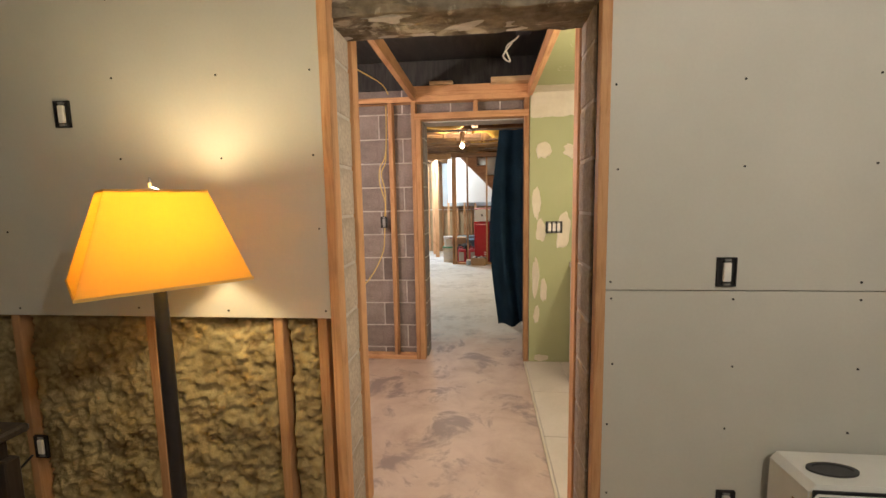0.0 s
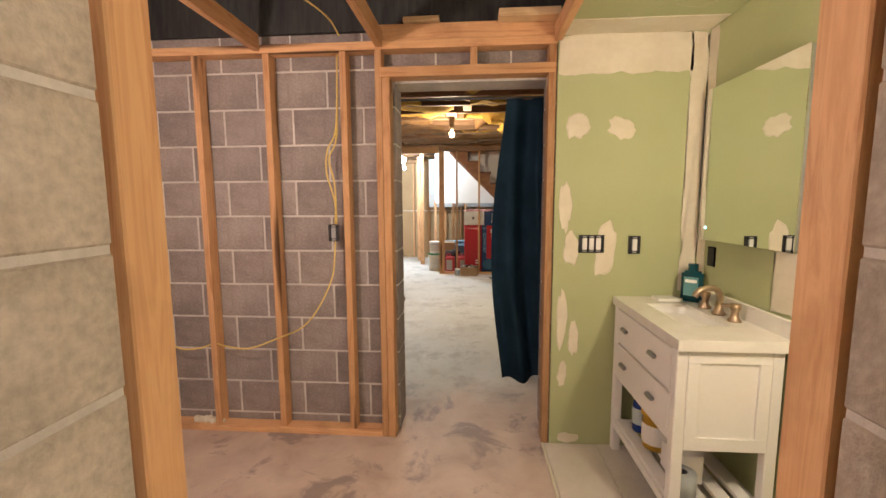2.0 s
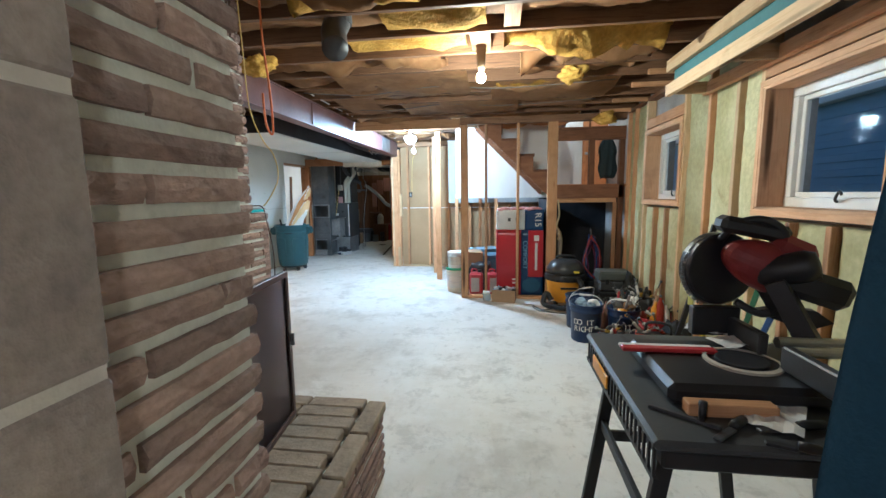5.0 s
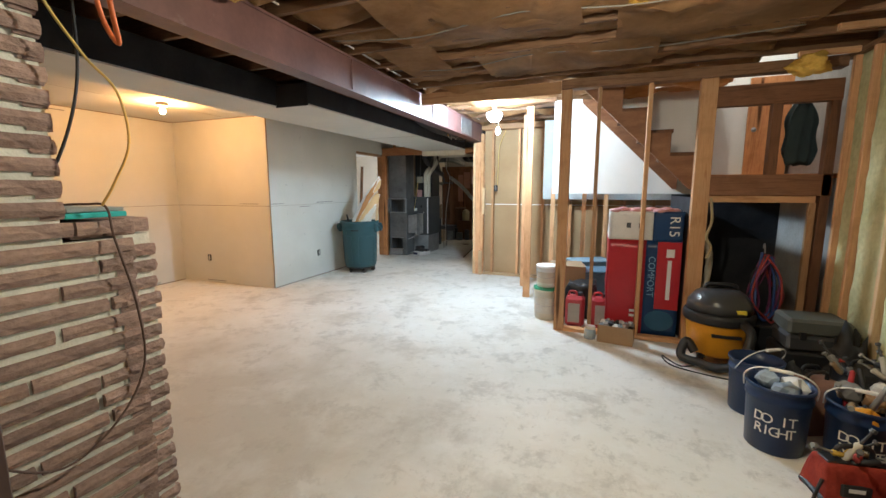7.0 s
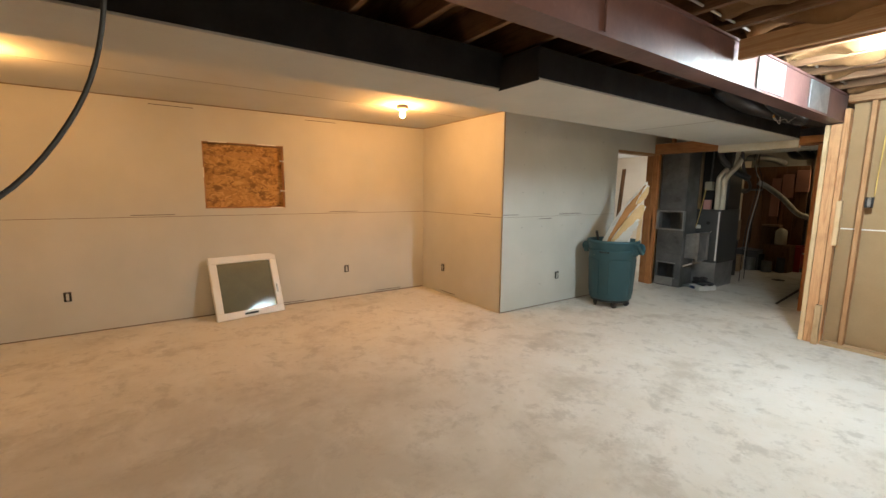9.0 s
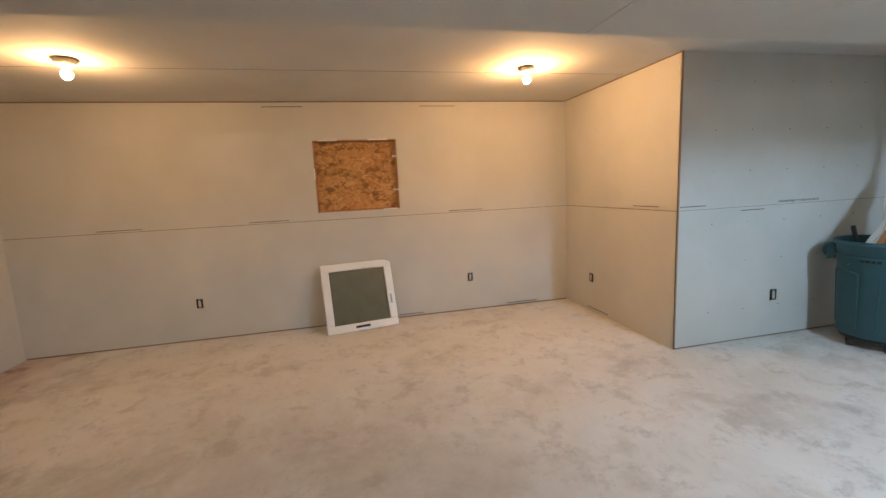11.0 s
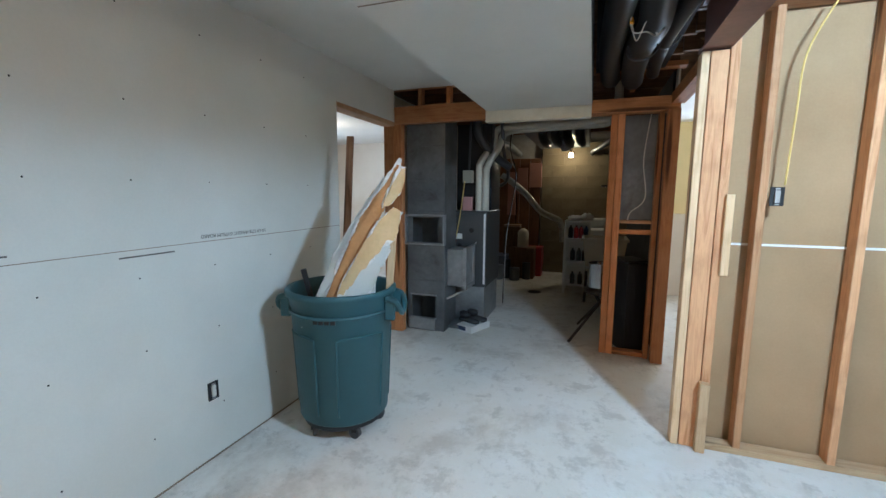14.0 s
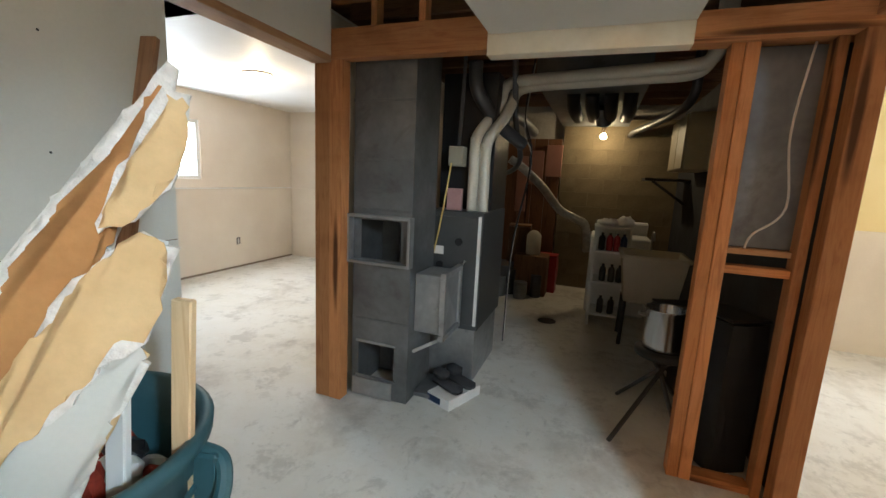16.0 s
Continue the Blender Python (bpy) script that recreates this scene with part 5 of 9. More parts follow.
for n, yj in enumerate(JY[:-1]):
    a, b = yj + 0.022, yj + 0.384
    spans = [(-1.9, 1.2)]
    if n in (7, 8):
        spans = [(-1.9, -0.3), (0.3, 1.3)]
    if n in (6,):
        spans = [(-1.9, -1.2)]
    for s, (x0, x1) in enumerate(spans):
        sagging(KRAFT, x0, x1, a, b, 2.655 if n < 8 else 2.62, (0.06, 0.03, 0.17, 0.04, 0.15)[n % 5] if n < 8 else (0.07, 0.11, 0.05, 0.09)[n % 4], 7.7 * n + s)
for x0, x1, y0, y1, z, d, s in ((-0.7, 0.2, 4.72, 5.05, 2.56, 0.09, 3), (0.15, 1.15, 5.12, 5.46, 2.57, 0.13, 9), (0.25, 1.2, 5.93, 6.27, 2.58, 0.12, 15), (0.16, 1.22, 6.75, 7.09, 2.58, 0.15, 41), (-0.95, -0.1, 6.75, 7.09, 2.60, 0.06, 47), (-1.0, -0.3, 5.93, 6.27, 2.58, 0.10, 21), (-0.6, 0.05, 6.34, 6.68, 2.58, 0.06, 27), (0.1, 0.7, 7.95, 8.25, 2.57, 0.07, 33)):
    sagging(FIBRE, x0, x1, y0, y1, z, d, s)

for x0, x1, y0, y1, z, d, s in ((-1.35, -0.15, 7.50, 8.42, 2.55, 0.05, 51), (0.05, 1.25, 7.92, 8.82, 2.55, 0.06, 57), (-1.0, 0.35, 8.70, 9.45, 2.55, 0.05, 63), (-1.7, -1.25, 8.35, 9.3, 2.55, 0.04, 69)):
    sagging(KRAFT, x0, x1, y0, y1, z, d, s)


def tuft(x, y, z, r, seed):
    ob = thing("fibre_tuft", "tuft of loose yellow glass fibre hanging from the framing", "insulation", pose(x, y, z), "loose fibre tufts")
    bm = bmesh.new()
    bmesh.ops.create_icosphere(bm, subdivisions=4, radius=r)
    for v in bm.verts:
        d = noise.fractal(v.co * (3.2 / r * 0.3) + Vector((seed, 0, 0)), 0.7, 2.1, 4)
        v.co = Vector((v.co.x * 1.2, v.co.y, v.co.z * 0.75)) * (1 + 0.55 * d)
    part("tuft", bm, FIBRE, ob, smooth=True)


tuft(-1.75, 7.05, 2.53, 0.11, 1)
tuft(1.45, 9.45, 2.42, 0.10, 5)
tuft(0.75, 7.7, 2.52, 0.09, 9)
vent = thing("vent_elbow", "dark sheet metal duct elbow between the joists", "duct", pose(-0.86, 6.35, 2.36))
part("elbow", tube([(0.0, 0.10, 0.20), (0.0, 0.02, 0.12), (0.03, -0.05, 0.03), (0.05, -0.10, -0.02)], 0.075, 18), DARKSTEEL, vent, smooth=True)
part("collar", turned([(0.085, 0.19), (0.085, 0.24)], 20), DARKSTEEL, vent, m=pose(0, 0.10, 0))
cable("ceiling_wire", WHITECABLE, [(-1.89, 4.2, 2.60), (-1.88, 6.0, 2.575), (-1.89, 7.5, 2.60), (-1.87, 9.0, 2.57), (-1.89, 11.0, 2.60), (-1.88, 12.2, 2.58)], 0.007, "grey cable clipped along the top of the girder")
for n, (y, dz) in enumerate(((8.0, 0), (8.85, 0.01), (9.9, 0))):
    cable("ceiling_wire", plain("grey_wire", (0.16, 0.14, 0.12), 0.6), [(-1.85, y, 2.535 + dz), (-1.2, y + 0.05, 2.50 + dz), (-0.5, y - 0.03, 2.53 + dz), (0.2, y + 0.04, 2.505 + dz), (1.2, y, 2.53 + dz)], 0.0045, "pale wiring slung across the joists")
bulb(0.0, 6.98, 2.33, BULB, "bare bulb glowing under a joist", 0.12, 0.035)
lumber("blocking", JOIST, joists, -0.07, 6.74, 2.552, 0.07, 7.10, 2.59)
lumber("blocking", STUD, joists, 0.16, 6.335, 2.56, 0.26, 6.695, 2.70)
# Globe enlarged: the lamp's bloom is built into its shape.
wb = bulb(-1.27, 10.50, 2.39, BULB_COOL, "white work bulb enlarged for its glare, a second small bulb below it", 0.23, 0.095)
part("stem", tube([(0.03, 0.02, 0.06), (0.05, 0.02, -0.06), (0.045, 0.01, -0.16)], 0.006, 8), STEEL, wb, smooth=True)
lit = part("small_bulb", turned([(0.004, -0.24), (0.024, -0.228), (0.031, -0.205), (0.026, -0.18), (0.012, -0.16)], 18), BULB_COOL, wb, "small glowing bulb", m=pose(0.045, 0.01, 0), smooth=True)
lit.visible_shadow = False
bulb(-5.04, 9.02, 2.425, BULB, "warm bare bulb on the alcove ceiling", 0.005, 0.035)
bulb(-5.02, 5.60, 2.425, BULB, "warm bare bulb at the alcove's near end", 0.005, 0.035)
lumber("header_board", STUD, pw, -1.91, 9.72, 2.405, -0.41, 9.76, 2.525)

# ---- stair behind the partition ----
stair = thing("staircase", "brown wooden stair rising from a half landing", "stair", kind="structure")
# Treads, risers and stringers are darkened: their backlit shade is in the colour.
RISE, RUN, SX = 0.222, 0.225, 0.84
for k in range(5):
    x1 = SX - RUN * k
    z = 1.61 + RISE * (k + 1)
    if z > 2.72:
        continue
    lumber("tread", DARKFIR, stair, x1 - RUN - 0.02, 9.98, z - 0.035, x1 + 0.02, 10.95, z)
    lumber("riser", DARKFIR, stair, x1 - 0.02, 9.99, z - RISE, x1, 10.94, z - 0.036)
for y in (9.945, 10.955):
    bm = bmesh.new()
    pts = [(SX, 1.61)]
    for k in range(5):
        pts += [(SX - RUN * k, 1.61 + RISE * (k + 1) - 0.036), (SX - RUN * (k + 1), 1.61 + RISE * (k + 1) - 0.036)]
    pts += [(-0.26, 2.535), (0.80, 1.475), (SX, 1.475)]
    lo = [bm.verts.new((x, y, z)) for x, z in pts]
    hi = [bm.verts.new((x, y + 0.035, z)) for x, z in pts]
    bm.faces.new(lo), bm.faces.new(hi[::-1])
    for k in range(len(pts)):
        bm.faces.new((lo[k], lo[(k + 1) % len(pts)], hi[(k + 1) % len(pts)], hi[k]))
    bmesh.ops.recalc_face_normals(bm, faces=bm.faces)
    part("stringer", bm, surface("backlit_stringer_fir", (0.20, 0.085, 0.04), (0.30, 0.14, 0.065), 4, 0.55, bump=0.1, stretch=(1, 6, 3)), stair)
lumber("landing", FIR, stair, 0.86, 9.80, 1.57, 1.88, 10.98, 1.608)
wall("stairwell_wall", WHITEPAINT, -0.6, 11.0, 1.42, 1.88, 11.02, TOP, "white painted stairwell wall")
# Black sheets put the shade under the landing into colour.
wall("landing_shade_back", BLACKBOARD, 0.80, 11.0, 0, 1.88, 11.02, 1.415, "black sheet standing in for the shade under the landing")
wall("landing_shade_side", BLACKBOARD, 0.80, 9.80, 0, 0.815, 11.0, 1.40, "black side sheet standing in for the shade under the landing")
sd = thing("stair_door", "orange-brown wooden door at the landing", "door", pose(1.62, 10.88, 1.608))
block_of("leaf", FIR, sd, -0.16, -0.02, 0.0, 0.22, 0.02, 1.05, 0.004)
part("knob", turned([(0.012, 0), (0.012, 0.03), (0.025, 0.045), (0.02, 0.06)], 14), STEEL, sd, m=pose(-0.11, -0.02, 0.5, 90), smooth=True)
coat = thing("coat", "dark coat hanging above the landing", "coat", pose(1.62, 9.95, 1.75))
bm = bmesh.new()
rings = []
for j in range(15):
    v = j / 14
    hw_ = 0.055 + 0.055 * min(1, v * 3) - 0.03 * max(0, v - 0.8) * 5 + 0.012 * math.sin(9 * v)
    rings.append([bm.verts.new((hw_ * math.cos(a_) * (1 + 0.18 * math.sin(5 * a_ + 2 * v)), 0.045 * math.sin(a_) * (1 + 0.3 * math.sin(7 * a_ + 3 * v)), 0.47 - 0.52 * v + 0.02 * math.sin(3 * a_) * v)) for a_ in [2 * math.pi * i / 36 for i in range(36)]])
for lo, hi in zip(rings, rings[1:]):
    for i in range(36):
        bm.faces.new((lo[i], hi[i], hi[(i + 1) % 36], lo[(i + 1) % 36]))
bm.faces.new(rings[0]), bm.faces.new(rings[-1][::-1])
part("cloth", bm, plain("dark_cloth", (0.03, 0.045, 0.05), 0.9), coat, smooth=True)
for x, l in ((-0.7, 1.5), (-0.45, 1.25), (-0.25, 1.7), (0.05, 1.4)):
    ob = thing("spare_board", "loose pine board leaning against the wall", "board", group="spare boards")
    lumber("board", STUD, ob, x, 11.80, 0, x + 0.06, 11.84, l)
for x in (-0.45, -0.05, 0.35, 0.75, 1.15, 1.55):
    lumber("stud", STUD, cw, x - 0.019, 12.255, 0.038, x + 0.019, 12.345, 2.44)


# ---- tools and stores by the stair ----
def text(body, size, m, parent, mat, name="lettering"):
    c = bpy.data.curves.new(name, "FONT")
    c.body, c.size, c.extrude, c.align_x, c.align_y = body, size, 0.0008, "CENTER", "CENTER"
    tmp = bpy.data.objects.new(name, c)
    scene.collection.objects.link(tmp)
    me = bpy.data.meshes.new_from_object(tmp.evaluated_get(bpy.context.evaluated_depsgraph_get()))
    bpy.data.objects.remove(tmp)
    me.materials.clear()
    me.materials.append(mat)
    return part(name, me, mat, parent, m=m)


RED = plain("red_plastic", (0.42, 0.03, 0.035), 0.4)
REDCLOTH = surface("red_canvas", (0.22, 0.02, 0.012), (0.36, 0.05, 0.025), 9, 0.9, bump=0.4, fine=60, fine_mix=0.4)
NAVY = plain("navy_plastic", (0.012, 0.03, 0.09), 0.35)
PRINT = plain("white_print", (0.75, 0.74, 0.72), 0.6)
ORANGE = plain("orange_yellow_plastic", (0.72, 0.32, 0.015), 0.35)
CARD = plain("cardboard", (0.36, 0.24, 0.14), 0.85)


def insulation_pack():
    ob = thing("insulation_pack", "tall plastic wrapped insulation pack, red white and blue", "insulation pack", pose(0.43, 10.08, 0))
    wrapw, wrapr, wrapb = plain("white_wrap", (0.68, 0.66, 0.64), 0.3), plain("red_wrap", (0.42, 0.02, 0.03), 0.3), plain("blue_wrap", (0.015, 0.05, 0.14), 0.3)
    def sack(z0, z1, x0, x1, seed, y0=-0.26, y1=0.26):
        bm = bmesh.new()
        box(bm, x0, y0, z0, x1, y1, z1)
        bmesh.ops.subdivide_edges(bm, edges=bm.edges[:], cuts=9, use_grid_fill=True)
        for v in bm.verts:
            w = noise.fractal(Vector((v.co.x * 6, v.co.y * 6, v.co.z * 5 + 1)), 0.8, 2, 3)
            v.co += Vector((0.0, 0.010 * w, 0.0))
            if abs(v.co.x - -0.33) < 0.02 or abs(v.co.x - 0.33) < 0.02:
                v.co.x += 0.010 * w
        return bm
    part("lower_wrap", sack(0, 0.98, -0.33, 0.02, 1), wrapr, ob, "red printed wrap", smooth=True)
    part("lower_wrap", sack(0, 0.98, 0.02, 0.33, 1), wrapb, ob, "dark blue printed wrap", smooth=True)
    part("upper_wrap", sack(0.98, 1.26, -0.33, 0.07, 2), wrapw, ob, "white printed wrap", smooth=True)
    part("upper_wrap", sack(0.98, 1.26, 0.07, 0.33, 2), wrapb, ob, "blue printed wrap", smooth=True)
    block_of("stripe", wrapr, ob, 0.12, -0.274, 0.30, 0.33, -0.268, 0.97, 0.001)
    bm = bmesh.new()
    for k in range(9):
        r = bmesh.ops.create_icosphere(bm, subdivisions=2, radius=0.06, matrix=Matrix.Translation((-0.27 + 0.066 * k, -0.2 + 0.05 * (k % 3), 1.265 + 0.01 * (k % 2))) @ Matrix.Diagonal((1.1, 1.2, 0.45, 1)))
    part("wrap_ruffle", bm, plain("pink_wrap", (0.6, 0.28, 0.27), 0.4), ob, smooth=True)
    text("R15", 0.125, pose(0.25, -0.276, 1.12, 90, 90, 0), ob, PRINT)
    text("COMFORT", 0.085, pose(0.075, -0.276, 0.62, 90, 90, 0), ob, plain("pale_blue_print", (0.25, 0.42, 0.6)))
    block_of("logo_mark", PRINT, ob, 0.20, -0.2765, 0.82, 0.27, -0.2745, 0.90, 0.0005)
    block_of("name_bar", PRINT, ob, 0.215, -0.2765, 0.40, 0.25, -0.2745, 0.79, 0.0005)
    part("round_mark", turned([(0.13, 0), (0.13, 0.002)], 32), plain("mid_blue_print", (0.03, 0.11, 0.2)), ob, m=pose(0.17, -0.2725, 0.18, 90) @ Matrix.Diagonal((1, 0.8, 1, 1)))
    for z, w in ((0.20, 0.06), (0.25, 0.05), (0.12, 0.06)):
        block_of("print_bar", PRINT, ob, -0.1, -0.276, z, -0.1 + w, -0.2745, z + 0.025, 0.0005)
    for x in (-0.17, -0.06):
        block_of("print_bar", DARKSTEEL, ob, x, -0.276, 1.10, x + 0.04, -0.2745, 1.15, 0.0005)
    return ob


insulation_pack()


def shop_vacuum():
    ob = thing("shop_vacuum", "black and yellow wet-dry vacuum with a coiled hose", "vacuum", pose(1.01, 9.42, 0))
    part("tank", turned([(0.19, 0.07), (0.215, 0.10), (0.245, 0.36), (0.25, 0.37)], 36), ORANGE, ob, "yellow plastic tank", smooth=True)
    part("lid_rim", turned([(0.262, 0.36), (0.27, 0.38), (0.268, 0.43), (0.25, 0.45)], 36), BLACK, ob, smooth=True)
    part("motor_head", turned([(0.248, 0.45), (0.24, 0.52), (0.19, 0.59), (0.14, 0.625), (0.10, 0.635)], 36), plain("grey_black_plastic", (0.05, 0.05, 0.052), 0.3), ob, smooth=True)
    part("top_handle", tube([(-0.11, 0, 0.62), (-0.09, 0, 0.665), (0.09, 0, 0.665), (0.11, 0, 0.62)], 0.018, 10), BLACK, ob, smooth=True)
    block_of("yellow_label", plain("yellow_label", (0.75, 0.6, 0.05)), ob, 0.02, -0.232, 0.475, 0.14, -0.205, 0.505, 0.002)
    block_of("name_bar", BLACK, ob, -0.09, -0.246, 0.265, 0.12, -0.225, 0.29, 0.002)
    for k in range(4):
        a = math.pi / 4 + k * math.pi / 2
        c = part("caster", turned([(0.03, -0.012), (0.03, 0.012)], 14), BLACK, ob, m=pose(0.20 * math.cos(a), 0.20 * math.sin(a), 0.03, 90))
        block_of("caster_bracket", BLACK, ob, 0.19 * math.cos(a) - 0.03, 0.19 * math.sin(a) - 0.03, 0.05, 0.19 * math.cos(a) + 0.03, 0.19 * math.sin(a) + 0.03, 0.09, 0.008)
    pts = [(0.12, -0.24, 0.40), (0.15, -0.34, 0.34), (0.08, -0.40, 0.14), (-0.05, -0.38, 0.06), (-0.18, -0.30, 0.06), (-0.30, -0.24, 0.08), (-0.26, -0.19, 0.20), (-0.20, -0.22, 0.12)]
    part("hose", tube(pts, 0.036, 12), BLACK, ob, "black ribbed hose", smooth=True)
    part("power_cord", tube([(-0.1, -0.2, 0.03), (-0.3, -0.3, 0.008), (-0.42, -0.1, 0.008), (-0.36, -0.32, 0.008), (0.0, -0.45, 0.008), (0.1, -0.36, 0.008)], 0.006, 6), BLACK, ob, smooth=True)
    return ob


shop_vacuum()
hs = thing("white_hose", "pale corrugated hose leaning under the landing", "hose")
part("hose", tube([(0.95, 9.86, 0.03), (0.97, 9.87, 0.4), (1.0, 9.86, 0.75), (0.98, 9.84, 0.92), (0.93, 9.82, 1.0)], 0.03, 12), plain("ivory_hose", (0.55, 0.48, 0.36), 0.5), hs, smooth=True)
cable("hanging_rope", plain("straw_rope", (0.42, 0.34, 0.2), 0.9), [(0.93, 9.68, 1.40), (0.95, 9.66, 1.2), (0.92, 9.67, 1.05), (0.96, 9.66, 0.95), (0.93, 9.67, 0.85)], 0.012, "straw coloured rope hanging from the landing trim", "rope")


def bucket(x, y, mat, label, words=(), tilt=0, turn=0, scale=1.0, fill=()):
    ob = thing("bucket", label, "bucket", pose(x, y, 0, 0, tilt, turn) @ Matrix.Scale(scale, 4), "five gallon buckets")
    prof = [(0.128, 0), (0.132, 0.006), (0.144, 0.28), (0.150, 0.285), (0.150, 0.305), (0.146, 0.31), (0.148, 0.345), (0.156, 0.35), (0.156, 0.365), (0.146, 0.365), (0.140, 0.28), (0.126, 0.012), (0.02, 0.010)]
    part("pail", turned(prof, 32), mat, ob, smooth=True)
    part("bail_handle", tube([(-0.155, 0, 0.31), (-0.15, -0.06, 0.40), (-0.08, -0.10, 0.46), (0.08, -0.10, 0.46), (0.15, -0.06, 0.40), (0.155, 0, 0.31)], 0.004, 6), PRINT, ob, smooth=True)
    part("grip", tube([(-0.05, -0.108, 0.463), (0.05, -0.108, 0.463)], 0.010, 8, smooth=False), PRINT, ob)
    for k, wd in enumerate(words):
        for n, ch in enumerate(wd):
            if ch == " ":
                continue
            a = (n - (len(wd) - 1) / 2) * 0.26
            z = 0.20 - 0.065 * k
            r = 0.1325 + 0.012 * z / 0.28 + 0.0008
            text(ch, 0.072, Matrix.Rotation(a, 4, "Z") @ pose(0, -r, z, 87.5), ob, PRINT)
    for k, (mat2, dx, dy, h) in enumerate(fill):
        bm = bmesh.new()
        bmesh.ops.create_icosphere(bm, subdivisions=2, radius=0.055)
        for v in bm.verts:
            v.co *= 1 + 0.5 * noise.noise(v.co * 25 + Vector((k + x, y, 0)))
        part("content", bm, mat2, ob, m=pose(dx, dy, h))
    return ob


CLEAR = plain("clear_bag", (0.35, 0.42, 0.5), 0.2)
bucket(1.02, 8.10, NAVY, "navy bucket lettered in white with bags in its mouth", ("DO IT", "RIGHT"), 0, -20, 1.06, ((CLEAR, 0.03, -0.02, 0.33), (CLEAR, -0.05, 0.04, 0.35), (PRINT, 0.06, 0.05, 0.34)))
bucket(1.03, 8.52, NAVY, "navy bucket standing behind another bucket", (), 0, 30)
bucket(1.36, 8.02, NAVY, "navy bucket full of tools with a tool pouch", ("DO IT", "RIGHT"), 0, -20, 1.0, ((plain("tan_leather", (0.3, 0.18, 0.09), 0.8), 0.05, 0, 0.38), (plain("grey_tool", (0.2, 0.2, 0.2)), -0.06, 0.03, 0.40), (ORANGE, 0.0, -0.10, 0.33), (PRINT, 0.08, 0.08, 0.42)))
for k, (dx, dy, l, mt) in enumerate(((0.04, 0.03, 0.22, BLACK), (-0.05, 0.05, 0.20, RED), (0.09, -0.03, 0.18, PRINT), (-0.02, -0.06, 0.24, STEEL))):
    tl = thing("hand_tool", "hand tool standing in a bucket of tools", "hand tool", pose(1.36 + dx, 8.02 + dy, 0.30, 15 * (k - 1.5), 12 * (k % 2) - 6, 0), "tools in the bucket")
    part("handle", turned([(0.012, 0), (0.015, 0.05), (0.012, l), (0.006, l + 0.01)], 10), mt, tl, smooth=True)


def canvas_bag(x, y, lx, ly, h, turn, label):
    ob = thing("tool_bag", label, "tool bag", pose(x, y, 0, 0, 0, turn), "red tool bags")
    bm = bmesh.new()
    box(bm, -lx / 2, -ly / 2, 0.0, lx / 2, ly / 2, h)
    bmesh.ops.subdivide_edges(bm, edges=bm.edges[:], cuts=6, use_grid_fill=True)
    for v in bm.verts:
        k = v.co.z / h
        v.co.y *= 1 - 0.45 * k * k
        v.co.x *= 1 - 0.12 * k
        v.co += Vector((0.015, 0.015, 0)) * noise.noise(v.co * 9 + Vector((x, y, 0)))
        if v.co.z < 0.01:
            v.co.z = 0
    part("body", bm, REDCLOTH, ob, smooth=True)
    block_of("base_panel", BLACK, ob, -lx / 2 - 0.006, -ly / 2 - 0.006, 0.0, lx / 2 + 0.006, ly / 2 + 0.006, h * 0.16, 0.01)
    block_of("top_flap", BLACK, ob, -lx * 0.42, -ly * 0.2, h * 0.97, lx * 0.42, ly * 0.2, h * 1.04, 0.01)
    block_of("front_pocket", BLACK, ob, -lx * 0.3, -ly * 0.50, h * 0.30, lx * 0.1, -ly * 0.40, h * 0.62, 0.008)
    block_of("badge", PRINT, ob, -lx * 0.22, -ly * 0.512, h * 0.46, lx * 0.0, -ly * 0.498, h * 0.56, 0.001)
    part("strap", tube([(-lx * 0.25, 0, h), (-lx * 0.2, 0, h * 1.35), (lx * 0.2, 0, h * 1.35), (lx * 0.25, 0, h)], 0.012, 8), BLACK, ob, smooth=True)
    part("side_strap", tube([(-lx * 0.5, -ly * 0.3, h * 0.6), (-lx * 0.66, -ly * 0.5, 0.02), (-lx * 0.5, -ly * 0.6, 0.012), (-lx * 0.3, -ly * 0.55, 0.012)], 0.008, 6), BLACK, ob, smooth=True)


canvas_bag(1.20, 7.72, 0.30, 0.20, 0.19, 8, "small red canvas tool bag with black straps")
canvas_bag(1.50, 7.50, 0.40, 0.26, 0.27, -22, "large red and black canvas tool bag with a badge")
tote = thing("tool_tote", "round red tool tote packed with cans and bottles", "tool tote", pose(1.66, 7.93, 0))
part("tub", turned([(0.15, 0), (0.16, 0.01), (0.195, 0.30), (0.20, 0.31), (0.19, 0.31), (0.15, 0.02), (0.01, 0.02)], 30), RED, tote, smooth=True)
for k in range(7):
    a = 2 * math.pi * k / 7
    bottle_mat = (PRINT, CLEAR, CARD, BLACK, ORANGE, REDCLOTH, PRINT)[k]
    cn = thing("spray_can", "can standing in the red tool tote", "can", pose(1.66 + 0.095 * math.cos(a), 7.93 + 0.095 * math.sin(a), 0.02, 6 * math.sin(a), -6 * math.cos(a)), "cans in the tote")
    part("can", turned([(0.03, 0), (0.032, 0.01), (0.032, 0.33 + 0.04 * (k % 3)), (0.016, 0.37 + 0.04 * (k % 3)), (0.014, 0.40 + 0.04 * (k % 3))], 14), bottle_mat, cn, smooth=True)
rt = random.Random(31)
heap = [plain("heap_%s" % nm, c, 0.6) for nm, c in (("tan", (0.32, 0.22, 0.12)), ("black", (0.02, 0.02, 0.022)), ("grey", (0.22, 0.22, 0.21)), ("white", (0.6, 0.57, 0.5)), ("yellow", (0.55, 0.36, 0.05)), ("red", (0.3, 0.03, 0.025)))]
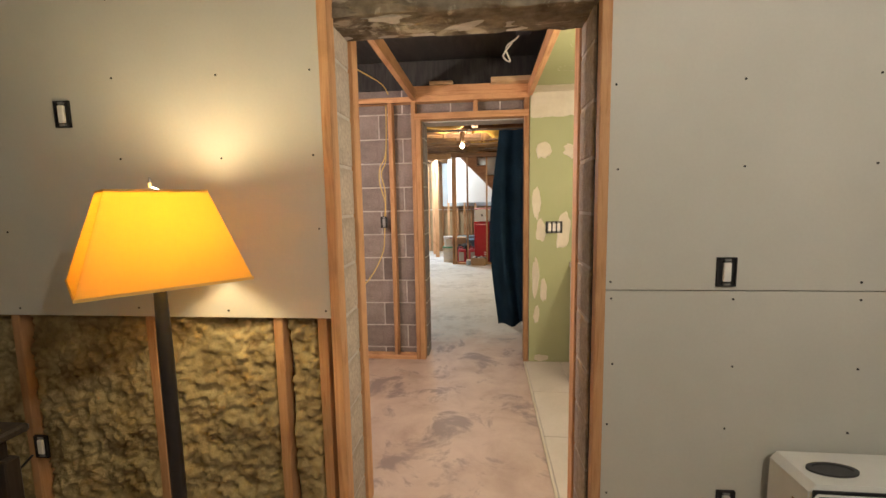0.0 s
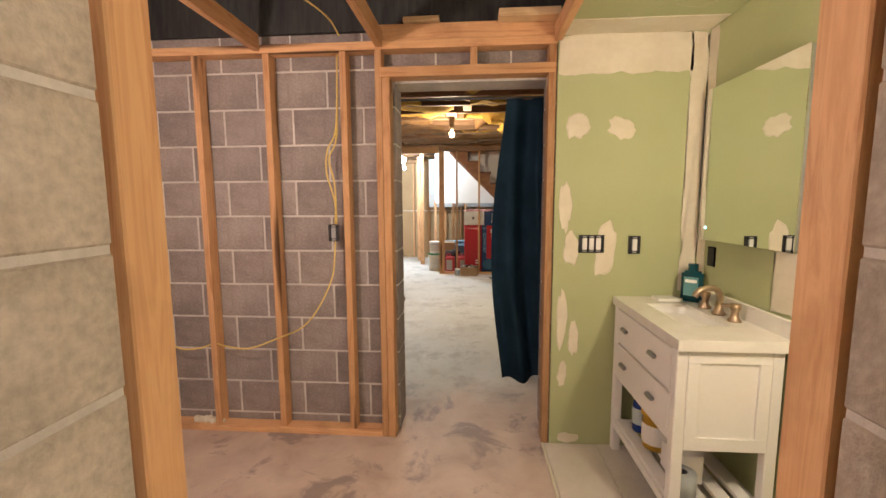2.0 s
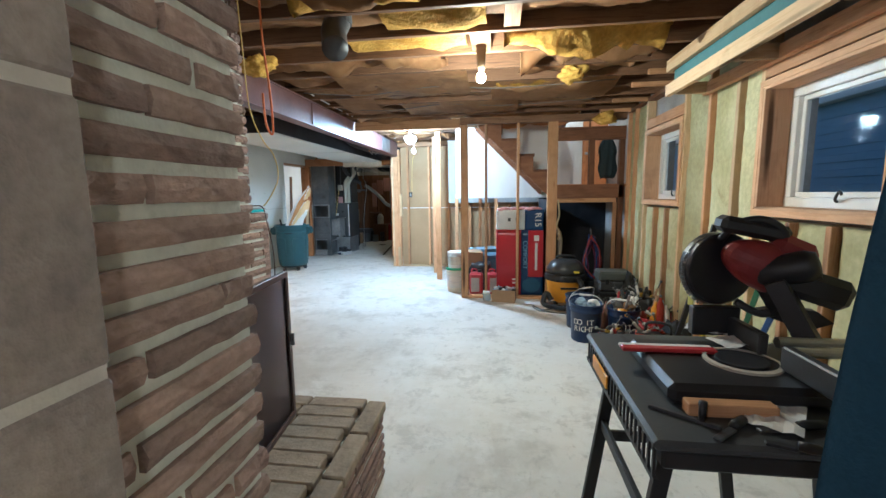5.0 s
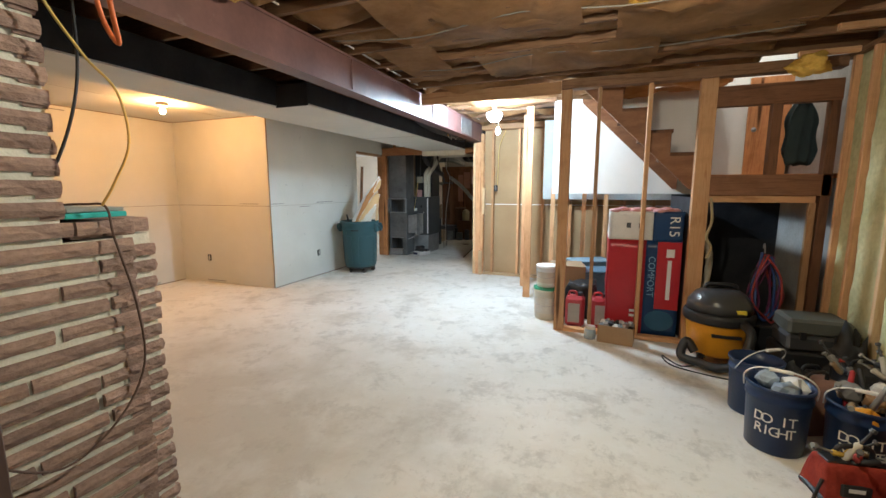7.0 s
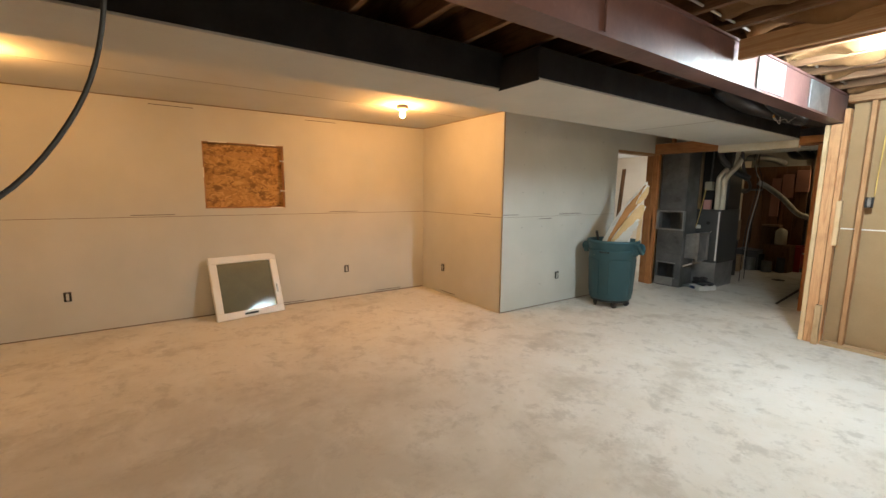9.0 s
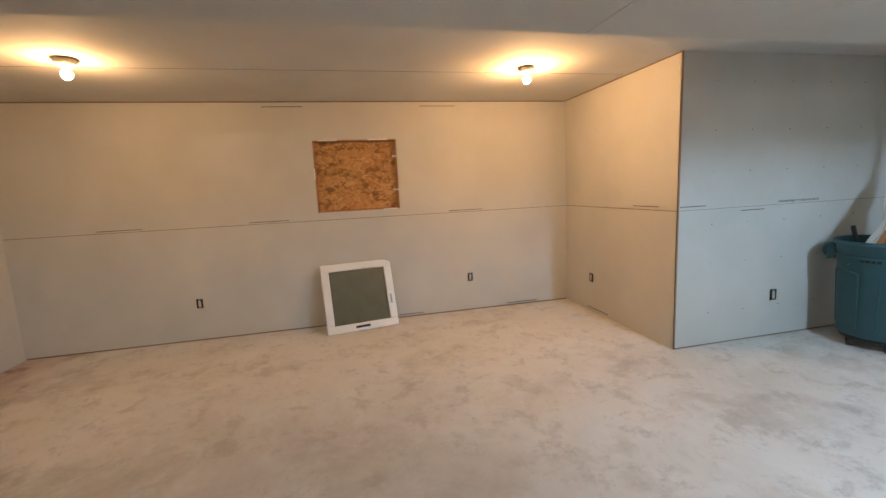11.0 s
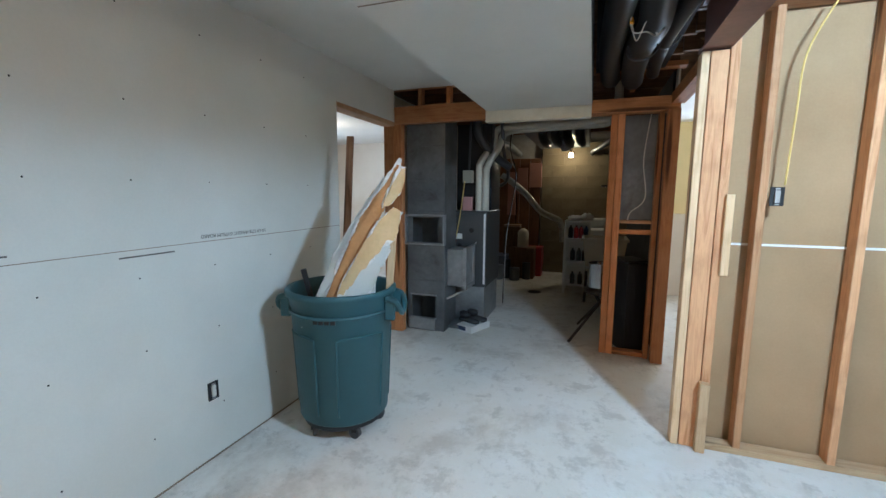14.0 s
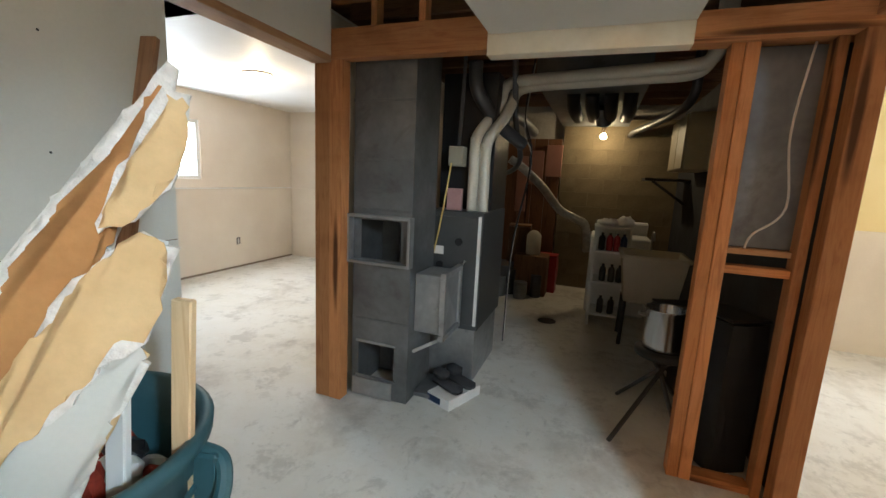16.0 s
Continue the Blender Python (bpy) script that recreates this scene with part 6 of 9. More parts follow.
for k in range(46):
    cx, cy, cz, sp = ((1.36, 8.02, 0.34, 0.10), (1.66, 7.93, 0.30, 0.12), (1.50, 7.52, 0.27, 0.13), (1.62, 8.28, 0.42, 0.10), (1.40, 8.30, 0.26, 0.13), (1.53, 8.62, 0.32, 0.14), (1.22, 7.72, 0.19, 0.08))[k % 7]
    l = rt.uniform(0.10, 0.22)
    ob = thing("hand_tool", "worn hand tool heaped on the tool bags", "hand tool", pose(cx + rt.uniform(-sp, sp), cy + rt.uniform(-sp, sp), cz, rt.uniform(20, 80), rt.uniform(-40, 40), rt.uniform(0, 360)), "heaped tools")
    part("grip", turned([(0.010, 0), (0.016, 0.015), (0.013, l * 0.35), (0.017, l * 0.5), (0.010, l * 0.55)], 10), heap[rt.randrange(6)], ob, smooth=True)
    part("shank", turned([(0.006, l * 0.55), (0.006, l * 0.9), (0.015, l * 0.92), (0.013, l)], 8), (DARKSTEEL, heap[2])[k % 2], ob)
for k, (x, y, z, w) in enumerate(((1.68, 8.95, 0.36, 0.16), (1.72, 8.45, 0.30, 0.15), (1.52, 8.40, 0.22, 0.15), (1.70, 7.62, 0.22, 0.16), (1.36, 7.30, 0.12, 0.15), (1.25, 8.55, 0.20, 0.13))):
    ob = thing("black_bag", "crumpled black tool pouch in the pile", "tool pouch", pose(x, y, 0, 0, 0, 31 * k), "black pouches")
    bm = bmesh.new()
    bmesh.ops.create_icosphere(bm, subdivisions=3, radius=1)
    for v in bm.verts:
        f = 1 + 0.5 * noise.noise(v.co * 2.2 + Vector((k, 0, 0)))
        v.co = Vector((v.co.x * w * f * 0.8, v.co.y * w * f * 0.8, max(0, (v.co.z * 0.5 + 0.5) * (z + 0.1) * f)))
    part("pouch", bm, heap[1], ob, smooth=True)
lv = thing("spirit_level", "long black box level leaning on the insulation", "level")
strut("beam", plain("grey_black_metal", (0.035, 0.035, 0.04), 0.35, 0.5), lv, (1.56, 7.42, 0.02), (1.76, 7.22, 1.24), 0.04, 0.025, (1, 0, 0))
for q in (0.12, 0.5, 0.88):
    p_ = Vector((1.56, 7.42, 0.02)).lerp(Vector((1.76, 7.22, 1.24)), q)
    block_of("vial", plain("yellow_vial", (0.6, 0.6, 0.2), 0.2), lv, p_.x - 0.02, p_.y - 0.02, p_.z - 0.04, p_.x + 0.02, p_.y + 0.0, p_.z + 0.04, 0.006)
st = thing("pry_bar", "yellow handled bar leaning on the insulation", "bar")
strut("shaft", plain("safety_yellow", (0.7, 0.5, 0.03), 0.4), st, (1.66, 7.34, 0.02), (1.75, 7.22, 0.42), 0.03, 0.03)
for (a, b, mt, nm) in (((1.62, 6.75, 0.02), (1.77, 6.60, 1.0), plain("green_paint", (0.05, 0.16, 0.09), 0.4), "green metal bar clamp leaning on the insulation"), ((1.60, 6.62, 0.02), (1.77, 6.40, 0.95), plain("blue_paint", (0.04, 0.09, 0.25), 0.4), "blue metal bar clamp leaning on the insulation")):
    ob = thing("bar_clamp", nm, "clamp")
    strut("bar", mt, ob, a, b, 0.03, 0.02)
gb = thing("grey_tool_case", "grey hard tool case stacked by the wall", "tool case", pose(1.53, 9.10, 0.30))
block_of("lower_shell", DARKSTEEL, gb, -0.19, -0.15, 0.0, 0.19, 0.15, 0.12, 0.02)
block_of("upper_shell", plain("mid_grey", (0.09, 0.095, 0.085), 0.5), gb, -0.19, -0.15, 0.122, 0.19, 0.15, 0.24, 0.02)
for x in (-0.1, 0.1):
    block_of("latch", BLACK, gb, x - 0.02, -0.16, 0.09, x + 0.02, -0.149, 0.15, 0.003)
bc = thing("black_crate", "black storage crate under the tool case", "crate", pose(1.53, 9.10, 0))
block_of("crate", BLACK, bc, -0.21, -0.18, 0, 0.21, 0.18, 0.298, 0.015)
for n, (x, y, z, sx, sy, sz, mt, nm, lb) in enumerate(((1.62, 8.60, 0, 0.24, 0.36, 0.34, BLACK, "tool_case", "black drill case on the floor by the wall"), (1.42, 8.75, 0, 0.20, 0.2, 0.22, DARKSTEEL, "air_tool", "dark metal tool box on the floor"), (1.32, 8.42, 0, 0.26, 0.22, 0.30, plain("pink_brown_cloth", (0.32, 0.18, 0.14), 0.9), "work_gloves_pile", "pinkish brown cloth heap on the floor"), (1.66, 8.27, 0, 0.2, 0.22, 0.42, BLACK, "tool_case", "black tall tool case against the studs"))):
    ob = thing(nm, lb, nm.replace("_", " "), pose(x, y, z, 0, 0, 12 * n))
    bm = bmesh.new()
    box(bm, -sx / 2, -sy / 2, 0, sx / 2, sy / 2, sz)
    bmesh.ops.subdivide_edges(bm, edges=bm.edges[:], cuts=5, use_grid_fill=True)
    for v in bm.verts:
        k = v.co.z / sz
        v.co.x *= 1 - 0.2 * k
        v.co.y *= 1 - 0.25 * k
        v.co += 0.012 * noise.noise_vector(v.co * 9 + Vector((n, 0, 0))) * (1 if v.co.z > 0.01 else 0)
    part("shell", bm, mt, ob, smooth=True)
    part("carry_handle", tube([(-sx * 0.25, 0, sz - 0.01), (-sx * 0.2, 0, sz + 0.05), (sx * 0.2, 0, sz + 0.05), (sx * 0.25, 0, sz - 0.01)], 0.012, 8), BLACK, ob, smooth=True)
cords = thing("cord_bundle", "hanging bundle of red, blue and purple extension cords", "cords", pose(1.38, 9.62, 0.30))
rc = random.Random(8)
for k in range(12):
    mt = (plain("dull_red_cord", (0.30, 0.035, 0.03)), plain("blue_cord", (0.03, 0.07, 0.22)), plain("purple_cord", (0.14, 0.03, 0.09)), BLACK)[k % 4]
    j = lambda s=0.035: rc.uniform(-s, s)
    y_ = -0.09 + 0.015 * k
    part("cord", tube([(j(), y_, 0.60 + j(0.03)), (-0.06 + j(), y_ + j(), 0.42), (-0.08 + j(), y_ + j(), 0.22), (-0.03 + j(), y_, 0.06 + abs(j())), (0.05 + j(), y_ + j(), 0.05 + abs(j())), (0.09 + j(), y_ + j(), 0.25), (0.05 + j(), y_, 0.45), (j(), y_, 0.61)], 0.008 + 0.003 * rc.random(), 8), mt, cords, smooth=True)
part("hook", tube([(0, 0.07, 0.62), (0, 0.10, 0.70), (0.0, 0.12, 0.66)], 0.006, 6), STEEL, cords)
stand = thing("cord_stand", "dark crate holding the cord bundle", "crate", pose(1.38, 9.55, 0))
block_of("crate", BLACK, stand, -0.16, -0.12, 0, 0.16, 0.14, 0.33, 0.012)


def paint_pail(x, y, z, r, h, label, mat=PRINT, lid=None):
    ob = thing("paint_pail", label, "pail", pose(x, y, z), "compound pails")
    part("body", turned([(r * 0.9, 0), (r * 0.92, 0.005), (r, h * 0.88), (r * 1.05, h * 0.88), (r * 1.05, h * 0.93)], 28), mat, ob, smooth=True)
    part("lid", turned([(r * 1.06, h * 0.931), (r * 1.06, h * 0.985), (r * 0.9, h)], 28), lid or mat, ob)
    part("print_band", turned([(r * 0.945, h * 0.2), (r * 0.985, h * 0.7)], 28, close=False), plain("tan_print", (0.56, 0.53, 0.47)), ob)
    part("bail_handle", tube([(-r * 1.03, 0, h * 0.85), (-r * 0.8, -r * 0.8, h * 0.55), (0, -r * 1.12, h * 0.45), (r * 0.8, -r * 0.8, h * 0.55), (r * 1.03, 0, h * 0.85)], 0.003, 6), STEEL, ob, smooth=True)


paint_pail(-0.52, 10.14, 0, 0.15, 0.37, "large pale compound pail with a green lid", plain("ivory_plastic", (0.62, 0.56, 0.44)), plain("green_lid", (0.05, 0.30, 0.16)))
paint_pail(-0.53, 10.14, 0.372, 0.12, 0.25, "white paint pail stacked on a larger pail")
RC = plain("red_jug_plastic", (0.40, 0.04, 0.05), 0.4)
for k, (x, y, lb) in enumerate(((-0.20, 9.97, "red fuel can with a label by the studs"), (0.06, 9.98, "red fuel can behind a glass jar"))):
    ob = thing("fuel_can", lb, "fuel can", pose(x, y, 0, 0, 0, 10 * k), "red fuel cans")
    block_of("body", RC, ob, -0.10, -0.09, 0, 0.10, 0.09, 0.33, 0.03)
    part("spout", turned([(0.03, 0.325), (0.03, 0.36), (0.022, 0.37)], 14), BLACK, ob, m=pose(0.05, 0, 0))
    block_of("label_plate", plain("grey_label", (0.4, 0.38, 0.36)), ob, -0.07, -0.0925, 0.05, 0.05, -0.089, 0.26, 0.001)
    part("handle", tube([(-0.07, 0, 0.32), (-0.06, 0, 0.37), (0.0, 0, 0.37), (0.02, 0, 0.32)], 0.012, 8), RC, ob, smooth=True)
cb = thing("cardboard_box", "open cardboard box full of small hardware bags", "cardboard box", pose(0.21, 9.58, 0, 0, 0, -8))
bm = bmesh.new()
for x0, y0, x1, y1 in ((-0.16, -0.10, 0.16, -0.095), (-0.16, 0.095, 0.16, 0.10), (-0.16, -0.095, -0.155, 0.095), (0.155, -0.095, 0.16, 0.095)):
    box(bm, x0, y0, 0, x1, y1, 0.17)
box(bm, -0.155, -0.095, 0, 0.155, 0.095, 0.005)
part("carton", bm, CARD, cb)
for k in range(14):
    bm = bmesh.new()
    bmesh.ops.create_icosphere(bm, subdivisions=1, radius=0.035)
    for v in bm.verts:
        v.co *= 1 + 0.5 * noise.noise(v.co * 40 + Vector((k, 2, 0)))
    part("content", bm, (CLEAR, STEEL, BLACK, PRINT)[k % 4], cb, m=pose(-0.125 + 0.042 * (k % 7), -0.05 + 0.09 * (k // 7), 0.155 + 0.012 * (k % 3)))
jr = thing("jar", "clear plastic jar with a pale lid by a stud", "jar", pose(-0.03, 9.58, 0))
part("jar", turned([(0.05, 0), (0.055, 0.01), (0.055, 0.09), (0.045, 0.10)], 18), CLEAR, jr, smooth=True)
part("lid", turned([(0.05, 0.101), (0.05, 0.125)], 18), PRINT, jr)
for n, (x, y, z, lx, ly, lz, mt, lb) in enumerate(((-0.15, 10.35, 0, 0.5, 0.3, 0.40, BLACK, "black rubbish sack slumped on the floor"), (-0.35, 10.7, 0, 0.4, 0.4, 0.55, CARD, "cardboard carton stacked behind the studs"), (0.05, 10.8, 0, 0.5, 0.35, 0.45, plain("blue_grey_tub", (0.12, 0.2, 0.28)), "blue-grey storage tub behind the studs"), (-0.1, 11.2, 0.0, 0.5, 0.3, 0.50, plain("pale_blue_tub", (0.25, 0.36, 0.44)), "pale blue storage tub behind the studs"))):
    ob = thing("sack" if n == 0 else "storage_tub", lb, "sack" if n == 0 else "tub", pose(x, y, z, 0, 0, 9 * n))
    bm = bmesh.new()
    box(bm, -lx / 2, -ly / 2, 0, lx / 2, ly / 2, lz)
    bmesh.ops.subdivide_edges(bm, edges=bm.edges[:], cuts=6, use_grid_fill=True)
    for v in bm.verts:
        amt = 0.05 if n == 0 else 0.006
        v.co += amt * noise.noise_vector(v.co * 6 + Vector((n, 0, 0))) * (1 if v.co.z > 0.01 else 0)
        if n == 0:
            v.co.x *= 1 - 0.4 * v.co.z / lz
    part("body", bm, mt, ob, smooth=n == 0)
    if n > 1:
        block_of("lid", mt, ob, -lx / 2 - 0.02, -ly / 2 - 0.02, lz + 0.008, lx / 2 + 0.02, ly / 2 + 0.02, lz + 0.04, 0.008)
wall_box(pose(-1.66, 12.25, 1.49), 1, STEEL, "open blue box nailed to a closet stud")
cable("yellow_wiring", YELLOWCABLE, [(-1.63, 12.25, 1.55), (-1.62, 12.24, 1.9), (-1.60, 12.25, 2.2), (-1.5, 12.25, 2.44)], 0.005, "yellow cable running up a closet stud")


# ---- saw bench ----
def saw_bench():
    ob = thing("folding_workbench", "black folding plastic workbench with yellow side clips", "workbench", pose(0, 0, 0))
    bm = bmesh.new()
    box(bm, 0.57, 4.98, 0.765, 1.19, 5.92, 0.80, 0.012)
    part("top", bm, plain("grey_black_top", (0.055, 0.058, 0.06), 0.5), ob)
    bm = bmesh.new()
    for k in range(22):
        y = 5.0 + 0.0415 * k
        box(bm, 0.574, y, 0.68, 0.582, y + 0.012, 0.764)
        if k < 14:
            x = 0.60 + 0.0415 * k
            box(bm, x, 5.906, 0.68, x + 0.012, 5.914, 0.764)
    box(bm, 0.574, 4.99, 0.665, 0.586, 5.91, 0.68)
    box(bm, 0.586, 5.902, 0.665, 1.18, 5.914, 0.68)
    part("side_ribs", bm, BLACK, ob)
    block_of("under_tray", BLACK, ob, 0.60, 5.0, 0.70, 1.17, 5.89, 0.763, 0.01)
    for y in (5.12, 5.74):
        for x, lean in ((0.66, -0.10), (1.10, 0.10)):
            strut("leg", BLACK, ob, (x + lean, y, 0.0), (x, y, 0.70), 0.05, 0.03)
        strut("brace", BLACK, ob, (0.60, y, 0.36), (1.16, y, 0.36), 0.05, 0.02)
    strut("stretcher", BLACK, ob, (0.62, 5.12, 0.42), (0.62, 5.74, 0.42), 0.05, 0.02)
    block_of("clip", ORANGE, ob, 0.565, 5.50, 0.70, 0.574, 5.74, 0.755, 0.002, "yellow clip")
    for y in (5.3, 5.6, 5.8):
        part("dog_hole", turned([(0.012, 0.7985), (0.012, 0.8008)], 12), BLACK, ob, m=pose(0.75, y, 0))
    block_of("slot", BLACK, ob, 0.72, 5.55, 0.7985, 0.74, 5.88, 0.8009, 0)
    return ob


saw_bench()


def plate(ring, y0, y1):
    bm = bmesh.new()
    lo = [bm.verts.new((x, y0, z)) for x, z in ring]
    hi = [bm.verts.new((x, y1, z)) for x, z in ring]
    bm.faces.new(lo), bm.faces.new(hi[::-1])
    for k in range(len(ring)):
        bm.faces.new((lo[k], lo[(k + 1) % len(ring)], hi[(k + 1) % len(ring)], hi[k]))
    bmesh.ops.triangulate(bm, faces=bm.faces[:])
    bmesh.ops.recalc_face_normals(bm, faces=bm.faces)
    return bm


def mitre_saw():
    ob = thing("mitre_saw", "red and black sliding mitre saw on a workbench", "mitre saw", pose(1.02, 5.42, 0.80, 0, 0, 0))
    alu = plain("cast_aluminium", (0.55, 0.53, 0.50), 0.35, 0.6)
    block_of("base", BLACK, ob, -0.33, -0.22, 0.0, 0.30, 0.24, 0.07, 0.02)
    part("turntable", turned([(0.085, 0.071), (0.085, 0.080), (0.08, 0.082), (0.03, 0.083)], 36), BLACK, ob, smooth=False)
    part("scale_ring", turned([(0.125, 0.071), (0.125, 0.080), (0.11, 0.083)], 36, close=False), plain("pale_scale", (0.5, 0.46, 0.38), 0.5), ob)
    for y0, y1 in ((-0.36, -0.06), (0.06, 0.36)):
        block_of("fence", plain("worn_black_cast", (0.05, 0.05, 0.052), 0.4, 0.3), ob, 0.09, y0, 0.075, 0.125, y1, 0.16, 0.006)
    block_of("fence_cap", BLACK, ob, -0.05, 0.28, 0.075, 0.14, 0.33, 0.20, 0.006)
    block_of("rail_strip", RED, ob, -0.40, 0.06, 0.072, -0.05, 0.10, 0.088, 0.004, "red and white rail strip")
    block_of("rail_strip", PRINT, ob, -0.40, 0.102, 0.072, -0.05, 0.13, 0.086, 0.004)
    part("slide_rail", tube([(0.15, -0.04, 0.13), (0.50, -0.04, 0.13)], 0.02, 12, smooth=False), STEEL, ob)
    part("slide_rail", tube([(0.15, 0.06, 0.13), (0.50, 0.06, 0.13)], 0.02, 12, smooth=False), STEEL, ob)
    strut("arm", BLACK, ob, (0.30, 0.10, 0.10), (0.20, 0.18, 0.34), 0.07, 0.08)
    # head
    hx, hy, hz = 0.07, 0.36, 0.36
    head = part("blade_guard", turned([(0.15, -0.035), (0.158, -0.03), (0.158, 0.03), (0.15, 0.035)], 40), plain("smoked_black", (0.02, 0.02, 0.023), 0.3), ob, "black blade guard", m=pose(hx, hy, hz, 90, 0, 12), smooth=False)
    bm = bmesh.new()
    for k in range(60):
        a = 2 * math.pi * k / 60
        box(bm, 0.150, -0.006, -0.001, 0.166, 0.006, 0.001)
        bmesh.ops.rotate(bm, verts=bm.verts[-8:], cent=(0, 0, 0), matrix=Matrix.Rotation(a, 3, "Z"))
    turned([(0.02, -0.001), (0.155, -0.001), (0.155, 0.001), (0.02, 0.001)], 48, bm)
    blade = part("blade", bm, STEEL, ob, "toothed steel blade", m=pose(hx - 0.005, hy - 0.01, hz - 0.01, 90, 0, 12))
    bm = bmesh.new()
    bmesh.ops.create_uvsphere(bm, u_segments=24, v_segments=16, radius=1, matrix=Matrix.LocRotScale((0.03, -0.01, 0.0), None, (0.19, 0.08, 0.10)))
    box(bm, -0.02, -0.06, 0.05, 0.14, 0.04, 0.15, 0.03)
    part("gear_housing", bm, plain("dull_red_housing", (0.20, 0.022, 0.022), 0.5), ob, "red gear housing", m=pose(hx + 0.12, hy - 0.10, hz + 0.03, 0, 25, -12))
    part("motor", turned([(0.055, 0), (0.062, 0.02), (0.062, 0.16), (0.05, 0.19), (0.02, 0.195)], 24), BLACK, ob, "black motor body", m=pose(hx + 0.10, hy - 0.12, hz + 0.0, 70, 30, 40), smooth=True)
    part("handle", tube([(hx - 0.02, hy - 0.05, hz + 0.13), (hx + 0.02, hy - 0.09, hz + 0.20), (hx + 0.10, hy - 0.12, hz + 0.22), (hx + 0.17, hy - 0.14, hz + 0.17), (hx + 0.18, hy - 0.13, hz + 0.08)], 0.016, 12), BLACK, ob, "black loop handle", smooth=True)
    part("top_shroud", box(bmesh.new(), -0.10, -0.09, -0.035, 0.15, 0.05, 0.035, 0.02), BLACK, ob, m=pose(hx + 0.07, hy - 0.04, hz + 0.185, 0, 12, -12))
    part("arm_cover", box(bmesh.new(), -0.05, -0.05, -0.06, 0.20, 0.05, 0.06, 0.03), BLACK, ob, m=pose(hx + 0.20, hy - 0.16, hz - 0.02, 0, 18, -12))
    part("belt_cover", turned([(0.075, -0.03), (0.085, -0.02), (0.085, 0.02), (0.075, 0.03)], 28), BLACK, ob, "black round cover", m=pose(hx + 0.22, hy - 0.14, hz + 0.01, 90, 0, 10))
    part("lower_guard_fin", plate([(-0.10, 0.02), (0.0, 0.045), (0.12, 0.035), (0.18, -0.01), (0.10, -0.045), (0.02, -0.02)], -0.02, 0.02), BLACK, ob, m=pose(hx + 0.16, hy - 0.16, hz - 0.17, 0, 0, -10))
    part("lower_lever", tube([(hx + 0.02, hy - 0.12, hz - 0.12), (hx + 0.10, hy - 0.16, hz - 0.16), (hx + 0.18, hy - 0.18, hz - 0.13)], 0.016, 10), BLACK, ob, smooth=True)
    strut("pivot_arm", BLACK, ob, (hx + 0.14, hy - 0.10, hz - 0.05), (0.22, 0.16, 0.22), 0.06, 0.05)
    return ob


mitre_saw()
for k, (x, y, w, d, rz) in enumerate(((1.10, 5.60, 0.20, 0.12, 20), (1.05, 5.75, 0.16, 0.10, -30), (0.98, 5.15, 0.22, 0.14, 55), (1.12, 5.30, 0.18, 0.11, -12))):
    ob = thing("paper_sheet", "crumpled pale paper lying on the workbench", "paper", pose(x, y, 0.803 + 0.075 * (k < 2), 0, 0, rz), "loose papers")
    bm = bmesh.new()
    bmesh.ops.create_grid(bm, x_segments=8, y_segments=6, size=0.5)
    for v in bm.verts:
        v.co = Vector((v.co.x * w, v.co.y * d, 0.012 + 0.012 * noise.noise(Vector((v.co.x * 4, v.co.y * 4, k)))))
    bmesh.ops.solidify(bm, geom=bm.faces[:], thickness=0.0012)
    part("sheet", bm, PRINT, ob)
for n, (x, y, l, rz, mt) in enumerate(((0.80, 5.05, 0.16, 40, DARKSTEEL), (0.92, 4.98, 0.12, -20, BLACK), (0.74, 5.38, 0.14, 70, BLACK), (0.98, 5.08, 0.2, 10, DARKSTEEL), (1.2, 5.0, 0.2, 55, BLACK))):
    ob = thing("bench_tool", "dark hand tool lying on the workbench", "hand tool", pose(x, y, 0.801, 0, 0, rz), "bench tools")
    block_of("blade", mt, ob, -l / 2, -0.012, 0, l * 0.1, 0.012, 0.010, 0.003)
    part("grip", turned([(0.012, 0), (0.015, 0.02), (0.013, l * 0.4), (0.008, l * 0.42)], 12), BLACK, ob, m=pose(l * 0.1, 0, 0.015, 0, 90, 0), smooth=True)
of = thing("wood_offcut", "short red-brown timber offcut lying on the workbench", "offcut")
lumber("offcut", STUD, of, 0.72, 5.13, 0.801, 0.98, 5.18, 0.842)
cl = thing("bench_clamp", "small black clamp lying on the workbench", "clamp", pose(0.70, 5.12, 0.80, 0, 0, -35))
block_of("bar", DARKSTEEL, cl, -0.10, -0.008, 0.0, 0.10, 0.008, 0.012, 0.002)
part("screw_handle", turned([(0.010, 0), (0.012, 0.06)], 10), BLACK, cl, m=pose(0.05, 0, 0.012), smooth=True)

# ---- alcove ----


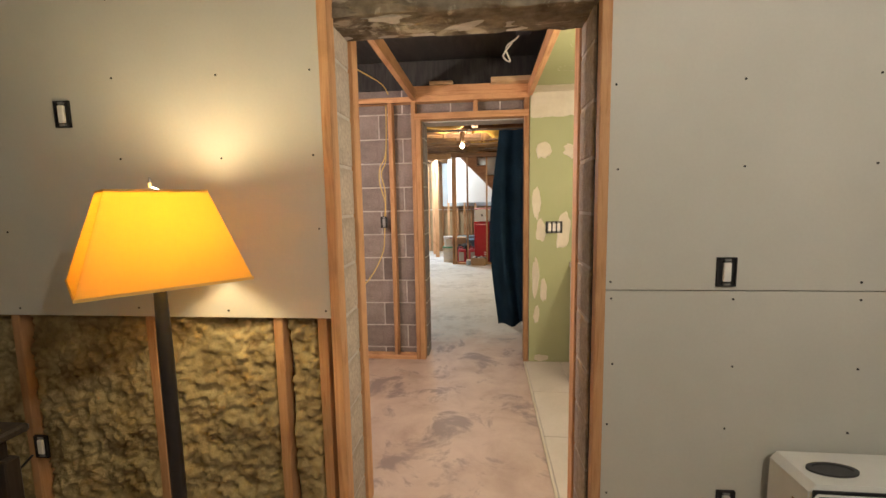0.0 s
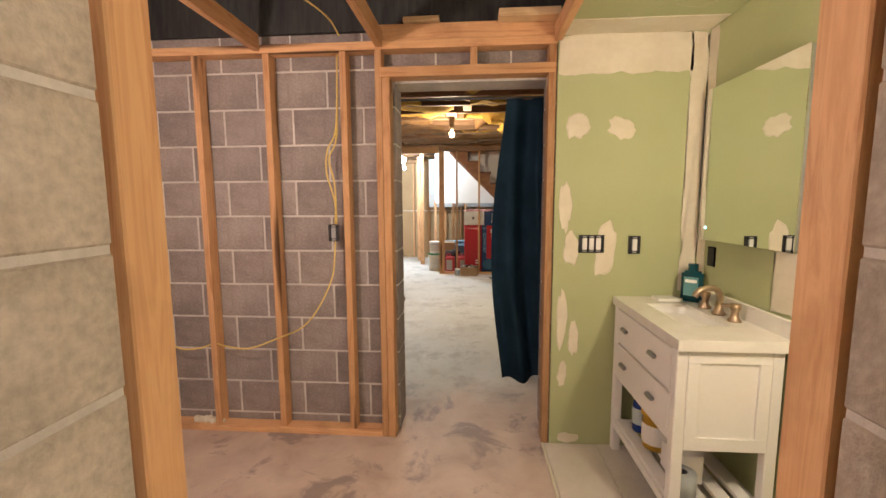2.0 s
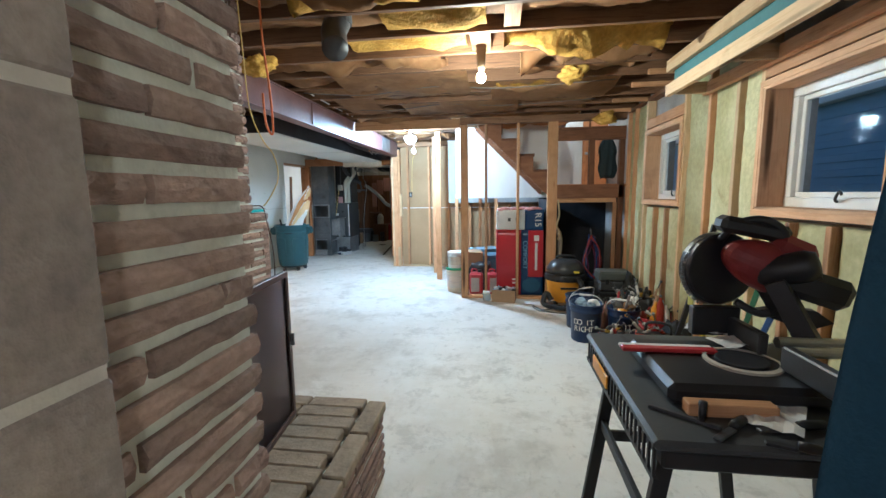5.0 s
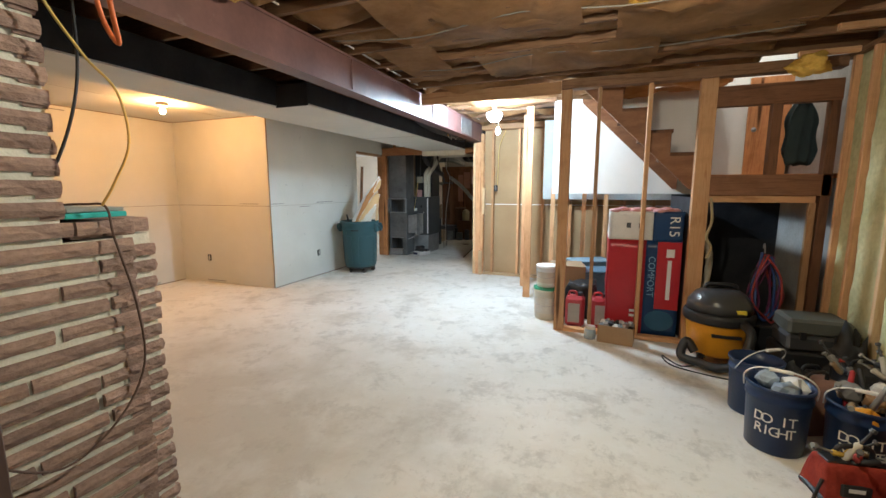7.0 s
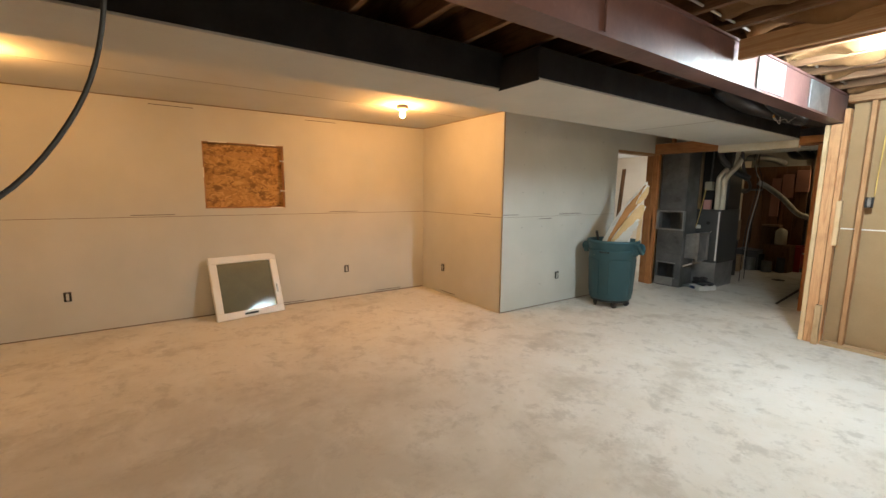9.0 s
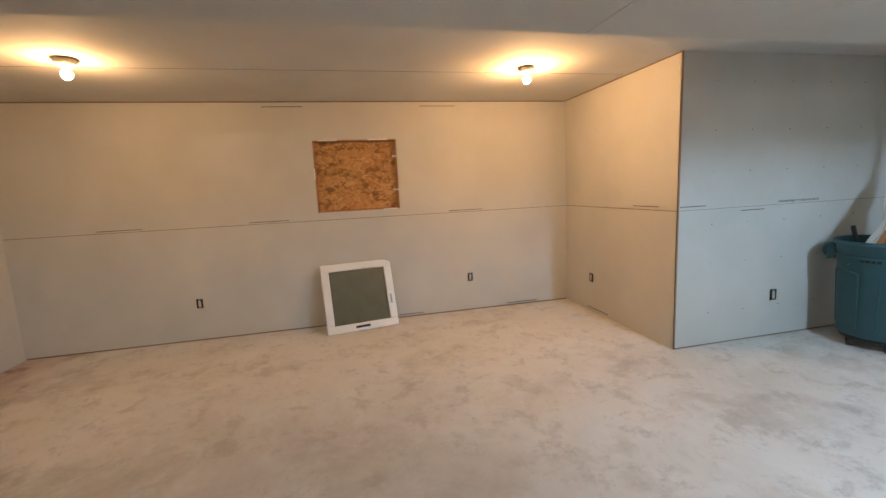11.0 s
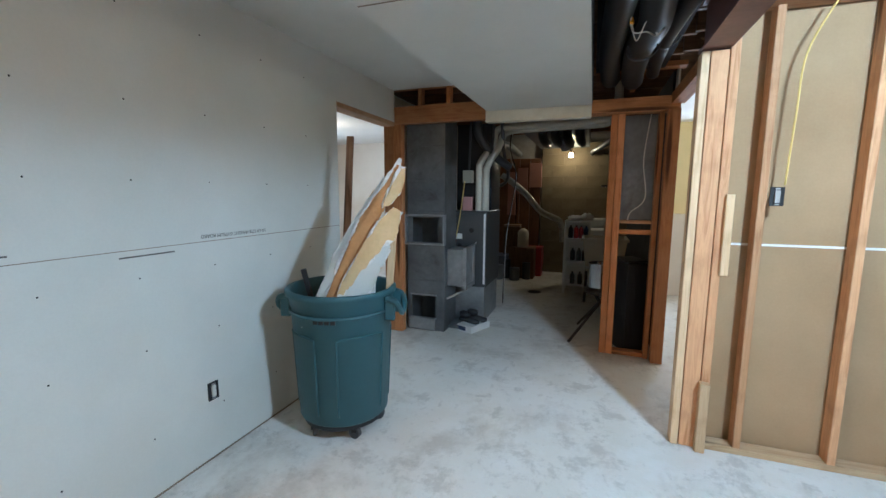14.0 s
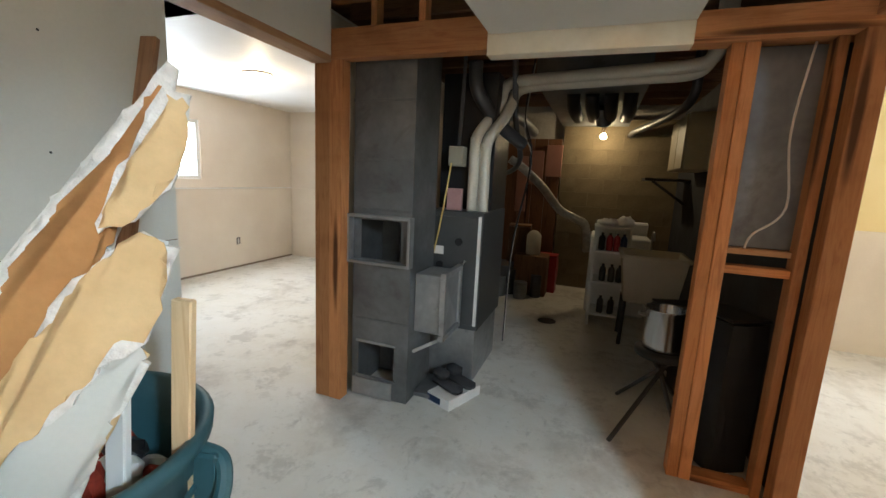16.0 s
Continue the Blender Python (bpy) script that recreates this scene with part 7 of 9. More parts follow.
def strand_board():
    """Pressed wood strands: many small flakes, each its own tan, with a few dark ones."""
    m, nodes, links, shader = material("strand_board")
    warp = nodes.new("ShaderNodeVectorMath")
    warp.operation = "ADD"
    v = mapped(nodes, links, (1, 1, 1.6))
    soft = nodes.new("ShaderNodeTexNoise")
    soft.inputs["Scale"].default_value = 5.0
    links.new(v, soft.inputs["Vector"])
    links.new(v, warp.inputs[0])
    links.new(soft.outputs["Color"], warp.inputs[1])
    flakes = nodes.new("ShaderNodeTexVoronoi")
    flakes.inputs["Scale"].default_value = 11
    links.new(warp.outputs[0], flakes.inputs["Vector"])
    tone = ramp(nodes, [(0.0, (0.20, 0.095, 0.03)), (0.25, (0.40, 0.21, 0.065)), (0.6, (0.52, 0.29, 0.095)), (1.0, (0.62, 0.38, 0.15))])
    links.new(flakes.outputs["Color"], tone.inputs["Fac"])
    burn = ramp(nodes, [(0.53, (0, 0, 0)), (0.62, (0.8, 0.8, 0.8))])
    links.new(noise_tex(nodes, links, v, 7, 5, 0.6, 0.3), burn.inputs["Fac"])
    links.new(mixed(nodes, links, "MIX", burn.outputs["Color"], tone.outputs["Color"], (0.17, 0.08, 0.028)), shader.inputs["Base Color"])
    shader.inputs["Roughness"].default_value = 0.75
    bumped(nodes, links, shader, flakes.outputs["Distance"], 0.3, 0.004)
    return m


osb = strand_board()
bo = thing("window_board", "strand board panel screwed over a window opening", "board")
block_of("board", osb, bo, -6.50, 7.10, 1.335, -6.485, 7.995, 2.10, 0.002)
lumber("reveal", STUD, bo, -6.50, 7.085, 1.322, -6.415, 7.10, 2.113)
lumber("reveal", STUD, bo, -6.50, 7.995, 1.322, -6.415, 8.008, 2.113)
lumber("reveal", STUD, bo, -6.50, 7.10, 1.322, -6.415, 7.995, 1.334)
lumber("reveal", STUD, bo, -6.50, 7.10, 2.101, -6.415, 7.995, 2.113)
lumber("batten", STUD, bo, -6.484, 7.13, 1.96, -6.475, 7.95, 1.965)
chip = thing("chipped_paper", "torn white drywall paper round the boarded window", "drywall scraps", kind="stuff")
bm = bmesh.new()
for y, z, w, h in ((7.085, 1.75, 0.012, 0.12), (7.98, 1.92, 0.05, 0.02), (7.98, 1.54, 0.06, 0.02), (7.9, 1.322, 0.16, 0.012), (7.25, 2.112, 0.2, 0.012), (7.8, 2.112, 0.22, 0.014)):
    box(bm, -6.398, y - w / 2, z - h / 2, -6.394, y + w / 2, z + h / 2)
part("paper_scraps", bm, WHITEPAINT, chip)
sash = thing("window_sash", "white casement window unit leaning on the wall", "window sash", pose(-6.10, 7.49, 0, 0, 0, 9) @ pose(0, 0, 0, 0, -20.5, 0))
for a, b, c, d in ((-0.40, 0, 0.40, 0.085), (-0.40, 0.69, 0.40, 0.775), (-0.40, 0.085, -0.315, 0.69), (0.315, 0.085, 0.40, 0.69)):
    block_of("frame_rail", VINYL, sash, -0.04, a, b, 0.02, c, d, 0.006)
pn = block_of("pane", plain("dark_green_glass", (0.16, 0.17, 0.13), 0.05, 0, 0.8), sash, -0.012, -0.315, 0.085, -0.006, 0.315, 0.69, 0)
block_of("lock", BLACK, sash, 0.0202, -0.09, 0.03, 0.028, 0.07, 0.055, 0.003)
block_of("side_latch", STEEL, sash, 0.0202, 0.34, 0.25, 0.03, 0.36, 0.36, 0.003)
for m in (pose(-6.397, 5.764, 0.413, 0, 0, 90), pose(-6.397, 8.83, 0.42, 0, 0, 90), pose(-5.82, 10.146, 0.402), pose(-4.526, 11.22, 0.395, 0, 0, 90)):
    wall_box(m, 1, DRYWALL, "open outlet box in grey drywall")
# drywall joints and pencilled bars
seam = thing("drywall_seams", "dark open seams between drywall sheets", "seams", kind="structure")
SEAM = plain("seam_gap", (0.22, 0.17, 0.125), 0.9)
block_of("seam", SEAM, seam, -6.3995, 4.11, 1.231, -6.397, 10.14, 1.236, 0)
block_of("seam", SEAM, seam, -6.39, 10.1465, 1.231, -4.535, 10.149, 1.237, 0)
block_of("seam", SEAM, seam, -4.5295, 10.16, 1.233, -4.527, 12.51, 1.236, 0)
block_of("seam", SEAM, seam, -6.3995, 4.11, 0.0, -6.397, 10.14, 0.012, 0)
block_of("seam", SEAM, seam, -4.5295, 10.16, 0.0, -4.527, 12.51, 0.010, 0)
block_of("seam", SEAM, seam, -6.3995, 4.11, 2.518, -6.396, 10.14, 2.529, 0)
block_of("seam", SEAM, seam, -6.38, 10.146, 2.52, -4.54, 10.149, 2.529, 0)
block_of("seam", DRYWALL_BACK, seam, -4.53, 10.147, 0.0, -4.5265, 10.16, 2.529, 0)
block_of("seam", SEAM, seam, -5.22, 4.2, 2.5275, -5.217, 10.1, 2.5295, 0)
block_of("seam", SEAM, seam, -3.54, 11.2, 2.2685, -2.63, 11.208, 2.2698, 0)
marks = thing("sheet_markings", "grey printed lines along the drywall edges", "printed marks", kind="structure")
INK = plain("grey_ink", (0.12, 0.11, 0.10), 0.8)
for y in (4.9, 6.35, 8.6):
    block_of("print_bar", INK, marks, -6.3994, y, 1.252, -6.397, y + 0.42, 1.259, 0)
for y in (6.6, 8.3):
    block_of("print_bar", INK, marks, -6.3994, y, 2.47, -6.397, y + 0.42, 2.477, 0)
for y in (7.8, 9.3):
    block_of("print_bar", INK, marks, -6.3994, y, 0.03, -6.397, y + 0.42, 0.038, 0)
block_of("print_bar", INK, marks, -5.1, 10.1465, 1.262, -4.75, 10.149, 1.269, 0)
block_of("print_bar", INK, marks, -5.9, 10.1465, 0.035, -5.5, 10.149, 0.042, 0)
for y, z in ((10.17, 1.262), (10.8, 1.20)):
    block_of("print_bar", INK, marks, -4.5294, y, z, -4.527, y + 0.26, z + 0.007, 0)
lb = text("1/2 GP LITE-WEIGHT GYPSUM BOARD", 0.028, pose(-4.5285, 11.45, 1.262, 90, 180, 90), marks, INK, "sheet_lettering")
pts_ = [(10.5 + 0.4 * i + 0.02 * math.sin(5 * i), z) for i in range(5) for z in (0.3, 0.75, 1.1, 1.55, 1.9, 2.3)]
screws("drywall_screws", "x", -4.528, pts_, "screw heads dotted over the drywall")


# ---- bin of demolition scraps ----
TORNPAPER = surface("torn_tan_paper", (0.54, 0.37, 0.18), (0.65, 0.47, 0.25), 5, 0.85, bump=0.1, fine=50, fine_mix=0.15)


GYPSUM = surface("broken_gypsum", (0.62, 0.60, 0.56), (0.78, 0.76, 0.72), 14, 0.95, bump=0.8, fine=40, fine_mix=0.4)


def ragged(corners, rnd, step, rough):
    """The outline through the corners, broken into short uneven steps."""
    out = []
    for (x0, y0), (x1, y1) in zip(corners, corners[1:] + corners[:1]):
        length = math.hypot(x1 - x0, y1 - y0)
        n = max(2, int(length / step))
        nx, ny = (y1 - y0) / length, -(x1 - x0) / length
        drift = 0.0
        for k in range(n):
            drift = 0.6 * drift + rnd.uniform(-rough, rough)
            f = (k + rnd.uniform(-0.25, 0.25)) / n if k else 0
            out.append((x0 + (x1 - x0) * f + nx * drift, y0 + (y1 - y0) * f + ny * drift))
    return out


BINX, BINY = -4.045, 11.79


def waste_bin():
    teal = plain("teal_grey_plastic", (0.036, 0.098, 0.118), 0.45)
    ob = thing("waste_bin", "round teal-grey waste bin on a wheeled dolly", "bin", pose(BINX, BINY, 0, 0, 0, 13) @ Matrix.Diagonal((1.09, 1.09, 1.107, 1)))
    prof = [(0.245, 0.10), (0.255, 0.11), (0.285, 0.74), (0.292, 0.745), (0.295, 0.79), (0.312, 0.80), (0.315, 0.825), (0.305, 0.835), (0.288, 0.83), (0.275, 0.74), (0.24, 0.13), (0.02, 0.125)]
    part("tub", turned(prof, 48), teal, ob, smooth=True)
    for s in (-1, 1):
        bm = tube([(s * 0.285, -0.10, 0.785), (s * 0.335, -0.095, 0.77), (s * 0.358, -0.06, 0.72), (s * 0.358, 0.0, 0.685), (s * 0.358, 0.06, 0.72), (s * 0.335, 0.095, 0.77), (s * 0.285, 0.10, 0.785)], 0.017, 10)
        for y in (-0.095, 0.075):
            box(bm, s * 0.275, y, 0.66, s * 0.335, y + 0.02, 0.79, 0.006)
        part("handle", bm, teal, ob)
    for turn in (-2.3, -0.85, 0.75, 2.3):
        half = 0.50
        z_top, z_low = 0.60, 0.16
        face = lambda a, z: (math.cos(a) * (0.255 + 0.030 * (z - 0.11) / 0.63), math.sin(a) * (0.255 + 0.030 * (z - 0.11) / 0.63), z)
        path = [face(turn - half, z_low), face(turn - half, 0.40), face(turn - half, z_top - 0.03)] + [face(turn + q * half, z_top + (0.0 if abs(q) < 0.95 else -0.012)) for q in (-0.95, -0.6, -0.3, 0, 0.3, 0.6, 0.95)] + [face(turn + half, z_top - 0.03), face(turn + half, 0.40), face(turn + half, z_low)]
        part("relief_rib", tube(path, 0.0065, 8), teal, ob, smooth=True)
    part("rim_band", turned([(0.289, 0.70), (0.2965, 0.705), (0.2965, 0.715), (0.290, 0.72)], 48, close=False), teal, ob, smooth=True)
    for k in range(4):
        part("word_bar", finish(box(bmesh.new(), -0.012, -0.003, -0.016, 0.012, 0.003, 0.016), "word_bar", BLACK), None, ob, m=Matrix.Rotation(-0.15 + 0.11 * k, 4, "Z") @ pose(0, -0.289, 0.70))
    dolly = part("dolly", turned([(0.22, 0.065), (0.235, 0.07), (0.235, 0.098), (0.22, 0.10)], 36), BLACK, ob, "black round dolly")
    for k in range(5):
        a = 2 * math.pi * k / 5 + 0.3
        part("caster", turned([(0.035, -0.014), (0.035, 0.014)], 16), DARKSTEEL, dolly, m=pose(0.20 * math.cos(a), 0.20 * math.sin(a), 0.035, 90, 0, 40 * k))
        block_of("caster_fork", BLACK, dolly, 0.20 * math.cos(a) - 0.02, 0.20 * math.sin(a) - 0.02, 0.035, 0.20 * math.cos(a) + 0.02, 0.20 * math.sin(a) + 0.02, 0.066, 0.004)
    return ob


waste_bin()
GX, GY = BINX, BINY


ORANGEPAPER = surface("orange_paper", (0.40, 0.19, 0.07), (0.50, 0.26, 0.10), 5, 0.85, bump=0.15, fine=50, fine_mix=0.2)
# the broken sheets lean together in one slanting pile
PILE_BASE = Vector((-4.005, 11.585, 0.877))
PILE_UP = Vector((0.351, 0.302, 0.886))
PILE_OUT = Vector((0.68, -0.74, -0.02))


def torn_piece(corners, out, seed, mat, back, shrink=0.86, shift=(0.0, 0.0), tilt=0.0):
    """One snapped piece of sheet: corners as (across, up) on the pile's slope, set off by `out`; the paper is torn back from the gypsum."""
    rnd = random.Random(seed)
    z = PILE_UP.normalized()
    y = -(PILE_OUT - z * z.dot(PILE_OUT)).normalized()
    y = Matrix.Rotation(math.radians(tilt), 3, z) @ y
    x = y.cross(z)
    m = Matrix((x, y, z)).transposed().to_4x4()
    m.translation = PILE_BASE - y * out
    ob = thing("drywall_scrap", "broken brown-backed drywall slab standing in a waste bin", "drywall scrap", group="demolition scraps")
    cx, cz = sum(p[0] for p in corners) / len(corners), sum(p[1] for p in corners) / len(corners)
    part("gypsum_core", plate(ragged(corners, rnd, 0.020, 0.010), -0.0065, 0.0065), GYPSUM, ob, "pale broken gypsum", m)
    inner = [(cx + (p[0] - cx) * shrink + shift[0], cz + (p[1] - cz) * (shrink + 0.08) + shift[1]) for p in corners]
    part("paper_face", plate(ragged(inner, rnd, 0.012, 0.010), -0.0088, -0.0067), mat, ob, "brown paper face", m)
    part("back_paper", plate(ragged(inner, rnd, 0.02, 0.005), 0.0067, 0.0088), back, ob, "grey paper face", m)
    return ob


torn_piece([(0.0, -0.22), (-0.045, 0.25), (-0.055, 0.50), (-0.03, 0.74), (0.0, 0.93), (0.032, 0.925), (0.055, 0.70), (0.075, 0.40), (0.06, 0.10), (0.06, -0.22)], 0.0, 21, ORANGEPAPER, DRYWALL, 0.86, (0.004, -0.012))
torn_piece([(0.03, 0.62), (0.018, 0.90), (0.055, 0.905), (0.088, 0.79), (0.075, 0.665)], 0.022, 22, TORNPAPER, DRYWALL, 0.86, (0.004, 0.0))
torn_piece([(0.022, 0.02), (0.03, 0.30), (0.055, 0.56), (0.10, 0.655), (0.155, 0.655), (0.185, 0.56), (0.195, 0.47), (0.15, 0.43), (0.13, 0.33), (0.085, 0.20), (0.055, 0.03)], 0.036, 23, TORNPAPER, DRYWALL, 0.88, (-0.004, 0.014), -4)
torn_piece([(0.05, -0.25), (0.06, 0.18), (0.13, 0.34), (0.17, 0.44), (0.20, 0.42), (0.205, 0.15), (0.20, -0.25)], 0.012, 25, DRYWALL, TORNPAPER, 0.97)
torn_piece([(-0.06, -0.2), (-0.075, 0.35), (-0.05, 0.62), (-0.02, 0.80), (0.0, 0.62), (0.0, -0.2)], -0.022, 27, DRYWALL, TORNPAPER, 0.94)
for n, (a, b, w, mt) in enumerate((((-4.10, 11.85, 0.3), (-4.243, 12.248, 1.90), 0.05, JOIST), ((-3.83, 11.93, 0.3), (-3.75, 11.93, 1.25), 0.045, PALE), ((-3.86, 11.80, 0.3), (-3.86, 11.86, 1.16), 0.045, VINYL), ((-3.93, 11.70, 0.3), (-3.83, 11.78, 1.15), 0.018, PALE), ((-4.10, 11.68, 0.5), (-4.20, 11.62, 1.04), 0.03, BLACK))):
    ob = thing("wood_scrap", "splintered wooden stick standing in a waste bin", "wood scrap", group="demolition scraps")
    strut("stick", mt, ob, a, b, w, 0.022, (1, 0.3, 0))
rub = thing("rubble", "torn rubbish, dark bags and red cloth filling the bin", "rubble", kind="stuff")
for n, mt in enumerate((REDCLOTH, BLACK, PRINT)):
    bm = bmesh.new()
    for k in range(n, 39, 3):
        a, r = 2.4 * k, 0.040 * math.sqrt(k)
        q = bmesh.ops.create_icosphere(bm, subdivisions=2, radius=0.055, matrix=Matrix.Translation((GX + r * math.cos(a), GY + r * math.sin(a), 0.70 + 0.025 * (k % 4))) @ Matrix.Diagonal((1.2, 0.8, 0.7 if n else 1.0, 1)))
    for v in bm.verts:
        v.co += 0.025 * noise.noise_vector(v.co * 18)
    part("rubbish", bm, mt, rub)

# hanging cords by the chimney
cable("extension_lead", plain("orange_cord", (0.65, 0.16, 0.04), 0.5), [(-1.10, 5.97, 2.62), (-1.10, 5.98, 2.30), (-1.09, 6.0, 2.08), (-1.10, 6.03, 1.90), (-1.12, 6.05, 1.84), (-1.14, 6.03, 1.90), (-1.13, 6.0, 2.05)], 0.006, "orange extension cord hanging beside the chimney", "cord")
cable("power_cable", plain("brown_cord", (0.11, 0.065, 0.05), 0.6), [(-1.30, 5.97, 1.445), (-1.24, 6.0, 1.447), (-1.19, 6.02, 1.44), (-1.17, 6.02, 1.36), (-1.16, 6.05, 1.18), (-1.17, 6.06, 1.0), (-1.165, 5.98, 0.88), (-1.17, 5.85, 0.82), (-1.17, 5.72, 0.92), (-1.17, 5.62, 1.10)], 0.0030, "brown cord trailing down the brick chimney", "cord")
cable("extension_lead", YELLOWCABLE, [(-1.12, 5.80, 2.62), (-1.13, 5.84, 2.25), (-1.15, 5.90, 1.95), (-1.13, 5.97, 1.80), (-1.10, 6.02, 1.72), (-1.09, 6.03, 1.60), (-1.13, 6.01, 1.50), (-1.17, 6.0, 1.445)], 0.0032, "yellow cord hanging beside the brick chimney", "cord")
cable("thick_cable", BLACK, [(-1.62, 5.98, 1.44), (-1.80, 6.10, 1.42), (-2.0, 6.3, 1.52), (-2.10, 6.45, 1.75), (-2.125, 6.52, 2.0), (-2.125, 6.53, 2.3), (-2.12, 6.53, 2.56)], 0.0065, "thick black cable looping from the joists", "cord")
tl_ = thing("foam_board_scrap", "teal foam board lying on the chimney shoulder", "foam board", pose(-1.37, 6.00, 1.412, 0, 0, 4))
block_of("board", plain("teal_foam", (0.05, 0.48, 0.50), 0.7), tl_, -0.16, -0.075, 0, 0.16, 0.075, 0.014, 0.002)
block_of("board_lower", plain("grey_foam", (0.3, 0.33, 0.33), 0.7), tl_, -0.15, -0.065, 0.015, 0.15, 0.075, 0.026, 0.002)


# ---- furnace room ----
ob = thing("duct_run", "black wrapped ducts crowding between the soffit and the girder", "duct", kind="structure")
# Added black sheet puts the joist bays above the ducts in shade.
block_of("joist_shade_sheet", BLACKBOARD, ob, -2.60, 10.0, 2.528, -2.07, 13.54, 2.54, 0)
for n, (x, z, r, y0) in enumerate(((-2.50, 2.45, 0.075, 10.9), (-2.33, 2.43, 0.085, 11.6), (-2.18, 2.47, 0.05, 11.2))):
    part("wrapped_duct", tube([(x, y0, 2.53), (x, y0 + 0.15, z + 0.03), (x + 0.02, y0 + 0.6, z - 0.02), (x - 0.01, 12.6, z), (x, 13.2, z + 0.02), (x + 0.02, 13.53, z + 0.02)], r, 14), BLACK, ob, smooth=True)
part("hanger_strap", tube([(-2.40, 12.5, 2.53), (-2.41, 12.5, 2.34), (-2.30, 12.5, 2.32), (-2.24, 12.5, 2.40), (-2.24, 12.5, 2.53)], 0.008, 6), DARKSTEEL, ob)
dg = thing("loose_wires", "knot of pale loose wires hanging below black ducts", "wires")
for n, pts in enumerate(([(-2.44, 12.0, 2.40), (-2.42, 12.05, 2.33), (-2.35, 12.1, 2.34), (-2.31, 12.05, 2.30), (-2.26, 12.1, 2.36)], [(-2.44, 12.0, 2.40), (-2.40, 12.1, 2.30), (-2.36, 12.0, 2.36), (-2.30, 12.12, 2.33)], [(-2.30, 12.3, 2.40), (-2.26, 12.3, 2.31), (-2.20, 12.35, 2.33), (-2.14, 12.4, 2.40)])):
    part("wire", tube(pts, 0.004, 6), (WHITECABLE, WHITECABLE, DARKSTEEL)[n], dg, smooth=True)
part("wire_nut", turned([(0.012, 0), (0.009, 0.02), (0.005, 0.03)], 10), ORANGE, dg, m=pose(-2.43, 12.02, 2.36))

DGALV = surface("dull_grey_duct", (0.13, 0.135, 0.14), (0.22, 0.225, 0.23), 3, 0.5, 0.55, bump=0.05, fine=25, stain=(0.09, 0.085, 0.08), stain_scale=2.5, stain_at=(0.58, 0.75))
PVC = plain("ivory_pipe", (0.60, 0.56, 0.46), 0.35)


def return_duct():
    ob = thing("return_duct", "tall grey sheet metal return duct with open grilles", "duct", pose(0, 0, 0))
    x0, x1, y0, y1 = -4.455, -4.03, 13.70, 14.10
    holes = [(x0 + 0.06, x1 - 0.07, 0.98, 1.24), (x0 + 0.05, x1 - 0.10, 0.14, 0.40)]
    bm = bmesh.new()
    us = sorted({x0, x1, *[h for q in holes for h in q[:2]]})
    vs = sorted({0.0, 2.36, *[h for q in holes for h in q[2:]]})
    for a, b in zip(us, us[1:]):
        for c, d in zip(vs, vs[1:]):
            if any(h[0] <= a and b <= h[1] and h[2] <= c and d <= h[3] for h in holes):
                continue
            box(bm, a, y0, c, b, y0 + 0.004, d)
    box(bm, x0, y0 + 0.004, 0, x0 + 0.004, y1, 2.36)
    box(bm, x1 - 0.004, y0 + 0.004, 0, x1, y1, 2.36)
    box(bm, x0, y1, 0, x1, y1 + 0.004, 2.36)
    bmesh.ops.remove_doubles(bm, verts=bm.verts, dist=1e-5)
    part("casing", bm, DGALV, ob)
    for z in (0.55, 1.30, 1.62, 1.98):
        block_of("seam_strip", DGALV, ob, x0 - 0.003, y0 - 0.006, z, x1 + 0.003, y0 - 0.001, z + 0.016, 0.001)
    bm = bmesh.new()
    gx0, gx1, gz0, gz1 = x0 - 0.01, x1 + 0.02, 0.955, 1.275
    for a, b, c, d in ((gx0, gz0, gx1, gz0 + 0.018), (gx0, gz1 - 0.018, gx1, gz1), (gx0, gz0 + 0.018, gx0 + 0.018, gz1 - 0.018), (gx1 - 0.018, gz0 + 0.018, gx1, gz1 - 0.018)):
        box(bm, a, y0 - 0.07, b, c, y0 - 0.007, d)
    part("collar_frame", bm, GALV, ob, "bright metal collar round the upper opening")
    block_of("lower_flap", GALV, ob, x0 + 0.03, y0 - 0.05, 0.02, x1 - 0.09, y0 - 0.035, 0.15, 0.006, "bent metal flap")
    for a, b, c, d in ((0.135, x0 + 0.035, 0.15, x1 - 0.085), (0.39, x0 + 0.035, 0.405, x1 - 0.085)):
        block_of("lower_trim", GALV, ob, b, y0 - 0.012, a, d, y0 - 0.001, c, 0)
    return ob


return_duct()
dt = thing("duct_transition", "bright sheet metal duct joining the return to the furnace", "duct")
block_of("side_stub", GALV, dt, -4.025, 13.78, 0.50, -3.84, 14.06, 0.90, 0.004)
bm = bmesh.new()
for y0, z0, y1, z1 in ((13.745, 0.47, 14.10, 0.51), (13.745, 0.89, 14.10, 0.93), (13.745, 0.51, 13.785, 0.89), (14.06, 0.51, 14.10, 0.89)):
    box(bm, -3.838, y0, z0, -3.80, y1, z1, 0.003)
part("flange", bm, GALV, dt, "bright folded flange")
block_of("flange_plate", GALV, dt, -3.838, 13.786, 0.511, -3.815, 14.059, 0.889, 0.002)
block_of("apron", DGALV, dt, -4.02, 13.80, 0.02, -3.86, 14.10, 0.05, 0.002)
strut("brace", GALV, dt, (-4.02, 13.76, 0.36), (-3.80, 13.90, 0.47), 0.025, 0.006)


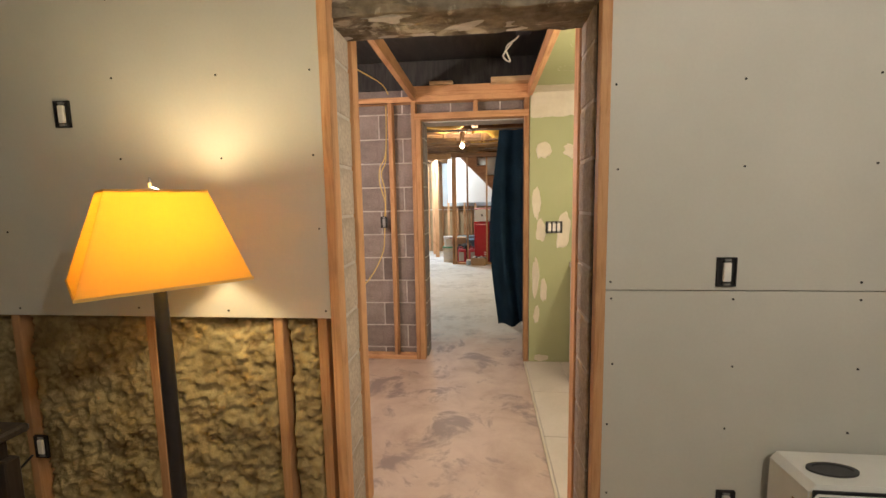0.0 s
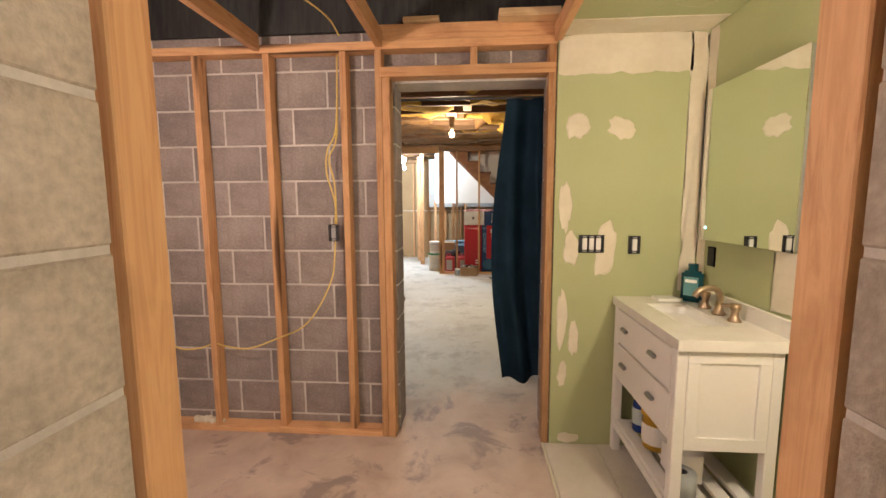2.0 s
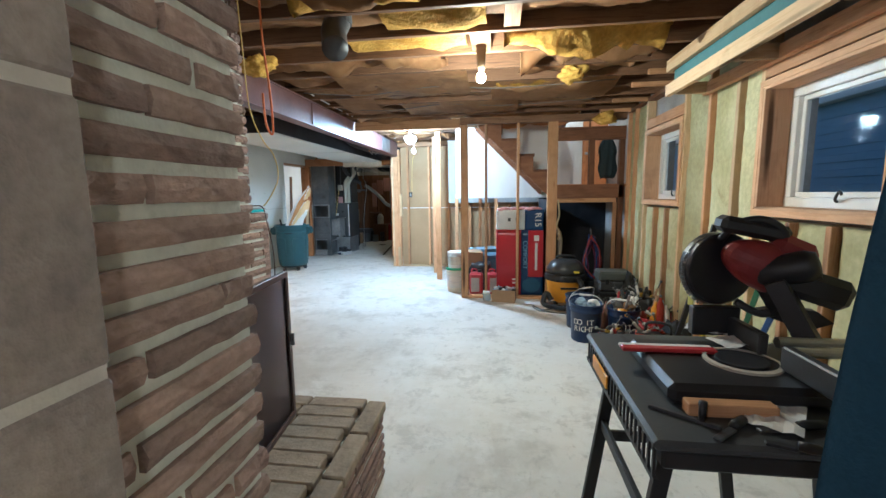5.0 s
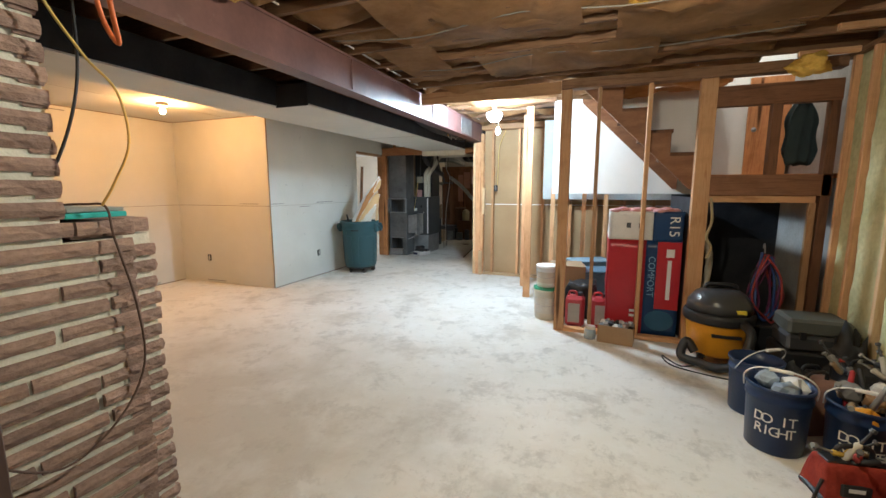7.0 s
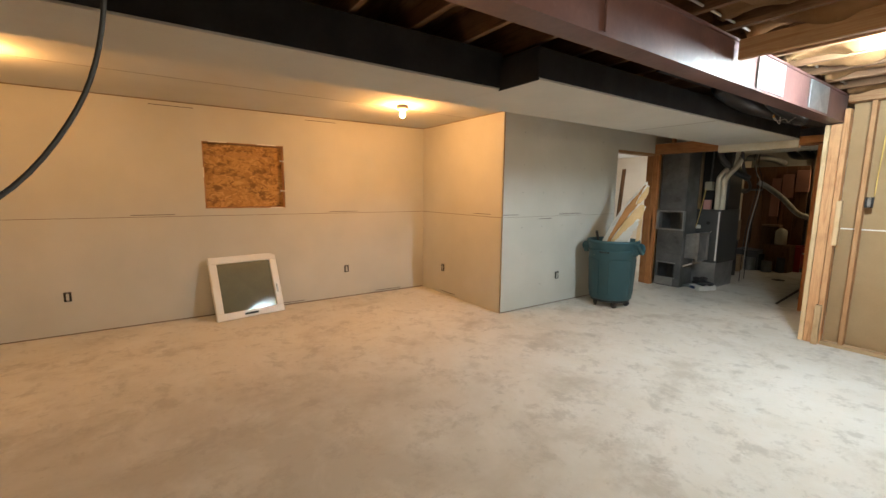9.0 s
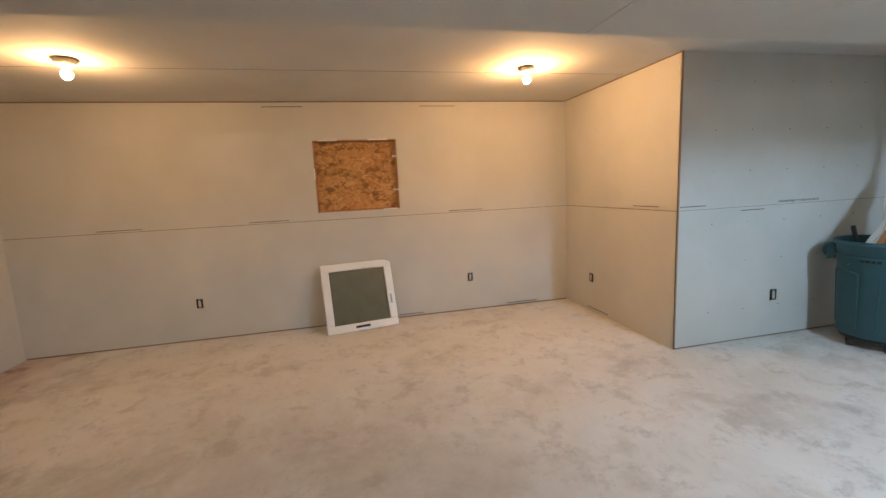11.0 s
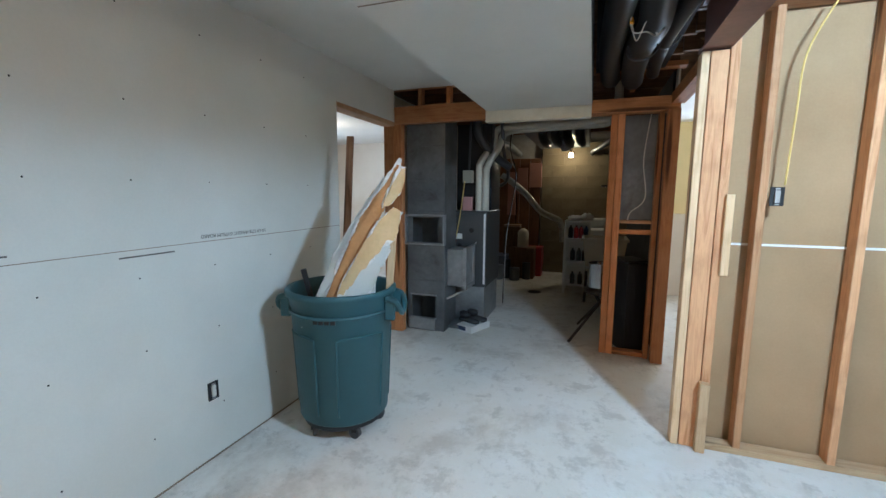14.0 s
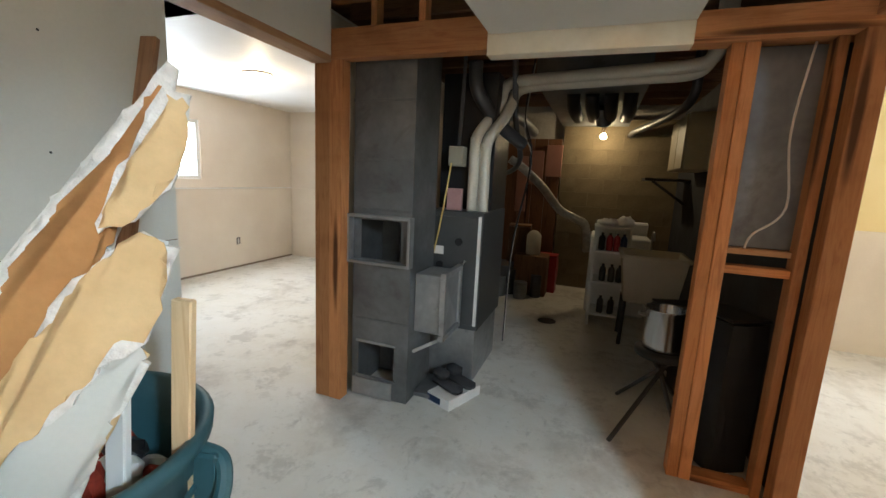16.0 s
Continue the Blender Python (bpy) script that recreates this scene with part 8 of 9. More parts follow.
def furnace():
    ob = thing("furnace", "dark grey gas furnace cabinet with pipes on top", "furnace", pose(0, 0, 0))
    grey = plain("charcoal_enamel", (0.075, 0.078, 0.08), 0.4, 0.2)
    block_of("cabinet", grey, ob, -4.12, 14.17, 0.42, -3.69, 14.88, 1.30, 0.006)
    block_of("blower_base", GALV, ob, -4.10, 14.19, 0.0, -3.71, 14.86, 0.418, 0.004)
    block_of("front_panel", grey, ob, -4.10, 14.158, 0.46, -3.72, 14.169, 1.26, 0.003)
    block_of("edge_strip", PRINT, ob, -3.722, 14.155, 0.46, -3.700, 14.166, 1.27, 0.001)
    part("port", turned([(0.028, 0), (0.028, 0.012)], 20), BLACK, ob, m=pose(-3.86, 14.158, 1.08, 90))
    part("port", turned([(0.028, 0), (0.028, 0.012)], 20), BLACK, ob, m=pose(-4.0, 14.158, 0.90, 90))
    block_of("tag", PRINT, ob, -4.06, 14.14, 0.98, -3.97, 14.146, 1.04, 0.001, "white paper tag")
    block_of("control_box", plain("beige_box", (0.35, 0.33, 0.26)), ob, -3.99, 14.20, 1.62, -3.88, 14.30, 1.76, 0.006)
    block_of("pink_sheet", plain("pink_paper", (0.45, 0.25, 0.24), 0.8), ob, -3.99, 14.21, 1.302, -3.88, 14.26, 1.46, 0.004)
    block_of("coil_plenum", BLACK, ob, -4.12, 14.40, 1.302, -3.70, 14.88, 2.3, 0.004)
    part("wire", tube([(-3.96, 14.19, 1.64), (-3.99, 14.14, 1.3), (-4.03, 14.13, 1.05), (-4.08, 14.13, 0.85)], 0.006, 6), YELLOWCABLE, ob, smooth=True)
    part("wire", tube([(-4.08, 14.13, 0.85), (-3.98, 14.11, 0.80), (-3.86, 14.12, 0.84), (-3.80, 14.14, 0.95)], 0.004, 6), PRINT, ob, smooth=True)
    part("gas_pipe", tube([(-3.93, 14.25, 1.76), (-3.92, 14.25, 2.0), (-3.91, 14.25, 2.5)], 0.013, 8, smooth=False), DARKSTEEL, ob)
    part("flue", tube([(-3.85, 14.3, 2.35), (-3.83, 14.32, 2.15), (-3.70, 14.5, 1.95), (-3.55, 14.7, 1.82)], 0.05, 14), DARKSTEEL, ob, smooth=True)
    return ob


furnace()
vp = thing("vent_pipes", "pair of ivory plastic vent pipes bending along the ceiling", "pipes")
for k, (dx, dy, dz) in enumerate(((0.0, 0.0, 0.0), (0.082, 0.0, -0.02))):
    e = 0.11 * k
    part("pipe", tube([(-3.82 + dx, 14.30, 1.30), (-3.82 + dx, 14.30, 1.55), (-3.82 + dx, 14.30, 1.78 - 0.03 * k), (-3.80 + dx, 14.34, 1.88 - 0.03 * k), (-3.74 + dx, 14.48, 2.02 - 0.02 * k), (-3.71 + dx, 14.55, 2.12 + dz), (-3.69 + dx, 14.56 + e * 0.5, 2.22 + dz), (-3.60 + dx, 14.55 + e, 2.265 + dz), (-3.3, 14.47 + e, 2.262 + dz), (-2.8, 14.33 + e, 2.255 + dz), (-2.50, 14.24 + e, 2.25 + dz), (-2.41, 14.20 + e, 2.29), (-2.38, 14.15 + e, 2.42), (-2.38, 14.12 + e, 2.6)], 0.040, 16), PVC, vp, smooth=True)
for x, z in ((-3.82, 1.76), (-3.745, 1.72)):
    part("coupling", turned([(0.040, 0), (0.040, 0.07)], 16), PVC, vp, m=pose(x, 14.30, z))
td = thing("trunk_duct", "dark sheet metal trunk duct under the furnace room joists", "duct", kind="structure")
block_of("trunk", DGALV, td, -3.52, 14.9, 2.33, -2.66, 17.6, 2.62, 0.004)
for k in range(4):
    part("flex_branch", tube([(-3.25 + 0.16 * k, 15.4, 2.34), (-3.25 + 0.16 * k, 15.5, 2.26), (-3.24 + 0.16 * k, 15.7, 2.22), (-3.24 + 0.16 * k, 16.2, 2.24)], 0.06, 12), BLACK, td, smooth=True)
part("metal_sleeve", tube([(-3.0, 15.9, 2.30), (-2.97, 16.0, 2.15)], 0.07, 16, smooth=False), GALV, td)
for k in range(9):
    y = 13.95 + 0.42 * k
    lumber("joist", JOIST, joists, -4.66, y, 2.56, -1.9, y + 0.04, TOP)
fd = thing("dryer_hose", "silver flexible dryer hose curving down to the dryer", "hose")
part("hose", tube([(-4.0, 16.45, 1.80), (-3.85, 16.5, 1.70), (-3.6, 16.55, 1.48), (-3.38, 16.6, 1.22), (-3.2, 16.7, 1.12), (-3.06, 16.8, 1.02), (-3.02, 16.85, 0.7)], 0.05, 14), surface("foil_hose", (0.35, 0.33, 0.30), (0.5, 0.48, 0.45), 20, 0.35, 0.6, bump=0.8, fine=60), fd, smooth=True)
dr = thing("dryer", "white clothes dryer with a raised control panel", "dryer", pose(-2.65, 16.85, 0))
block_of("cabinet", VINYL, dr, -0.33, -0.33, 0.02, 0.33, 0.33, 0.94, 0.015)
block_of("front_rail", VINYL, dr, -0.32, -0.34, 0.05, -0.27, -0.331, 0.9, 0.003)
part("control_panel", box(bmesh.new(), -0.30, -0.04, 0, 0.30, 0.04, 0.16, 0.015), VINYL, dr, m=pose(0.02, 0.20, 0.94, 15))
part("dial", turned([(0.03, 0), (0.03, 0.02)], 16), DARKSTEEL, dr, m=pose(0.2, 0.17, 1.03, 100))
ct = thing("storage_cart", "narrow white cart with dark bottles", "cart", pose(-2.76, 16.24, 0))
for x in (-0.17, 0.17):
    for y in (-0.18, 0.18):
        block_of("upright", VINYL, ct, x - 0.016, y - 0.016, 0.0, x + 0.016, y + 0.016, 1.08, 0.003)
for z in (0.12, 0.48, 0.82, 1.081):
    block_of("shelf", VINYL, ct, -0.19, -0.20, z, 0.19, 0.20, z + 0.022, 0.004)
block_of("back_sheet", VINYL, ct, -0.18, 0.198, 0.1, 0.18, 0.203, 1.08, 0)
for n, (u0, w) in enumerate(((-0.10, 0.2), (0.06, 0.16))):
    lumps = thing("folded_towel", "crumpled white towel lying on the laundry shelf", "towel", pose(-2.70 + u0, 16.24, 1.103), "towels")
    bm = bmesh.new()
    bmesh.ops.create_uvsphere(bm, u_segments=20, v_segments=12, radius=1)
    for v in bm.verts:
        v.co = Vector((v.co.x * w * 0.6, v.co.y * 0.12, max(0, 0.035 + v.co.z * (0.035 + 0.03 * n)) * (1 + 0.4 * noise.noise(v.co * 3 + Vector((n, 0, 0))))))
    part("cloth", bm, VINYL, lumps, smooth=True)
for k, (dx, z, mt, nm) in enumerate(((-0.10, 0.842, BLACK, "black"), (-0.02, 0.842, RED, "red"), (0.05, 0.842, RED, "red"), (0.12, 0.842, NAVY, "dark blue"), (-0.06, 0.502, BLACK, "black"), (0.03, 0.502, DARKSTEEL, "grey"), (0.11, 0.502, BLACK, "black"), (-0.05, 0.142, DARKSTEEL, "grey"), (0.06, 0.142, BLACK, "black"))):
    bottle("detergent_bottle", -2.76 + dx, 16.12, z, 0.034, 0.19, mt, BLACK, nm + " detergent bottle on the white cart")


def utility_sink():
    ob = thing("utility_sink", "ivory plastic laundry sink on black legs", "sink", pose(-2.39, 15.78, 0) @ Matrix.Diagonal((0.87, 1, 1.03, 1)))
    ivory = plain("ivory_sink", (0.52, 0.47, 0.37), 0.4)
    bm = bmesh.new()
    rings = []
    for hx, hy, z in ((0.26, 0.19, 0.42), (0.32, 0.24, 0.84), (0.345, 0.265, 0.845), (0.345, 0.265, 0.875), (0.31, 0.23, 0.875), (0.25, 0.18, 0.45)):
        rings.append([bm.verts.new((sx * hx, sy * hy, z)) for sx, sy in ((-1, -1), (1, -1), (1, 1), (-1, 1))])
    for lo, hi in zip(rings, rings[1:]):
        for k in range(4):
            bm.faces.new((lo[k], lo[(k + 1) % 4], hi[(k + 1) % 4], hi[k]))
    bm.faces.new(rings[0][::-1]), bm.faces.new(rings[-1])
    part("tub", bm, ivory, ob)
    for x in (-0.25, 0.25):
        for y in (-0.18, 0.18):
            strut("leg", BLACK, ob, (x * 1.05, y * 1.05, 0), (x, y, 0.43), 0.035, 0.035)
    part("tap", tube([(0, 0.2, 0.875), (0, 0.2, 1.02), (0, 0.12, 1.06), (0, 0.04, 1.0)], 0.012, 10), STEEL, ob, smooth=True)
    return ob


utility_sink()


def stool():
    ob = thing("folding_stool", "black folding stool with splayed legs", "stool", pose(-2.45, 14.25, 0) @ Matrix.Diagonal((1, 1, 1.12, 1)))
    part("seat", turned([(0.15, 0.40), (0.17, 0.41), (0.17, 0.44), (0.15, 0.45)], 28), BLACK, ob, smooth=True)
    for dx, dy in ((-0.29, -0.40), (0.12, -0.30), (-0.22, 0.25), (0.2, 0.28)):
        strut("leg", DARKSTEEL, ob, (dx, dy, 0.0), (-dx * 0.3, -dy * 0.2, 0.40), 0.022, 0.022)
    return ob


stool()
pot = thing("stock_pot", "large stainless steel pot on a folding stool", "pot", pose(-2.45, 14.25, 0.504) @ Matrix.Diagonal((0.93, 0.93, 1.30, 1)))
part("vessel", turned([(0.135, 0), (0.14, 0.01), (0.14, 0.20), (0.15, 0.205), (0.142, 0.208), (0.132, 0.20), (0.130, 0.015), (0.01, 0.012)], 32), plain("polished_steel", (0.6, 0.6, 0.6), 0.2, 1.0), pot, smooth=True)
for s in (-1, 1):
    part("loop_handle", tube([(s * 0.14, -0.04, 0.16), (s * 0.175, -0.03, 0.165), (s * 0.175, 0.03, 0.165), (s * 0.14, 0.04, 0.16)], 0.006, 8), STEEL, pot, smooth=True)
wc = thing("wall_cabinet", "yellowed wall cabinet above the laundry sink", "cabinet")
yc = plain("yellowed_paint", (0.46, 0.38, 0.22), 0.5)
block_of("body", yc, wc, -2.22, 15.9, 1.72, -1.89, 16.75, 2.25, 0.004)
for y in (15.91, 16.335):
    block_of("door", yc, wc, -2.24, y, 1.73, -2.222, y + 0.41, 2.24, 0.004)
sf = thing("wall_shelf", "dark wall shelf on a bracket beside the cabinet", "shelf")
block_of("board", BLACK, sf, -2.45, 16.85, 1.62, -1.89, 17.25, 1.65, 0.003)
strut("bracket", BLACK, sf, (-2.35, 17.05, 1.62), (-1.90, 17.05, 1.30), 0.03, 0.03)
rb = thing("panelled_wall", "red-brown boarded wall at the back of the furnace room", "wall", kind="structure")
for k in range(6):
    lumber("board", DARKFIR, rb, -4.64 + 0.19 * k, 17.55, 0, -4.455 + 0.19 * k, 17.575, 2.15)
bw2 = thing("block_partition", "grey block partition at the back of the furnace room", "wall", kind="structure")
# Block and mortar darkened alike: the dim light is in their colour.
blk = finish(box(bmesh.new(), -0.200, -0.041, -0.099, 0.200, 0.041, 0.099, 0.003), "block", surface("dim_tan_block", (0.13, 0.10, 0.06), (0.18, 0.14, 0.085), 3, 0.9, bump=0.4, fine=60, vary=0.08))
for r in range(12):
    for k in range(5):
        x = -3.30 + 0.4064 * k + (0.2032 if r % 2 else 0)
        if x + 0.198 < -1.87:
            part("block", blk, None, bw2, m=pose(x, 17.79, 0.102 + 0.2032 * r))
block_of("mortar_bed", surface("dim_tan_mortar", (0.13, 0.10, 0.06), (0.18, 0.145, 0.09), 6, 0.9, bump=0.3), bw2, -3.50, 17.752, 0, -1.89, 17.838, 2.44, 0)
# Boards hold the pink light of this corner in their colour.
pinks = plain("pink_lit_panel", (0.42, 0.20, 0.15), 0.8)
for n, (x0, x1, z0, z1) in enumerate(((-3.70, -3.48, 1.62, 2.06), (-3.92, -3.73, 1.50, 1.98), (-4.10, -3.95, 1.1, 1.9))):
    ob = thing("pink_lit_board", "pink board standing in for a pink-lit patch of the back wall", "board", group="pink boards")
    block_of("board", pinks, ob, x0, 17.50, z0, x1, 17.548, z1, 0.004)
for n, (x, y, z, r, h) in enumerate(((-3.62, 16.9, 0.0, 0.07, 0.3), (-3.80, 16.75, 0, 0.09, 0.22), (-3.98, 16.9, 0, 0.08, 0.34), (-3.66, 17.25, 0, 0.06, 0.42), (-4.1, 16.75, 0, 0.1, 0.26))):
    ob = thing("old_tin", "old dark tin standing by the back wall", "tin", pose(x, y, z), "old tins")
    part("body", turned([(r * 0.97, 0), (r, 0.01), (r, h * 0.95), (r * 0.94, h), (0.01, h)], 18), (DARKSTEEL, DGALV, BLACK)[n % 3], ob)
for n, (x, z) in enumerate(((-3.55, 2.1), (-3.58, 2.0), (-3.62, 2.12), (-4.02, 2.2))):
    cable("hanging_wire", (BLACK, WHITECABLE)[n % 2], [(x, 15.0 + 0.2 * n, 2.56), (x - 0.05, 15.0 + 0.2 * n, z), (x + 0.03, 15.02 + 0.2 * n, 1.7), (x - 0.10, 15.1 + 0.2 * n, 0.9), (x - 0.12, 15.1 + 0.2 * n, 0.01)], 0.006, "loose wire hanging behind the furnace", "wire")
jg = thing("white_jug", "white plastic jug at the back of the furnace room", "jug", pose(-3.72, 17.1, 0.55))
part("body", turned([(0.09, 0), (0.10, 0.01), (0.10, 0.26), (0.06, 0.31), (0.025, 0.33)], 18), PVC, jg, smooth=True)
cr = thing("wooden_crate", "old wooden crate holding a jug", "crate", pose(-3.72, 17.1, 0))
block_of("crate", JOIST, cr, -0.22, -0.18, 0, 0.22, 0.18, 0.548, 0.006)
for k, (x, y, s) in enumerate(((-4.2, 17.0, 0.45), (-4.3, 16.4, 0.35))):
    ob = thing("storage_box", "dark storage box at the back of the furnace room", "box", pose(x, y, 0, 0, 0, 8 * k))
    block_of("box", CARD if k else DARKSTEEL, ob, -s / 2, -s / 2, 0, s / 2, s / 2, s * 0.9, 0.006)
dp = thing("floor_drain", "dark round floor drain stain in the slab", "drain", pose(-3.35, 15.95, 0))
part("grate", turned([(0.10, 0.001), (0.10, 0.004)], 24), BLACK, dp)
bxs = thing("flat_carton", "white and blue printed carton lying by the duct", "carton", pose(-3.76, 13.93, 0, 0, 0, -22))
block_of("carton", PRINT, bxs, -0.10, -0.17, 0, 0.10, 0.17, 0.075, 0.002)
block_of("print_band", NAVY, bxs, -0.101, -0.1715, 0.015, 0.02, -0.1695, 0.06, 0)
sh = thing("work_boots", "dark low work boots lying on a carton", "boots", pose(-3.78, 13.96, 0.075, 0, 0, 60) @ Matrix.Diagonal((1, 1, 0.55, 1)))
for s in (-1, 1):
    bm = bmesh.new()
    box(bm, s * 0.06 - 0.045, -0.14, 0, s * 0.06 + 0.045, 0.13, 0.09)
    box(bm, s * 0.06 - 0.042, 0.0, 0.088, s * 0.06 + 0.042, 0.125, 0.20)
    bmesh.ops.bevel(bm, geom=bm.edges[:], offset=0.02, segments=2, affect="EDGES")
    part("boot", bm, plain("dark_boot_%d" % (s + 1), (0.05, 0.05, 0.055), 0.8), sh, smooth=True)
bulb(-2.97, 17.42, 2.18, BULB, "bare bulb at the back of the furnace room", 0.12, 0.04)
# backing board between the twin studs
block_of("back_panel", DGALV, hw, -2.335, 13.72, 1.27, -2.07, 13.73, 2.19, 0, "grey sheet between the studs")
cable("white_wire", WHITECABLE, [(-2.27, 13.66, 1.27), (-2.25, 13.65, 1.34), (-2.14, 13.65, 1.47), (-2.17, 13.66, 1.8), (-2.13, 13.68, 2.19)], 0.005, "white wire hanging between the studs")

# ---- bedrooms ----
cl_ = thing("ceiling_light", "round glass flush ceiling light glowing warm", "ceiling light", pose(-6.47, 14.98, 2.53))
part("pan", turned([(0.15, -0.02), (0.15, 0.0)], 28), STEEL, cl_)
lit = part("diffuser", turned([(0.01, -0.10), (0.07, -0.09), (0.12, -0.06), (0.14, -0.021)], 28), glow("diffuser_glow", (1, 0.74, 0.42), 22), cl_, smooth=True)
lit.visible_shadow = False
led = thing("wall_ledge", "primed lower wall standing proud with a ledge", "ledge", kind="structure")
block_of("panel", PEACH, led, -8.149, 10.28, 0, -8.11, 17.42, 1.22, 0.004)
block_of("panel", PEACH, led, -8.109, 17.42, 0, -4.66, 17.459, 1.22, 0.004)
block_of("panel", PEACH, led, -1.85, 16.46, 0, 1.79, 16.499, 1.22, 0.004)
block_of("cap", PRINT, led, -8.149, 10.28, 1.2205, -8.10, 17.415, 1.235, 0.002)
block_of("gap", SEAM, led, -8.109, 10.3, 0.0, -8.1075, 17.41, 0.03, 0)
wall_box(pose(-8.108, 16.2, 0.42, 0, 0, 90), 1, WHITEPAINT, "white outlet on the primed bedroom wall")
for nm, axis, at, a0, a1, z0, z1 in (("window_3", "x", -8.22, 14.75, 15.65, 1.35, 2.15), ("window_4", "y", 16.54, -1.20, -0.78, 1.5, 2.08)):
    ob = thing(nm, "white bedroom window with daylight behind", "window", kind="structure")
    bm = bmesh.new()
    for p, q, r, s in ((a0, z0, a1, z0 + 0.05), (a0, z1 - 0.05, a1, z1), (a0, z0 + 0.05, a0 + 0.05, z1 - 0.05), (a1 - 0.05, z0 + 0.05, a1, z1 - 0.05)):
        if axis == "x":
            box(bm, at, p, q, at + 0.05, r, s, 0.004)
        else:
            box(bm, p, at, q, r, at + 0.05, s, 0.004)
    part("sash", bm, VINYL, ob)
    if axis == "x":
        pn = block_of("pane", GLASS, ob, at + 0.02, a0 + 0.05, z0 + 0.05, at + 0.024, a1 - 0.05, z1 - 0.05, 0)
    else:
        pn = block_of("pane", GLASS, ob, a0 + 0.05, at + 0.02, z0 + 0.05, a1 - 0.05, at + 0.024, z1 - 0.05, 0)
    pn.visible_shadow = False


# clutter at the back of the furnace room
for n, (x, y, z, sx, sy, sz, mt, nm, lb) in enumerate((
    (-4.30, 15.6, 0, 0.5, 0.5, 0.7, DARKSTEEL, "storage_bin", "dark storage bin beside the furnace"),
    (-4.15, 15.6, 0.7, 0.3, 0.4, 0.35, CARD, "carton", "brown carton stacked on a storage bin"),
    (-3.55, 17.35, 0, 0.3, 0.25, 0.5, RED, "red_canister", "red canister at the back of the furnace room"),
    (-3.95, 17.3, 0.0, 0.3, 0.3, 0.9, JOIST, "old_cupboard", "old dark wooden cupboard at the back"),
    (-2.10, 14.7, 0, 0.3, 0.4, 0.62, BLACK, "black_sack", "black sack standing by the laundry sink"),
    (-2.15, 15.35, 0, 0.35, 0.4, 0.5, BLACK, "laundry_basket", "black laundry basket under the sink"),
    (-2.20, 13.95, 0, 0.22, 0.3, 0.85, BLACK, "black_case", "tall black case behind the studs"))):
    ob = thing(nm, lb, nm.replace("_", " "), pose(x, y, z, 0, 0, 7 * n - 15))
    bm = box(bmesh.new(), -sx / 2, -sy / 2, 0, sx / 2, sy / 2, sz)
    bmesh.ops.subdivide_edges(bm, edges=bm.edges[:], cuts=4, use_grid_fill=True)
    for v in bm.verts:
        if v.co.z > 0.01:
            v.co += 0.012 * noise.noise_vector(v.co * 7 + Vector((n, 0, 0)))
    part("body", bm, mt, ob)
    block_of("lid", mt, ob, -sx / 2 - 0.005, -sy / 2 - 0.005, sz + 0.012, sx / 2 + 0.005, sy / 2 + 0.005, sz + 0.03, 0.005)
for n, pts in enumerate(([(-4.2, 14.9, 2.3), (-4.1, 15.5, 2.22), (-3.9, 16.3, 2.26), (-3.85, 17.2, 2.2)], [(-3.62, 14.5, 2.5), (-3.6, 14.6, 2.0), (-3.62, 15.0, 1.7), (-3.9, 15.6, 1.6), (-4.2, 16.2, 1.65), (-4.3, 17.56, 1.66)], [(-2.35, 14.98, 2.7), (-2.35, 15.0, 2.5), (-2.36, 15.1, 2.2), (-2.5, 16.0, 2.16), (-2.6, 17.2, 2.22), (-2.62, 17.76, 2.23)])):
    ob = thing("utility_pipe", "dark pipe running under the furnace room joists", "pipe", group="utility pipes")
    part("pipe", tube(pts, (0.06, 0.022, 0.035)[n], 12), (DGALV, DARKSTEEL, DARKSTEEL)[n], ob, smooth=True)


# ---- fireplace ----
fp = thing("fireplace", "long thin brown brick fireplace wall with a raised hearth", "fireplace", kind="structure")
FX, TOPZ, SHZ = -1.20, 2.55, 1.405
core = bmesh.new()
box(core, -2.2, 4.12, 0, FX - 0.009, 5.927, TOPZ)
box(core, -2.2, 5.927, 0, FX - 0.009, 6.077, SHZ - 0.05)
box(core, -2.2, 6.077, 0, FX - 0.079, 6.182, SHZ - 0.05)
box(core, FX - 0.009, 4.12, 0, -0.279, 4.441, TOPZ)
part("mortar_core", core, BRICK_MORTAR, fp)
COURSE, BL = 0.0512, 0.44
rnd = random.Random(5)


def brick_mesh(l, d, h=0.0355, seed=0):
    """A long thin rough-faced brick; its face looks along +x."""
    bm = bmesh.new()
    n = 6
    prof = []
    r2 = random.Random(seed)
    for i in range(n + 1):
        y = -l / 2 + l * i / n
        j = [r2.uniform(-0.0025, 0.0025) for q in range(4)]
        prof.append([bm.verts.new((-d, y, -h / 2)), bm.verts.new((-0.002 + j[0], y, -h / 2 + abs(j[1]) * 0.8)), bm.verts.new((0.003 + j[2], y, j[1])), bm.verts.new((-0.001 + j[3], y, h / 2 - abs(j[0]) * 0.8)), bm.verts.new((-d, y, h / 2))])
    for a, b in zip(prof, prof[1:]):
        for k in range(4):
            bm.faces.new((a[k], a[k + 1], b[k + 1], b[k]))
    bm.faces.new(prof[0]), bm.faces.new(prof[-1][::-1])
    bmesh.ops.recalc_face_normals(bm, faces=bm.faces)
    return finish(bm, "brick", BRICK)


BRICKS = {}


